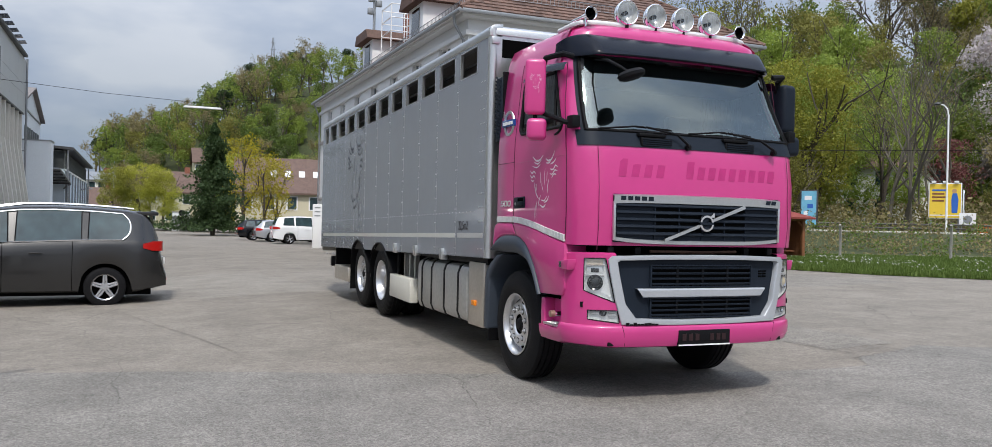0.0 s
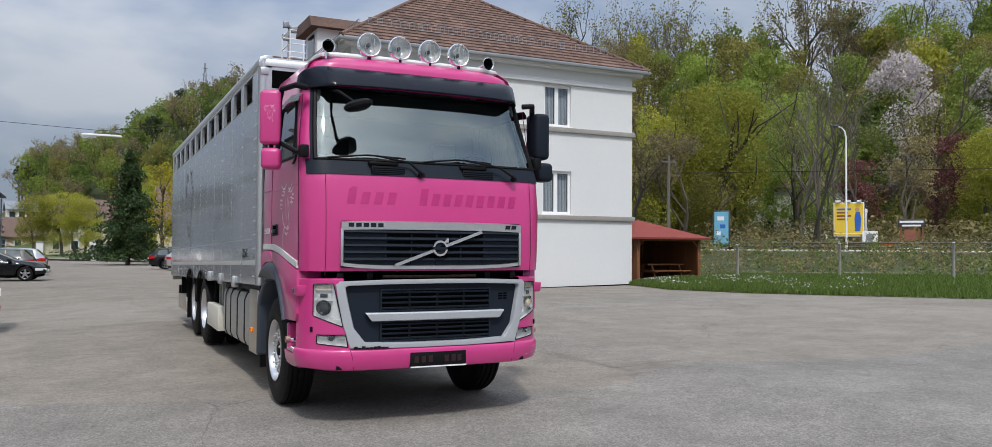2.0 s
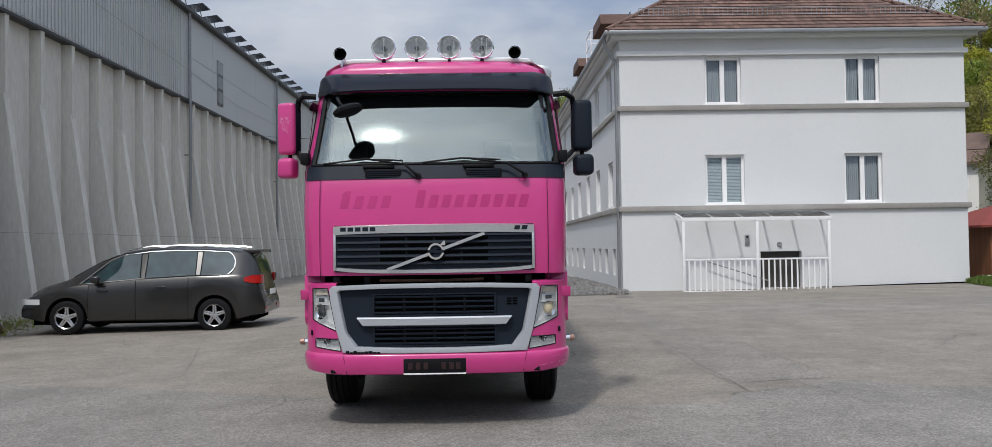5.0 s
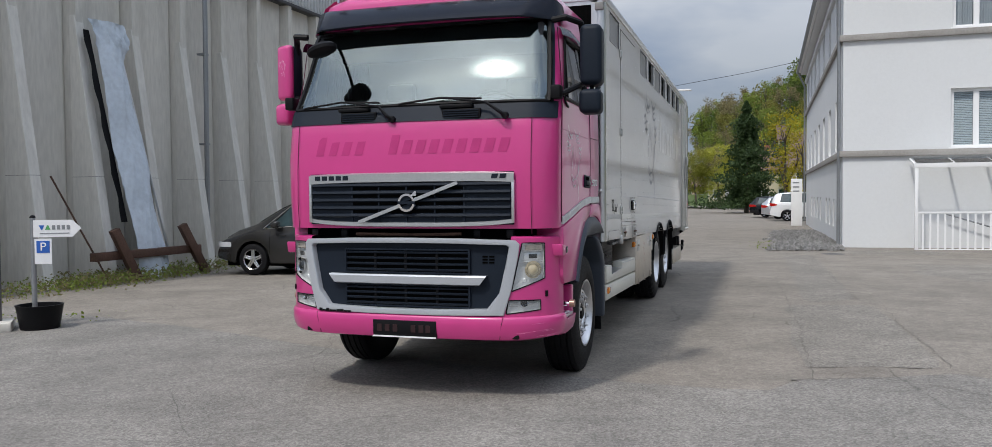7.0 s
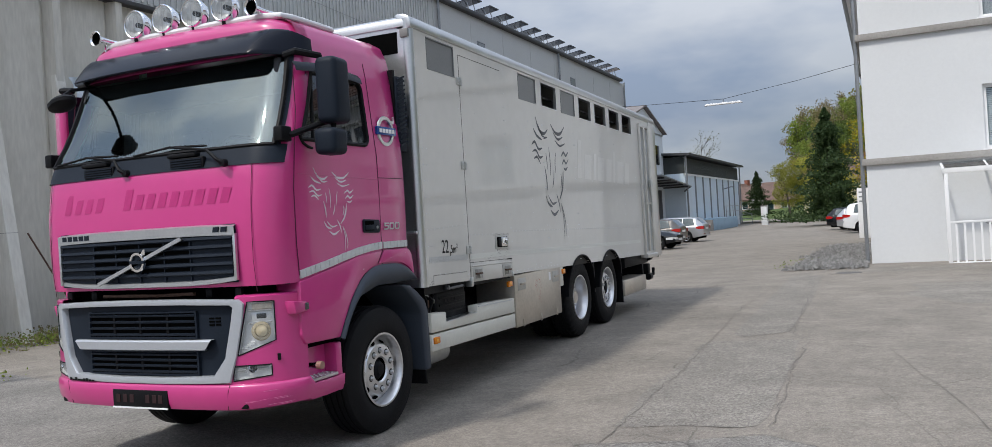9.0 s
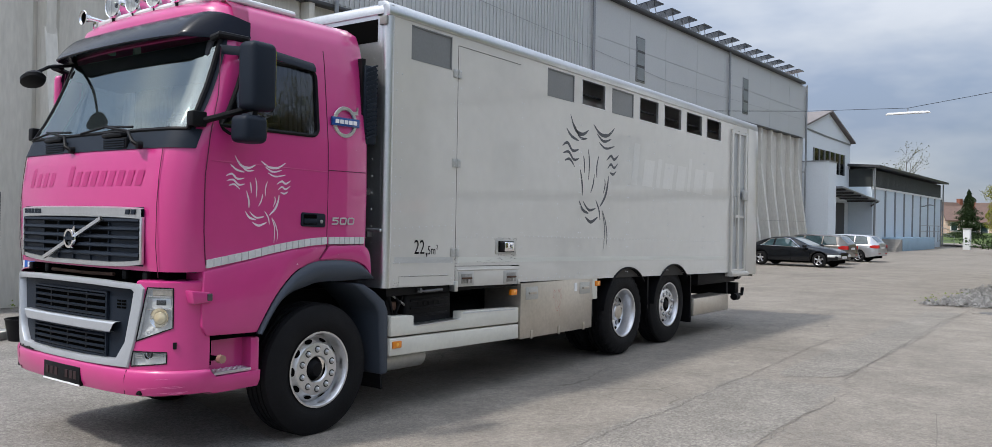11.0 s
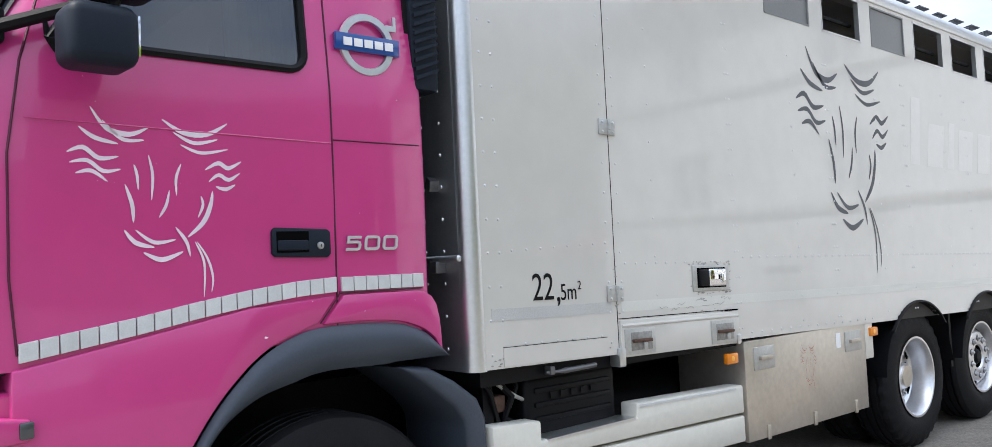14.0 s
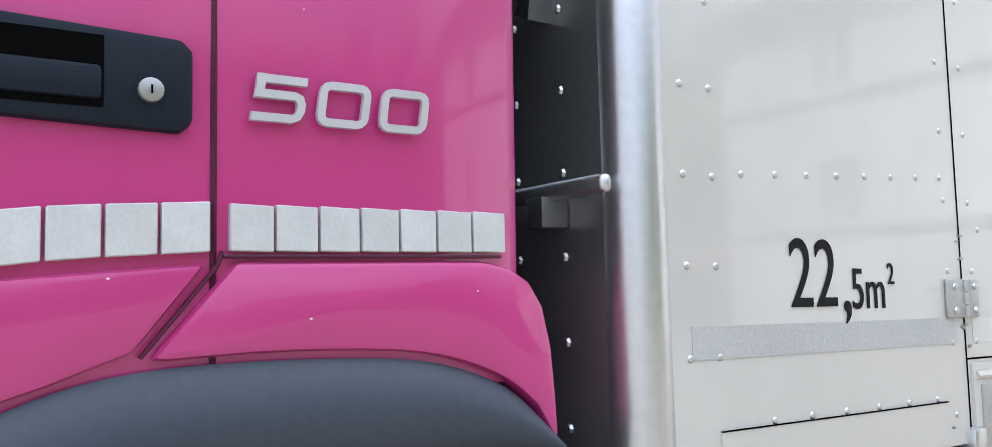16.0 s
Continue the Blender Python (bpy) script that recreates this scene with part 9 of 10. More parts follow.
# ---- far houses ----
def house(at, turn, w, d, eave, ridge, wall, roof, label, cols=4, floors=2, skylights=0):
    h = thing("house", label, "house", at, turn, "houses of the town")
    part("wall", box(-w / 2, w / 2, -d / 2, d / 2, -3.0, eave), wall, h)
    part("gable", prism([(-d / 2, eave), (d / 2, eave), (0, ridge)], "x", -w / 2, w / 2), wall, h)
    part("roof", prism([(-d / 2 - 0.5, eave - 0.25), (0, ridge + 0.12), (d / 2 + 0.5, eave - 0.25), (d / 2 + 0.5, eave - 0.05), (0, ridge + 0.35), (-d / 2 - 0.5, eave - 0.05)], "x", -w / 2 - 0.4, w / 2 + 0.4), roof, h)
    for f in range(floors):
        for c in range(cols):
            x = -w / 2 + w * (c + 0.5) / cols
            z = eave - 1.9 - 2.7 * f
            win = part("window", box(x - 0.62, x + 0.62, -d / 2 - 0.05, -d / 2 + 0.02, z - 0.1, z + 1.5), FRAME_WHITE, h)
            part("pane", box(x - 0.48, x + 0.48, -d / 2 - 0.07, -d / 2 - 0.04, z, z + 1.38), CARGLASS, win)
    for k in range(skylights):
        m = Matrix.Translation((-w / 2 + 4 + 1.6 * k, -d / 4, (eave + ridge) / 2 + 0.22)) @ Matrix.Rotation(math.atan2(ridge - eave + 0.3, d / 2 + 0.5), 4, "X")
        part("skylight", box(-0.33, 0.33, -0.6, 0.6, 0.0, 0.12, m=m), FRAME_WHITE, h)
    part("chimney", box(w / 4 - 0.4, w / 4 + 0.4, -0.4, 0.4, ridge - 0.8, ridge + 1.1), BRICK, h)
    return h


CREAM = mat("cream_house_wall", (0.55, 0.50, 0.36), 0.9, vary=0.06, scale=0.5)
PEACH = mat("peach_house_wall", (0.68, 0.50, 0.38), 0.9, vary=0.06, scale=0.5)
OFFW = mat("white_house_wall", (0.76, 0.74, 0.70), 0.9, vary=0.05, scale=0.5)
RED_ROOF = mat("red_house_roof", (0.13, 0.085, 0.068), 0.85, vary=0.25, scale=2, fine=10)
house((21.3, 101, 0), -8, 22, 10, 4.4, 8.2, CREAM, BROWN_ROOF, "cream house with brown tile roof and skylights", 9, 2, 5)
house((4.0, 152, 0), 5, 13, 9, 5.4, 8.6, CREAM, BROWN_ROOF, "cream house with grey-brown roof", 5, 2)
house((13.8, 174, 8.6), 0, 9, 8, 3.2, 5.8, CREAM, RED_ROOF, "cream villa with red roof on the slope", 6, 1)
house((-7.0, 166, 0), 4, 7.0, 8, 2.85, 5.9, PEACH, BROWN_ROOF, "peach house with brown roof beyond the gate", 3, 1)
house((-11.4, 164, 0), 92, 8, 2.2, 2.9, 4.9, OFFW, BROWN_ROOF, "narrow white gabled house beyond the gate", 2, 1)
house((-14.6, 178, 0), 20, 6.5, 8, 3.4, 5.6, PEACH, BROWN_ROOF, "peach row house with tile roof", 3, 1)
house((-17.9, 188, 0), 60, 8, 4, 4.4, 6.6, OFFW, RED_ROOF, "white row house with red tile roof", 2, 2)
house((-7.2, 178, 4.6), 8, 4.6, 5, 3.4, 4.6, OFFW, ZINC, "white house with grey roof on the hillside", 3, 1)
house((70.0, 66.0, 3.4), -52, 16, 8, 4.6, 6.4, OFFW, BROWN_ROOF, "pale house behind the roadside trees", 6, 2)
house((40.0, 66.0, 2.2), -40, 10, 8, 5.0, 7.2, OFFW, BROWN_ROOF, "white house behind bare trees", 4, 2)

# ---- timber pavilion on the lawn ----
TIMBER = mat("stained_timber", (0.21, 0.085, 0.035), 0.7, vary=0.25, scale=1.5, fine=25, bump=0.1, bump_scale=30, stretch=(6, 6, 0.6), rand=0.12)
FELT = mat("red_roof_felt", (0.22, 0.045, 0.035), 0.9, vary=0.12, scale=2, fine=60, bump=0.15, bump_scale=120)
pz = land(25, 30)
pv = thing("pavilion", "open timber pavilion with red felt hip roof", "pavilion", (25.0, 30.6, pz))
b = bmesh.new()
R = [b.verts.new(p) for p in ((-2.3, -2.5, 1.90), (1.95, -2.5, 1.90), (1.95, 2.5, 1.90), (-2.3, 2.5, 1.90), (-0.18, 0, 2.72), (-2.3, -2.5, 1.82), (1.95, -2.5, 1.82), (1.95, 2.5, 1.82), (-2.3, 2.5, 1.82))]
for f in ((0, 1, 4), (1, 2, 4), (2, 3, 4), (3, 0, 4), (0, 5, 6, 1), (1, 6, 7, 2), (2, 7, 8, 3), (3, 8, 5, 0), (5, 8, 7, 6)):
    b.faces.new([R[i] for i in f])
part("hip_roof", b, FELT, pv, smooth=None)
for x in (-1.7, 1.6):
    for y in (-2.1, 2.1):
        part("post", box(x - 0.07, x + 0.07, y - 0.07, y + 0.07, -0.1, 1.9, 0.01), TIMBER, pv)
    for s in (-1, 1):
        if -1.7 <= x + s * 0.45 <= 1.6:
            part("brace", tube([(x, -2.1, 1.45), (x + s * 0.4, -2.1, 1.85)], 0.045, 6), TIMBER, pv)
board = finish("board", box(-0.065, 0.065, -0.012, 0.012, -0.05, 1.85), TIMBER, None)
for k in range(25):
    ob = new("board", board)
    ob.parent, ob.location = pv, (-1.66 + 0.134 * k, 2.12, 0)
for k in range(31):
    for x in (1.66, -1.76):
        ob = new("board", board)
        ob.parent, ob.location, ob.rotation_euler = pv, (x, -2.0 + 0.134 * k, 0), (0, 0, radians(90))
part("beam", box(-1.8, 1.7, -2.16, -2.04, 1.74, 1.88, 0.01), TIMBER, pv)
tb = thing("picnic_table", "wooden picnic table with benches in the pavilion", "table", (25.4, 29.6, pz))
part("tabletop", box(-1.0, 1.0, -0.35, 0.35, 0.68, 0.73, 0.008), TIMBER, tb)
for y in (-0.7, 0.7):
    part("bench", box(-1.0, 1.0, y - 0.13, y + 0.13, 0.40, 0.44, 0.008), TIMBER, tb)
for x in (-0.75, 0.75):
    part("leg", box(x - 0.04, x + 0.04, -0.7, 0.7, 0.34, 0.40), TIMBER, tb)
    for s in (-1, 1):
        part("leg", tube([(x, s * 0.28, 0.68), (x, s * 0.6, 0.0)], 0.04, 6), TIMBER, tb)

# ---- fence of bent concrete posts, road and hoardings on the bank ----
for k in range(9):
    s = -14 + 4.6 * k
    x, y = 33.0 - 0.6 * s, 26.6 + 0.8 * s
    po = thing("fence_post", "bent concrete fence post at the lawn edge", "post", (x, y, land(x, y)), 37, "fence posts along the bank")
    part("shaft", tube([(0, 0, -0.2), (0, 0, 1.35), (-0.18, 0, 1.62)], 0.06, 6), STONE_BAND, po)
b = bmesh.new()
rows = []
for k in range(41):
    s = -60 + 4 * k
    rows.append([(0.8 * d - 0.6 * s, 0.6 * d + 0.8 * s, 1.49) for d in (58.2, 64.5)])
ROADM = mat("road_asphalt", (0.16, 0.16, 0.16), 0.9, vary=0.1, scale=0.5, fine=30)
tagged(part("road", grid(rows), ROADM, smooth=None), "grey asphalt road on the embankment", "road", kind="structure")
RAILING = mat("weathered_rail_wood", (0.13, 0.12, 0.11), 0.85, vary=0.25, scale=2, fine=20)
gr = thing("guard_rail", "weathered guard rail along the road", "guard rail", (0, 0, 0))
for z in (1.78, 2.05):
    part("rail", tube([(0.8 * 65.2 - 0.6 * s, 0.6 * 65.2 + 0.8 * s, z) for s in (-50, 0, 40)], 0.07, 6), RAILING, gr)
for k in range(30):
    s = -45 + 3 * k
    part("post", box(-0.05, 0.05, -0.05, 0.05, 0, 0.75, m=Matrix.Translation((0.8 * 65.3 - 0.6 * s, 0.6 * 65.3 + 0.8 * s, 1.4))), RAILING, gr)
part("kerb", tube([(0.8 * 58.1 - 0.6 * s, 0.6 * 58.1 + 0.8 * s, 1.47) for s in (-50, 0, 40)], 0.09, 6), CONCRETE, gr)
st = thing("street_lamp", "white tapered street lamp with bent arm", "street lamp", (44.85, 36.3, 1.4))
part("pole", tube([(0, 0, 0), (0, 0, 7.2), (-0.06, 0.05, 7.6), (-0.18, 0.16, 7.82), (-0.36, 0.32, 7.9)], [0.065, 0.05, 0.045, 0.04, 0.04], 10), FRAME_WHITE, st)
part("lamp_head", lathe([(-0.08, 0.0), (-0.07, 0.12), (0.0, 0.2), (0.1, 0.15), (0.13, 0.0)], "z", 14, m=Matrix.Translation((-0.46, 0.40, 7.9))), TRIM_DARK, st)
YEL = mat("yellow_poster", (0.75, 0.52, 0.05), 0.5, vary=0.06, scale=1)
PBLUE = mat("poster_blue", (0.03, 0.12, 0.45), 0.5, vary=0.06)
PCYAN = mat("poster_cyan", (0.16, 0.42, 0.58), 0.45, vary=0.25, scale=1.5)
bb = thing("billboard", "yellow billboard with blue figure shape on posts", "billboard", (51.3, 41.7, 1.4), -53)
part("board", box(-1.02, 1.02, -0.08, 0.08, 1.1, 3.55, 0.02), FRAME_WHITE, bb)
part("poster", box(-0.96, 0.96, -0.10, -0.08, 1.16, 3.49), YEL, bb)
part("poster_shape", prism([(0.42, 1.5), (0.76, 1.5), (0.82, 2.4), (0.72, 2.85), (0.46, 2.85), (0.38, 2.4)], "y", -0.112, -0.10), PBLUE, bb)
part("poster_shape", lathe([(-0.112, 0.0), (-0.112, 0.15)], "y", 16, m=Matrix.Translation((0.56, 0, 3.02))), mat("poster_tan", (0.5, 0.3, 0.15), 0.5), bb)
for k in range(4):
    part("poster_mark", box(-0.80, 0.15 - 0.2 * (k % 2), -0.112, -0.10, 3.0 - 0.24 * k, 3.12 - 0.24 * k), PBLUE if k == 0 else TIMBER, bb)
part("poster_foot", box(-0.94, 0.94, -0.112, -0.10, 1.3, 1.36), FRAME_WHITE, bb)
part("side_board", box(1.08, 1.16, -0.1, 1.6, 1.5, 3.1, 0.02), FRAME_WHITE, bb)
for k in range(3):
    part("side_mark", box(1.16, 1.175, 0.15 + 0.45 * k, 0.40 + 0.45 * k, 1.75, 2.85), TRIM_DARK, bb)
for x in (-0.85, 0.85):
    part("post", box(x - 0.06, x + 0.06, -0.06, 0.06, 0, 1.12), ZINC, bb)
for x in (-0.7, 0.0, 0.7):
    part("spot", box(x - 0.14, x + 0.14, -0.3, -0.1, 3.58, 3.70), FRAME_WHITE, bb)
bl = thing("poster_case", "tall blue poster case beside the road", "poster", (45.2, 48.1, 1.4), -53)
part("case", box(-0.62, 0.62, -0.1, 0.1, 0.3, 3.05, 0.03), TRIM_DARK, bl)
part("poster", box(-0.52, 0.52, -0.12, -0.1, 0.5, 2.95), PCYAN, bl)
for k, (u, w, z) in enumerate(((-0.3, 0.5, 2.3), (-0.1, 0.4, 1.7), (-0.35, 0.3, 1.2))):
    part("poster_shape", box(u, u + w, -0.126, -0.12, z, z + 0.3), PBLUE if k == 1 else FRAME_WHITE, bl)
part("plinth", box(-0.4, 0.4, -0.08, 0.08, 0.0, 0.3), ZINC, bl)
ki = thing("notice_stand", "wooden notice stand with small roof and signs", "sign", (54.0, 38.7, 1.4), -52)
for x in (-0.68, 0.45, 0.72):
    part("post", box(x - 0.05, x + 0.05, -0.05, 0.05, 0, 2.3), TIMBER, ki)
part("board", box(-0.85, 0.85, -0.06, 0.06, 1.75, 2.35, 0.02), TRIM_DARK, ki)
part("mark", box(-0.75, 0.75, -0.075, -0.06, 2.08, 2.22), FRAME_WHITE, ki)
part("mark", box(-0.6, 0.6, -0.075, -0.06, 1.82, 1.94), FRAME_WHITE, ki)
part("picture", box(-0.45, 0.3, -0.05, 0.05, 0.8, 1.6), BRICK, ki)
part("lower_mark", box(-0.8, 0.8, -0.06, 0.06, 0.25, 0.45), FRAME_WHITE, ki)
ob = thing("grit_bin", "orange grit bin beside the road", "bin", (52.4, 39.4, 1.4), -52)
part("body", prism([(-0.45, 0), (0.45, 0), (0.52, 0.6), (-0.52, 0.6)], "y", -0.35, 0.35, 0.03), mat("orange_bin_plastic", (0.70, 0.13, 0.02), 0.5), ob)
part("lid", box(-0.55, 0.55, -0.4, 0.4, 0.6, 0.72, 0.04), mat("orange_bin_lid", (0.72, 0.16, 0.03), 0.5), ob)
ws = thing("small_sign", "small white notice on two posts", "sign", (51.9, 40.4, 1.4), -50)
part("board", box(-0.5, 0.5, -0.03, 0.03, 0.6, 1.5), FRAME_WHITE, ws)
part("mark", lathe([(-0.04, 0.0), (-0.04, 0.28)], "y", 16, m=Matrix.Translation((0, 0, 1.05))), ZINC, ws)
for x in (-0.35, 0.35):
    part("post", box(x - 0.03, x + 0.03, -0.03, 0.03, 0, 0.6), ZINC, ws)
tp = thing("utility_pole", "weathered wooden utility pole with crossarm", "pole", (35.4, 41.9, land(35.4, 41.9)))
part("pole", tube([(0, 0, 0), (0, 0, 6.5)], [0.13, 0.09], 10), RAILING, tp)
part("crossarm", box(-0.6, 0.6, -0.05, 0.05, 6.0, 6.1), RAILING, tp)

# ---- at the hall wall: tarpaulin, beams, sign, pot, fence, weeds ----
TARP = mat("blue_white_tarpaulin", (0.56, 0.62, 0.68), 0.5, vary=0.16, scale=1.6, fine=9, bump=0.5, bump_scale=4)
tarp = thing("tarpaulin", "crumpled pale blue tarpaulin hanging on a concrete fin", "tarpaulin", (0, 0, 0))
rows = []
for i in range(110):
    s = i / 109
    z = 5.55 - 5.75 * s
    yl = 14.80 + 0.33 * s - 0.05 * smooth(0.10, 0.0, s) + 0.04 * math.sin(s * 9)
    yr = 15.53 + 0.60 * s + 0.26 * smooth(0.15, 0.06, s) + 0.03 * math.sin(s * 14 + 1)
    row = []
    for j in range(27):
        q = j / 26
        y = yl + (yr - yl) * q
        crumple = 0.25 + 0.9 * smooth(0.16, 0.05, s) + 0.8 * smooth(0.86, 1.0, s)
        x = -6.92 + 0.86 * s + 0.20 + 0.13 * math.sin(q * 3.1416) + 0.10 * noise.noise((y * 2.6, z * 0.45, 2)) + 0.09 * (abs(noise.noise((y * 6 - z * 0.8, z * 0.7, 5))) - 0.25) + crumple * (0.14 * (abs(noise.noise((y * 7 + z * 2, z * 2.2, 5))) - 0.25) + 0.05 * abs(noise.noise((y * 13, z * 6, 8))))
        row.append((x, y, z))
    rows.append(row)
part("sheet", grid(rows, thick=0.012), TARP, tarp, "", 60)
rows = [[(-6.80 + 0.86 * i / 20, 14.75 + 0.34 * i / 20 + dy, 5.3 - 5.3 * i / 20) for dy in (-0.12 - 0.03 * math.sin(i * 1.7), 0.04)] for i in range(17)]
part("dark_edge", grid(rows, thick=0.01), BLACK, tarp)
part("batten", tube([(-6.72, 15.72, 4.7), (-6.0, 16.28, 0.3)], 0.03, 6), ALU, tarp)
for k, (p, q) in enumerate((((-5.85, 13.75, 0.36), (-5.75, 17.05, 0.36)), ((-5.75, 14.25, 0.92), (-5.55, 14.75, -0.25)), ((-5.75, 16.45, 0.95), (-5.5, 17.0, -0.25)))):
    bmx = thing("timber_beam", "rusty brown weathered beam of a trestle", "beam", p, group="beams at the hall wall")
    v = Vector(q) - Vector(p)
    bb_ = box(-0.09, 0.09, -0.09, 0.09, 0.0, v.length, 0.01)
    bmesh.ops.transform(bb_, matrix=v.to_track_quat("Z", "Y").to_matrix().to_4x4(), verts=bb_.verts)
    part("bar", bb_, RUST, bmx)
rod = thing("steel_rod", "thin rusty rod leaning on the wall", "rod", (0, 0, 0))
part("bar", tube([(-5.75, 14.1, -0.2), (-6.35, 13.2, 2.05)], 0.02, 6), RUST, rod)
sp = thing("sign_post", "grey pole with white arrow sign and parking sign", "sign", (-1.92, 8.52, land(-1.92, 8.52)), 32)
part("pole", tube([(0, 0, 0.27), (0, 0, 1.50)], 0.034, 10), ZINC, sp)
part("pole_cap", lathe([(1.50, 0.042), (1.53, 0.03), (1.54, 0.0)], "z", 12), BLACK, sp)
ar = part("arrow_board", prism([(0.02, 1.24), (0.50, 1.24), (0.61, 1.355), (0.50, 1.47), (0.02, 1.47)], "y", -0.06, -0.045), BADGE_WHITE, sp, "white arrow board with colour marks")
part("mark", prism([(0.09, 1.40), (0.155, 1.40), (0.13, 1.34), (0.115, 1.34)], "y", -0.064, -0.058), PBLUE, ar)
part("mark", prism([(0.165, 1.34), (0.23, 1.34), (0.205, 1.40), (0.19, 1.40)], "y", -0.064, -0.058), mat("sign_green", (0.10, 0.36, 0.12), 0.5), ar)
for k in range(4):
    part("mark", box(0.25 + 0.06 * k, 0.29 + 0.06 * k, -0.064, -0.058, 1.34, 1.40), ZINC, ar)
part("mark", box(0.10, 0.46, -0.064, -0.058, 1.285, 1.297), ZINC, ar)
pk_ = part("parking_board", box(0.03, 0.24, -0.06, -0.048, 0.88, 1.22), BADGE_WHITE, sp)
part("parking_field", box(0.055, 0.215, -0.064, -0.058, 1.03, 1.19), PBLUE, pk_)
bm = text_mesh("P", 0.16, 0.001)
bmesh.ops.transform(bm, matrix=Matrix.Translation((0.135, -0.066, 1.108)) @ Matrix.Rotation(radians(90), 4, "X"), verts=bm.verts)
part("letter", bm, BADGE_WHITE, pk_, smooth=None)
pot = thing("planter", "black plastic planter tub with dry soil", "planter", (-1.88, 8.56, land(-1.88, 8.56)))
part("tub", lathe([(0.0, 0.0), (0.0, 0.24), (0.30, 0.29), (0.33, 0.30), (0.33, 0.27), (0.26, 0.26)], "z", 24), BLACK, pot)
part("soil", lathe([(0.27, 0.0), (0.27, 0.265)], "z", 20), mat("dry_soil", (0.10, 0.08, 0.06), 0.95, vary=0.3, fine=60), pot)
fe = thing("mesh_fence", "dark green mesh covered fence panel", "fence", (-2.30, 8.30, land(-2.3, 8.3)), 222)
part("mesh", box(0.05, 3.4, -0.012, 0.012, 0.12, 2.1), mat("green_shade_cloth", (0.012, 0.025, 0.02), 0.8, vary=0.2, fine=200), fe)
for x in (0.0, 1.7, 3.4):
    part("post", box(x - 0.03, x + 0.03, -0.03, 0.03, 0.0, 2.2), TRIM_DARK, fe)
    part("foot", box(x - 0.16, x + 0.16, -0.25, 0.25, 0.0, 0.13, 0.02), CONCRETE, fe)

# ---- trees ----
BARK = mat("tree_bark", (0.085, 0.07, 0.055), 0.95, vary=0.3, scale=2, fine=20, bump=0.4, bump_scale=12)
BARK_PALE = mat("pale_bark", (0.13, 0.115, 0.09), 0.95, vary=0.3, scale=2, fine=20, bump=0.3, bump_scale=12)
LEAF = {
    "green": leaf_mat("leaf_fresh_green", (0.140, 0.208, 0.038), (0.290, 0.345, 0.066)),
    "deep": leaf_mat("leaf_deep_green", (0.068, 0.115, 0.026), (0.170, 0.225, 0.048)),
    "yellow": leaf_mat("leaf_yellow_green", (0.225, 0.240, 0.036), (0.420, 0.405, 0.060)),
    "olive": leaf_mat("leaf_olive", (0.145, 0.148, 0.040), (0.275, 0.252, 0.064)),
    "brown": leaf_mat("leaf_bud_brown", (0.200, 0.173, 0.082), (0.309, 0.255, 0.127)),
    "blossom": leaf_mat("leaf_blossom", (0.44, 0.39, 0.38), (0.67, 0.61, 0.61), 0.1),
    "purple": leaf_mat("leaf_purple", (0.119, 0.045, 0.045), (0.21, 0.084, 0.077)),
    "needle": leaf_mat("leaf_needle", (0.020, 0.040, 0.015), (0.055, 0.085, 0.030)),
    "gold": leaf_mat("leaf_gold", (0.30, 0.26, 0.015), (0.45, 0.38, 0.03), 0.1),
}


def leaf_quads(centres, size, rnd, flat=0.0, tri=False):
    """One small folded quad a leaf clump; returns vertices and faces."""
    vs, fs = [], []
    for c, out in centres:
        n = (Vector((rnd.gauss(0, 1), rnd.gauss(0, 1), rnd.gauss(0, 1) + flat)).normalized() + out * 0.8).normalized()
        a = n.orthogonal().normalized()
        a.rotate(Matrix.Rotation(rnd.random() * 6.283, 3, n))
        b = n.cross(a)
        s = size * rnd.uniform(0.55, 1.35)
        k = len(vs)
        vs += [c + a * s * 0.5, c + b * s * (0.60 if tri else 0.32) + n * s * 0.08, c - a * s * 0.5, c - b * s * 0.32 + n * s * 0.08]
        if tri:
            vs.pop()
            fs.append((k, k + 1, k + 2))
        else:
            fs.append((k, k + 1, k + 2, k + 3))
    return vs, fs


def branch(bm, p, d, length, r, depth, rnd, tips, spread=0.6, split=3):
    pts, q = [p], p
    dd = d.copy()
    n = 4 if depth > 1 else 3
    for i in range(n):
        dd = (dd + Vector((rnd.gauss(0, 0.10), rnd.gauss(0, 0.10), rnd.gauss(0.03, 0.06)))).normalized()
        q = q + dd * length / n
        pts.append(q)
    tube(pts, [r * (1 - 0.5 * i / n) for i in range(n + 1)], 5 if depth > 1 else 3, bm=bm)
    tips.append((q, dd))
    if depth == 0:
        return
    for i in range(split):
        k = rnd.randint(2, n)
        side = Vector((rnd.gauss(0, 1), rnd.gauss(0, 1), rnd.gauss(0.25, 0.5))).normalized()
        branch(bm, pts[k], (dd + side * spread).normalized(), length * rnd.uniform(0.55, 0.78), r * 0.5, depth - 1, rnd, tips, spread, split)


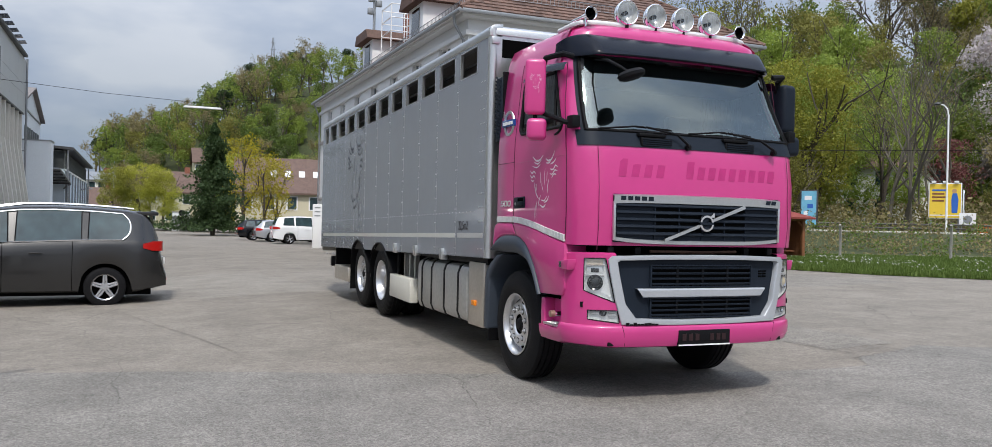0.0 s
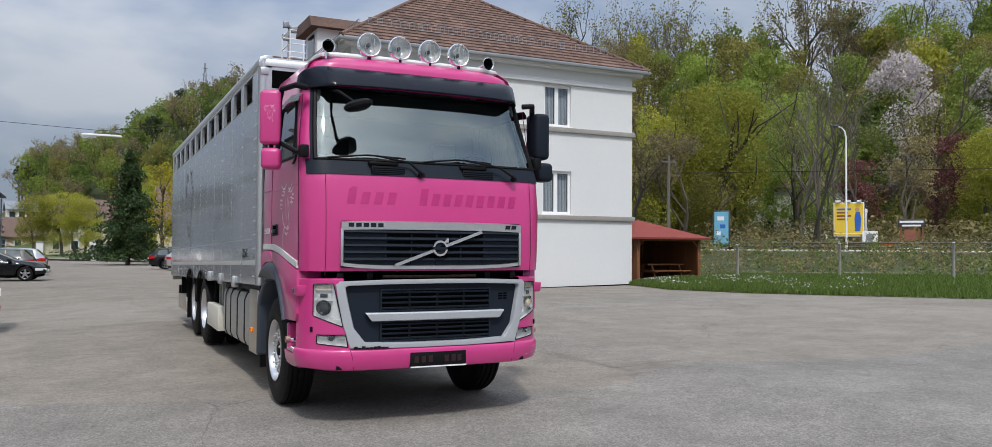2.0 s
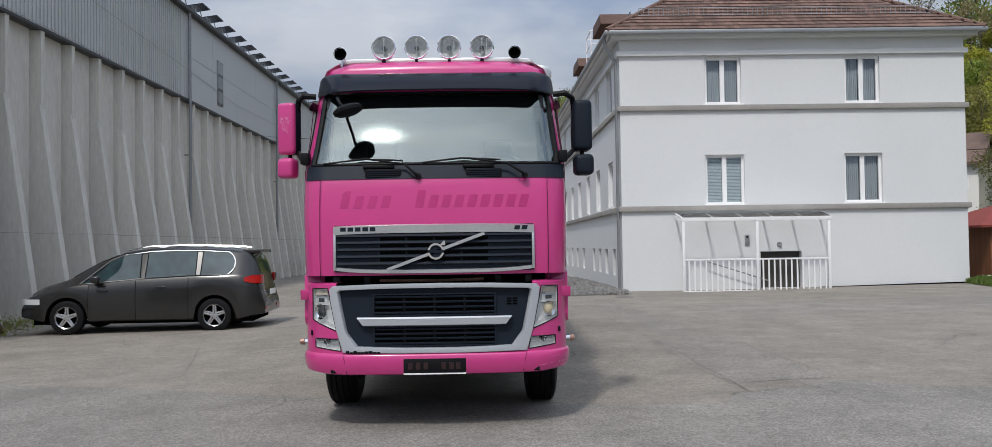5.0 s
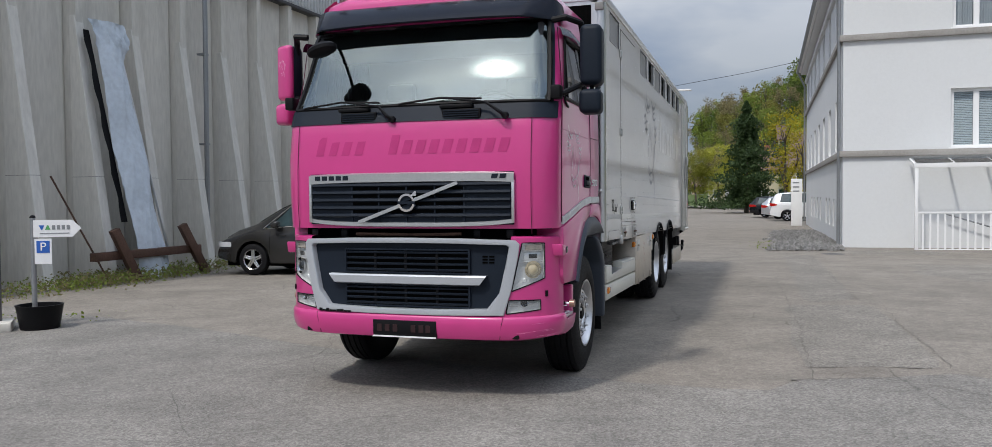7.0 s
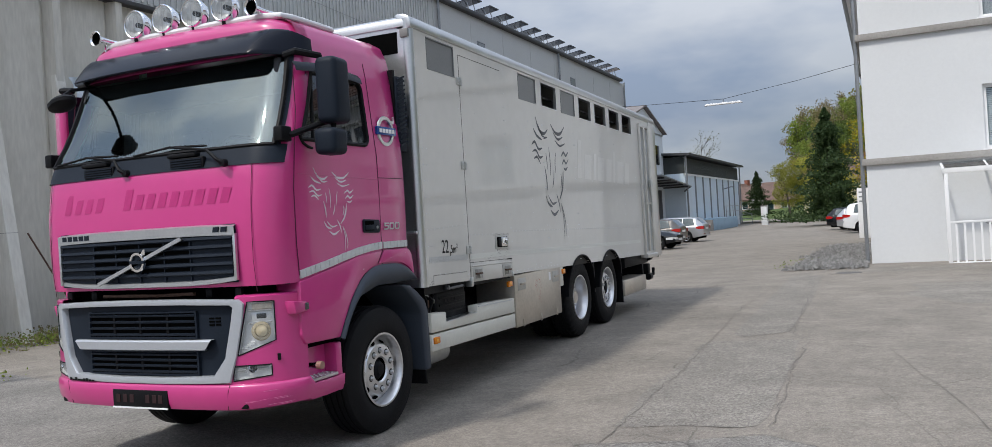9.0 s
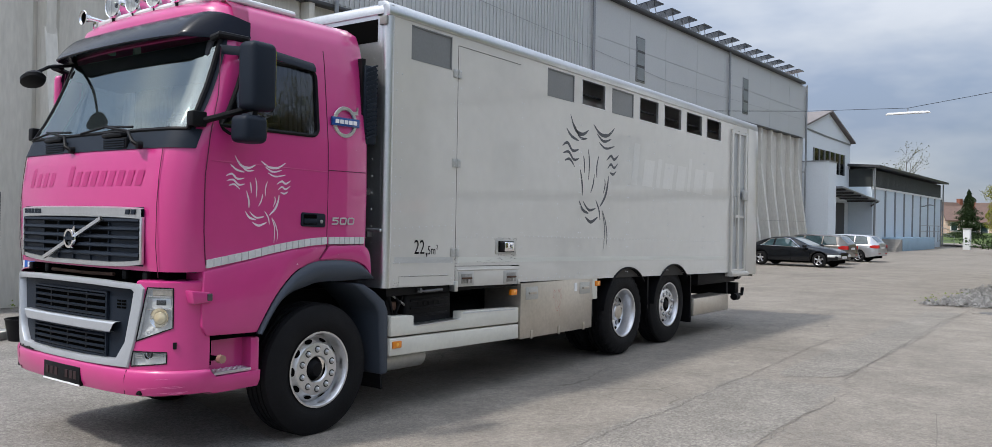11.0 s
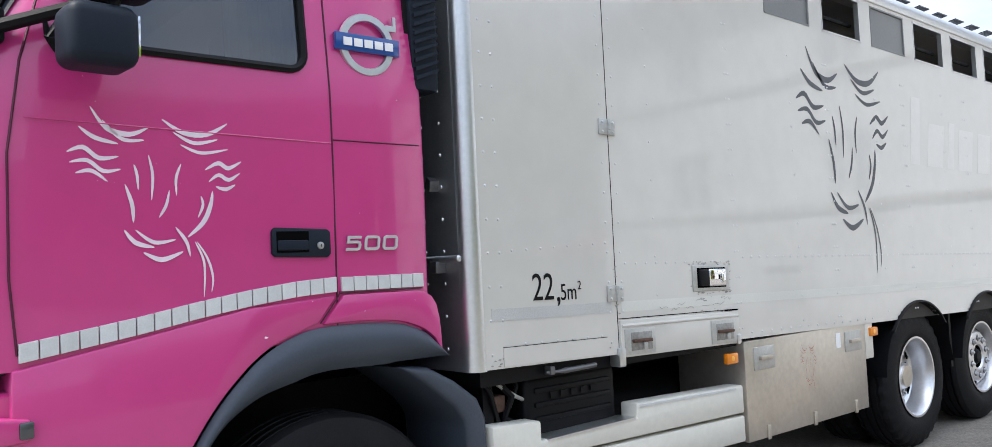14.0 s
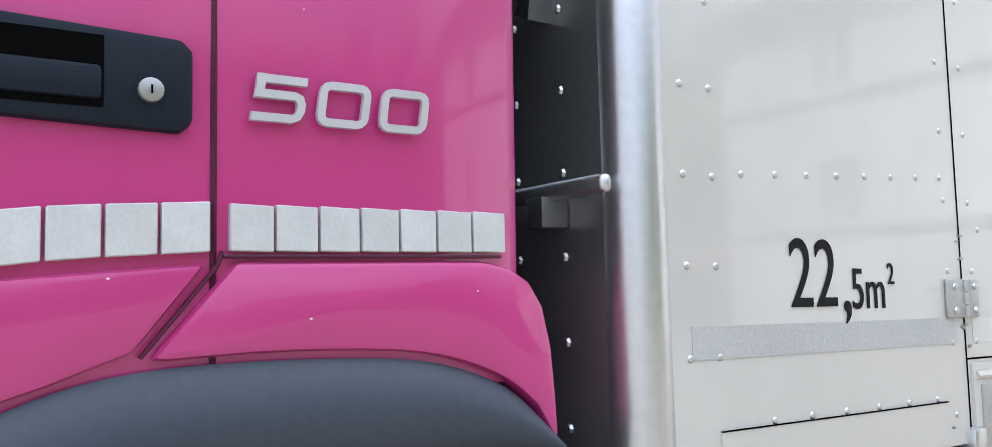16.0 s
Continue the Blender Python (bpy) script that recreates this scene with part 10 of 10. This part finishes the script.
def make_tree(label, seed, kind, leaf, h=10.0, wide=3.6, count=1500, size=0.55, base=0.10, stems=1, bark=None, tri=True):
    """A tree of about ten metres: tapered trunk with limbs, and a crown of leaf clumps in uneven lobes."""
    rnd = random.Random(seed)
    t = thing("tree", label, "tree", (0, 0, 0), group="trees")
    bm, tips = bmesh.new(), []
    for s in range(stems):
        lean = Vector((rnd.gauss(0, 0.12), rnd.gauss(0, 0.12), 1)).normalized() if stems == 1 else Vector((rnd.gauss(0, 0.3), rnd.gauss(0, 0.3), 1)).normalized()
        if kind == "conifer":
            tube([(0, 0, -0.5), (0, 0, h * 0.98)], [0.22, 0.03], 8, bm=bm)
        else:
            branch(bm, Vector((rnd.gauss(0, 0.3) * (stems > 1), rnd.gauss(0, 0.3) * (stems > 1), -0.4)), lean, h * (0.5 if kind != "bare" else 0.55), 0.24 * h / 10 / math.sqrt(stems), 2 if kind != "bare" else 4, rnd, tips, 0.62, 3)
    part("trunk", bm, bark or BARK, t, smooth=60)
    cen = []
    if kind == "conifer":
        for k in range(count):
            z = h * (0.11 + 0.88 * rnd.random() ** 1.35)
            f = z / h
            rad = wide * min(1.0, 0.55 + 3.0 * f) * (1 - f) ** 0.95 * (0.74 + 0.26 * math.sin(z * 4.2 + 2.2 * math.sin(z * 1.3)))
            a = rnd.random() * 6.283
            rr = rad * rnd.random() ** 0.5
            rr *= max(0.25, 0.80 + 1.05 * noise.noise((math.cos(a) * 2.6, math.sin(a) * 2.6, z * 0.75)))
            p = Vector((rr * math.cos(a), rr * math.sin(a), z - 0.32 * rr + 0.05 * rr * rr))
            cen.append((p, Vector((math.cos(a), math.sin(a), -0.2)) * 0.5))
    elif kind == "bare":
        for k in range(count):
            p, d = tips[rnd.randrange(len(tips))]
            cen.append((p + Vector((rnd.gauss(0, 0.3), rnd.gauss(0, 0.3), rnd.gauss(0, 0.3))), Vector((0, 0, 0.2))))
    else:
        lobes = []
        for k in range(20):
            z = h * (base + (1 - base) * rnd.uniform(0.05, 0.93))
            f = math.sin(math.pi * min(1, max(0.05, (z / h - base) / (1 - base) * 0.92 + 0.06))) ** 0.6
            a, q = rnd.random() * 6.283, wide * f * rnd.uniform(0.25, 0.75)
            lobes.append((Vector((q * math.cos(a), q * math.sin(a), z)), wide * rnd.uniform(0.26, 0.46)))
        lobes.append((Vector((0, 0, h * 0.86)), wide * 0.42))
        for k in range(count):
            c, r = lobes[rnd.randrange(len(lobes))]
            n = Vector((rnd.gauss(0, 1), rnd.gauss(0, 1), rnd.gauss(0, 1))).normalized()
            q = r * (0.55 + 0.45 * rnd.random() ** 0.5) * (1 + 0.35 * noise.noise(n * 2.3 + c))
            cen.append((c + Vector((n.x * q, n.y * q, n.z * q * 0.82)), n))
    vs, fs = leaf_quads(cen, size, rnd, 0.0, tri)
    me = bpy.data.meshes.new("crown")
    me.from_pydata(vs, [], fs)
    me.materials.append(LEAF[leaf])
    cr = new("crown", me)
    cr.parent = t
    return t


def plant(src, x, y, scale, turn=0.0, sz=1.0, z=None, label=None):
    t = copy_thing(src, Matrix.LocRotScale((x, y, (land(x, y) if z is None else z) - 0.15), Euler((0, 0, turn)), (scale, scale, scale * sz)))
    t.scale = (scale, scale, scale * sz)
    if label:
        tagged(t, label)
    return t


SRC = {
    "green": make_tree("broad fresh green spring tree on the hill", 1, "leafy", "green", count=5000, size=0.30),
    "green2": make_tree("tall fresh green spring tree on the hill", 2, "leafy", "green", wide=3.0, count=4800, size=0.29),
    "deep": make_tree("dark green tree on the hill", 3, "leafy", "deep", count=5000, size=0.30),
    "olive": make_tree("olive brown budding tree on the hill", 4, "leafy", "olive", count=4200, size=0.30),
    "yellow": make_tree("yellow green maple in young leaf", 5, "leafy", "yellow", count=6500, size=0.38),
    "maple": make_tree("yellow green maple in young leaf beside the road", 25, "leafy", "yellow", count=21000, size=0.15, wide=3.5, base=0.16),
    "lime": make_tree("fresh green roadside tree in young leaf", 26, "leafy", "green", count=19000, size=0.15, base=0.14),
    "alder": make_tree("olive budding roadside tree", 27, "leafy", "olive", count=8000, size=0.15, base=0.12),
    "brown": make_tree("thin budding tree with brown twigs", 6, "bare", "brown", count=2600, size=0.24, bark=BARK),
    "bare": make_tree("nearly bare tree with open branches", 7, "bare", "olive", count=900, size=0.17, bark=BARK),
    "bare2": make_tree("pale multi-stemmed bare tree", 8, "bare", "brown", count=600, size=0.13, stems=3, bark=BARK_PALE),
    "blossom": make_tree("white blossoming cherry tree", 9, "leafy", "blossom", wide=3.2, count=12000, size=0.20, base=0.2),
    "purple": make_tree("purple leaved plum tree", 10, "leafy", "purple", wide=3.0, count=3600, size=0.24),
    "spruce": make_tree("dark green spruce tree by the gate", 11, "conifer", "needle", wide=5.6, count=17000, size=0.25),
    "gold": make_tree("yellow flowering tree beside the spruce", 12, "leafy", "gold", wide=2.6, count=3000, size=0.20),
    "pine": make_tree("dark pine on the crest", 13, "leafy", "needle", wide=2.4, count=900, size=0.42, base=0.55),
}
FAR = {key: make_tree("tree of the far woods", seed, "bare" if key in ("bare", "brown") else "leafy", leaf, wide=w, count=n, size=z, base=b, tri=False) for key, seed, leaf, w, n, z, b in (
    ("green", 41, "green", 3.6, 1000, 0.46, 0.1), ("green2", 42, "green", 3.0, 1000, 0.45, 0.1), ("deep", 43, "deep", 3.6, 1000, 0.46, 0.1), ("olive", 44, "olive", 3.6, 900, 0.42, 0.1),
    ("yellow", 45, "yellow", 3.4, 1100, 0.48, 0.1), ("brown", 46, "brown", 3.6, 800, 0.36, 0.1), ("bare", 47, "olive", 3.6, 420, 0.26, 0.1), ("pine", 48, "needle", 2.4, 800, 0.45, 0.55))}
used = {k: False for k in SRC}


def put(key, x, y, scale, turn=0.0, sz=1.0, z=None):
    """The first of a kind is moved into place itself, the others are copies."""
    src = SRC[key]
    if not used[key]:
        used[key] = True
        src.matrix_basis = Matrix.LocRotScale((x, y, (land(x, y) if z is None else z) - 0.15), Euler((0, 0, turn)), (scale, scale, scale * sz))
        return src
    return plant(src, x, y, scale, turn, sz, z)


def far_woods(trees):
    """The trees too far off to count, joined into one mesh."""
    mats, spots, loops, ids, base = [], [], [], [], 0
    cache = {}
    for key, x, y, s, turn, sz in trees:
        if key not in cache:
            cache[key] = []
            for ch in FAR[key].children:
                me = ch.data
                co = np.empty(len(me.vertices) * 3)
                me.vertices.foreach_get("co", co)
                quads = np.array([list(p.vertices) for p in me.polygons if len(p.vertices) == 4])
                if me.materials[0] not in mats:
                    mats.append(me.materials[0])
                cache[key].append((co.reshape(-1, 3), quads, mats.index(me.materials[0])))
        m = np.array(Matrix.LocRotScale((x, y, land(x, y) - 0.15), Euler((0, 0, turn)), (s, s, s * sz)))
        for co, quads, k in cache[key]:
            spots.append(co @ m[:3, :3].T + m[:3, 3])
            loops.append(quads + base)
            ids.append(np.full(len(quads), k))
            base += len(co)
    v, q, k = np.concatenate(spots), np.concatenate(loops), np.concatenate(ids)
    me = bpy.data.meshes.new("far_woods")
    me.vertices.add(len(v))
    me.vertices.foreach_set("co", v.ravel())
    me.loops.add(q.size)
    me.loops.foreach_set("vertex_index", q.ravel().astype(np.int32))
    me.polygons.add(len(q))
    me.polygons.foreach_set("loop_start", np.arange(0, q.size, 4, dtype=np.int32))
    me.polygons.foreach_set("material_index", k.astype(np.int32))
    for m in mats:
        me.materials.append(m)
    me.update(calc_edges=True)
    return tagged(new("far_woods", me), "mixed green spring woods on the far slopes", "woods", kind="stuff")


# single trees that stand out
for key, x, y, s, sz in (
    ("spruce", 5.70, 75.6, 0.98, 1.0), ("gold", 9.0, 83.5, 1.0, 1.0), ("gold", 10.6, 80.5, 0.8, 1.0), ("gold", 12.5, 86.0, 0.8, 1.0),
    ("maple", -3.4, 138, 0.92, 1.0), ("maple", 0.2, 139, 1.0, 1.0), ("maple", 3.2, 138, 0.93, 1.0), ("brown", 2.0, 146, 1.0, 1.05), 
    ("spruce", -10.4, 155, 0.78, 1.05), ("yellow", 12.0, 118, 0.9, 1.1), ("bare", -22.3, 160, 1.35, 1.0), ("green", 14.0, 128, 1.1, 1.0),
    ("maple", 50.4, 55.5, 1.5, 1.0), ("maple", 45.5, 58.5, 1.3, 1.0), ("lime", 62.5, 57.8, 1.5, 1.0), ("bare2", 54.6, 48.2, 1.3, 1.1), ("bare2", 57.5, 47.0, 1.1, 1.1), ("maple", 47.5, 56.0, 1.0, 1.0), ("lime", 55.5, 58.5, 1.2, 1.1), ("alder", 52.0, 54.5, 0.9, 1.0),
    ("blossom", 78.4, 57.6, 1.66, 1.10), ("blossom", 92.5, 58.0, 1.25, 1.1), ("purple", 62.7, 50.6, 0.85, 1.0), ("purple", 67.5, 45.4, 0.95, 1.1), ("maple", 64.5, 40.0, 1.0, 1.0), ("alder", 60.0, 44.0, 0.5, 1.0),
    ("alder", 40.0, 53.0, 0.95, 0.9), ("brown", 37.5, 50.0, 0.9, 1.0), ("alder", 47.0, 52.0, 0.75, 0.9), ("brown", 43.5, 50.5, 0.8, 1.0), ("bare", 59.0, 54.5, 1.2, 1.0), ("bare", 49.0, 60.0, 1.3, 1.1),
    ("maple", 70.0, 34.0, 1.15, 1.0), ("deep", 74.0, 40.0, 1.3, 1.1), ("lime", 72.0, 27.0, 1.3, 1.0), ("brown", 58.5, 41.5, 0.8, 1.0), ("alder", 66.0, 30.0, 0.9, 1.0), ("bare", 69.0, 48.0, 1.35, 1.1),
):
    put(key, x, y, s, (x * 1.7 + y) % 6.28, sz)

# woods on the slope
rnd = random.Random(21)
planted = []
woods = []
tries = 0
while len(planted) < 600 and tries < 14000:
    tries += 1
    az = rnd.uniform(-4.4, 84)
    r0, r1, top = (lerp_table(az, [(q[0], q[k]) for q in RISE]) for k in (1, 2, 3))
    f = rnd.random()
    r = r0 - 4 + (r1 - r0 + 16) * f
    x, y = 3 + r * math.sin(radians(az)), r * math.cos(radians(az))
    gap = 4.6 + r * 0.008
    if any((x - a) ** 2 + (y - b) ** 2 < gap * gap for a, b in planted):
        continue
    if 8 < x < 32 and 90 < y < 118 or (x - 13) ** 2 + (y - 170) ** 2 < 90 or (x + 7.2) ** 2 + (y - 176) ** 2 < 48:
        continue
    if az < 3 and r < 178:
        continue
    planted.append((x, y))
    crest = f > 0.80
    pick = rnd.random()
    if az < 22:
        key = "pine" if crest and pick < 0.35 else ("bare" if crest and pick < 0.55 else "green" if pick < 0.38 else "deep" if pick < 0.62 else "green2" if pick < 0.78 else "olive" if pick < 0.92 else "brown")
    else:
        key = "bare" if crest and pick < 0.72 else "brown" if crest and pick < 0.82 else "olive" if pick < 0.24 else "green" if pick < 0.50 else "green2" if pick < 0.68 else "brown" if pick < 0.76 else "deep" if pick < 0.90 else "yellow"
    s = (rnd.uniform(0.95, 1.45) if az > 20 else rnd.uniform(0.7, 1.02)) * (1.35 if crest and key == "bare" and az > 20 else 1.0)
    woods.append((math.hypot(x - 5, y - 5), key, x, y, s, rnd.random() * 6.28, rnd.uniform(0.9, 1.2)))
# the farthest slope at the head of the valley, thickly wooded
tries = 0
while tries < 1700:
    tries += 1
    az = rnd.uniform(-4.4, 9)
    r0, r1, top = (lerp_table(az, [(q[0], q[k]) for q in RISE]) for k in (1, 2, 3))
    r = r0 - 6 + (r1 - r0 + 20) * rnd.random()
    x, y = 3 + r * math.sin(radians(az)), r * math.cos(radians(az))
    if (az < 3 and r < 178) or (x + 7.2) ** 2 + (y - 176) ** 2 < 48 or any((x - a) ** 2 + (y - b) ** 2 < 13 for a, b in planted):
        continue
    planted.append((x, y))
    woods.append((r - 30, rnd.choice(("green", "deep", "green2", "olive", "deep", "pine", "brown")), x, y, rnd.uniform(0.65, 1.05), rnd.random() * 6.28, rnd.uniform(0.9, 1.2)))
# trees past the slope's left edge are dropped to fit the camera's view
woods = sorted(w for w in woods if w[2] - 3 > -0.061 * w[3] and (w[3] > 205 or w[2] - 3 > -0.051 * w[3]))
for _, *w in woods[:240]:
    put(*w)
far_woods([w for _, *w in woods[240:]])
for t in FAR.values():
    for ch in list(t.children):
        bpy.data.objects.remove(ch)
    bpy.data.objects.remove(t)
if not used["pine"]:
    put("pine", 34, 205, 1.3, 0.7)
pyl = thing("pylon", "steel lattice mast on the hill crest", "mast", (30.8, 224, land(30.8, 224) - 0.5))
for s in (-1, 1):
    for q in (-1, 1):
        part("leg", tube([(s * 0.9, q * 0.9, 0), (s * 0.12, q * 0.12, 15.5)], 0.07, 4), ZINC, pyl)
        for k in range(7):
            w0, w1 = (0.9 - 0.78 * (2.1 * k + d) / 15.5 for d in (0.0, 2.1))
            part("brace", tube([(s * w0, q * w0, 2.1 * k), (-s * w1, q * w1, 2.1 * k + 2.1)] if q < 0 else [(s * w0, -w0, 2.1 * k), (s * w1, w1, 2.1 * k + 2.1)], 0.045, 4), ZINC, pyl)
for z, w in ((10.5, 0.9), (12.5, 0.8), (14.2, 0.6)):
    part("arm", tube([(-w, 0, z), (w, 0, z)], 0.06, 4), ZINC, pyl)

# scrub on the bank and weeds at the hall
def scrub(name, label, spots, size, leaf, seed, h=1.0):
    rnd = random.Random(seed)
    cen = []
    for x, y, hh in spots:
        z = land(x, y)
        for _ in range(int(26 * hh / h)):
            cen.append((Vector((x + rnd.gauss(0, 0.35), y + rnd.gauss(0, 0.35), z + hh * rnd.random() ** 0.8)), Vector((0, 0, 0.3))))
    vs, fs = leaf_quads(cen, size, rnd)
    me = bpy.data.meshes.new(name)
    me.from_pydata(vs, [], fs)
    me.materials.append(LEAF[leaf])
    return tagged(new(name, me), label, "shrubs", kind="stuff")


rnd = random.Random(31)
bank = []
for _ in range(1100):
    d, s = rnd.uniform(46.5, 56.5), rnd.uniform(-34, 34)
    bank.append((0.8 * d - 0.6 * s, 0.6 * d + 0.8 * s, rnd.uniform(0.3, 1.1)))
scrub("bank_scrub", "brown green scrub on the bank", [p for i, p in enumerate(bank) if i % 2], 0.16, "brown", 1)
scrub("bank_bushes", "dull green bushes on the bank", [p for i, p in enumerate(bank) if not i % 2], 0.17, "deep", 2)
scrub("bank_twigs", "bare brown twigs on the bank", [(x, y, h * 1.4) for x, y, h in bank[:500]], 0.13, "brown", 3)
under = []
for _ in range(900):
    d, s = rnd.uniform(67, 84), rnd.uniform(-45, 50)
    under.append((0.8 * d - 0.6 * s, 0.6 * d + 0.8 * s, rnd.uniform(0.8, 2.8)))
scrub("undergrowth", "brown undergrowth below the roadside trees", under, 0.30, "brown", 4, 2.0)
scrub("green_undergrowth", "green undergrowth below the roadside trees", [(x + 1.0, y + 0.5, h) for x, y, h in under[::2]], 0.32, "olive", 5, 2.0)
weeds = []
for _ in range(620):
    y = rnd.uniform(10.5, 24) if rnd.random() < 0.5 else rnd.gauss(14.6, 1.2)
    weeds.append((-5.8 + rnd.gauss(0, 0.22), y, rnd.uniform(0.06, 0.3)))
for _ in range(60):
    weeds.append((-2.0 - rnd.random() * 2.0, 9.3 + rnd.gauss(0, 0.12), rnd.uniform(0.02, 0.08)))
for _ in range(70):
    weeds.append((7.75 + rnd.gauss(0, 0.1), 24.2 + rnd.random() * 4.0, rnd.uniform(0.03, 0.09)))
scrub("weeds", "low green weeds along the hall wall", weeds, 0.055, "green", 6, 0.6)
scrub("dry_weeds", "dry brown weeds along the hall wall", [(x + 0.1, y + 0.15, h * 1.1) for x, y, h in weeds[:620:2]], 0.06, "brown", 7, 0.6)

# wooded ridge at the valley's end, its blue haze put into the colour
rows = []
for i in range(40):
    q = i / 39
    x, y = -560 + 420 * q, 1900.0
    h = 30 * math.sin(math.pi * q) ** 0.7 + 9 * noise.noise((q * 7, 0, 1)) + 2.5 * noise.noise((q * 60, 0, 1))
    rows.append([(x, y, -6.0), (x, y + 40, max(1.0, h * 0.7)), (x, y + 90, max(1.5, h))])
tagged(part("backdrop", grid(rows), mat("haze_tinted_woods", (0.13, 0.19, 0.25), 1.0, vary=0.2, scale=0.02, fine=0.2), smooth=None), "wooded ridge far down the valley, blue haze in its colour", "hill", kind="structure")
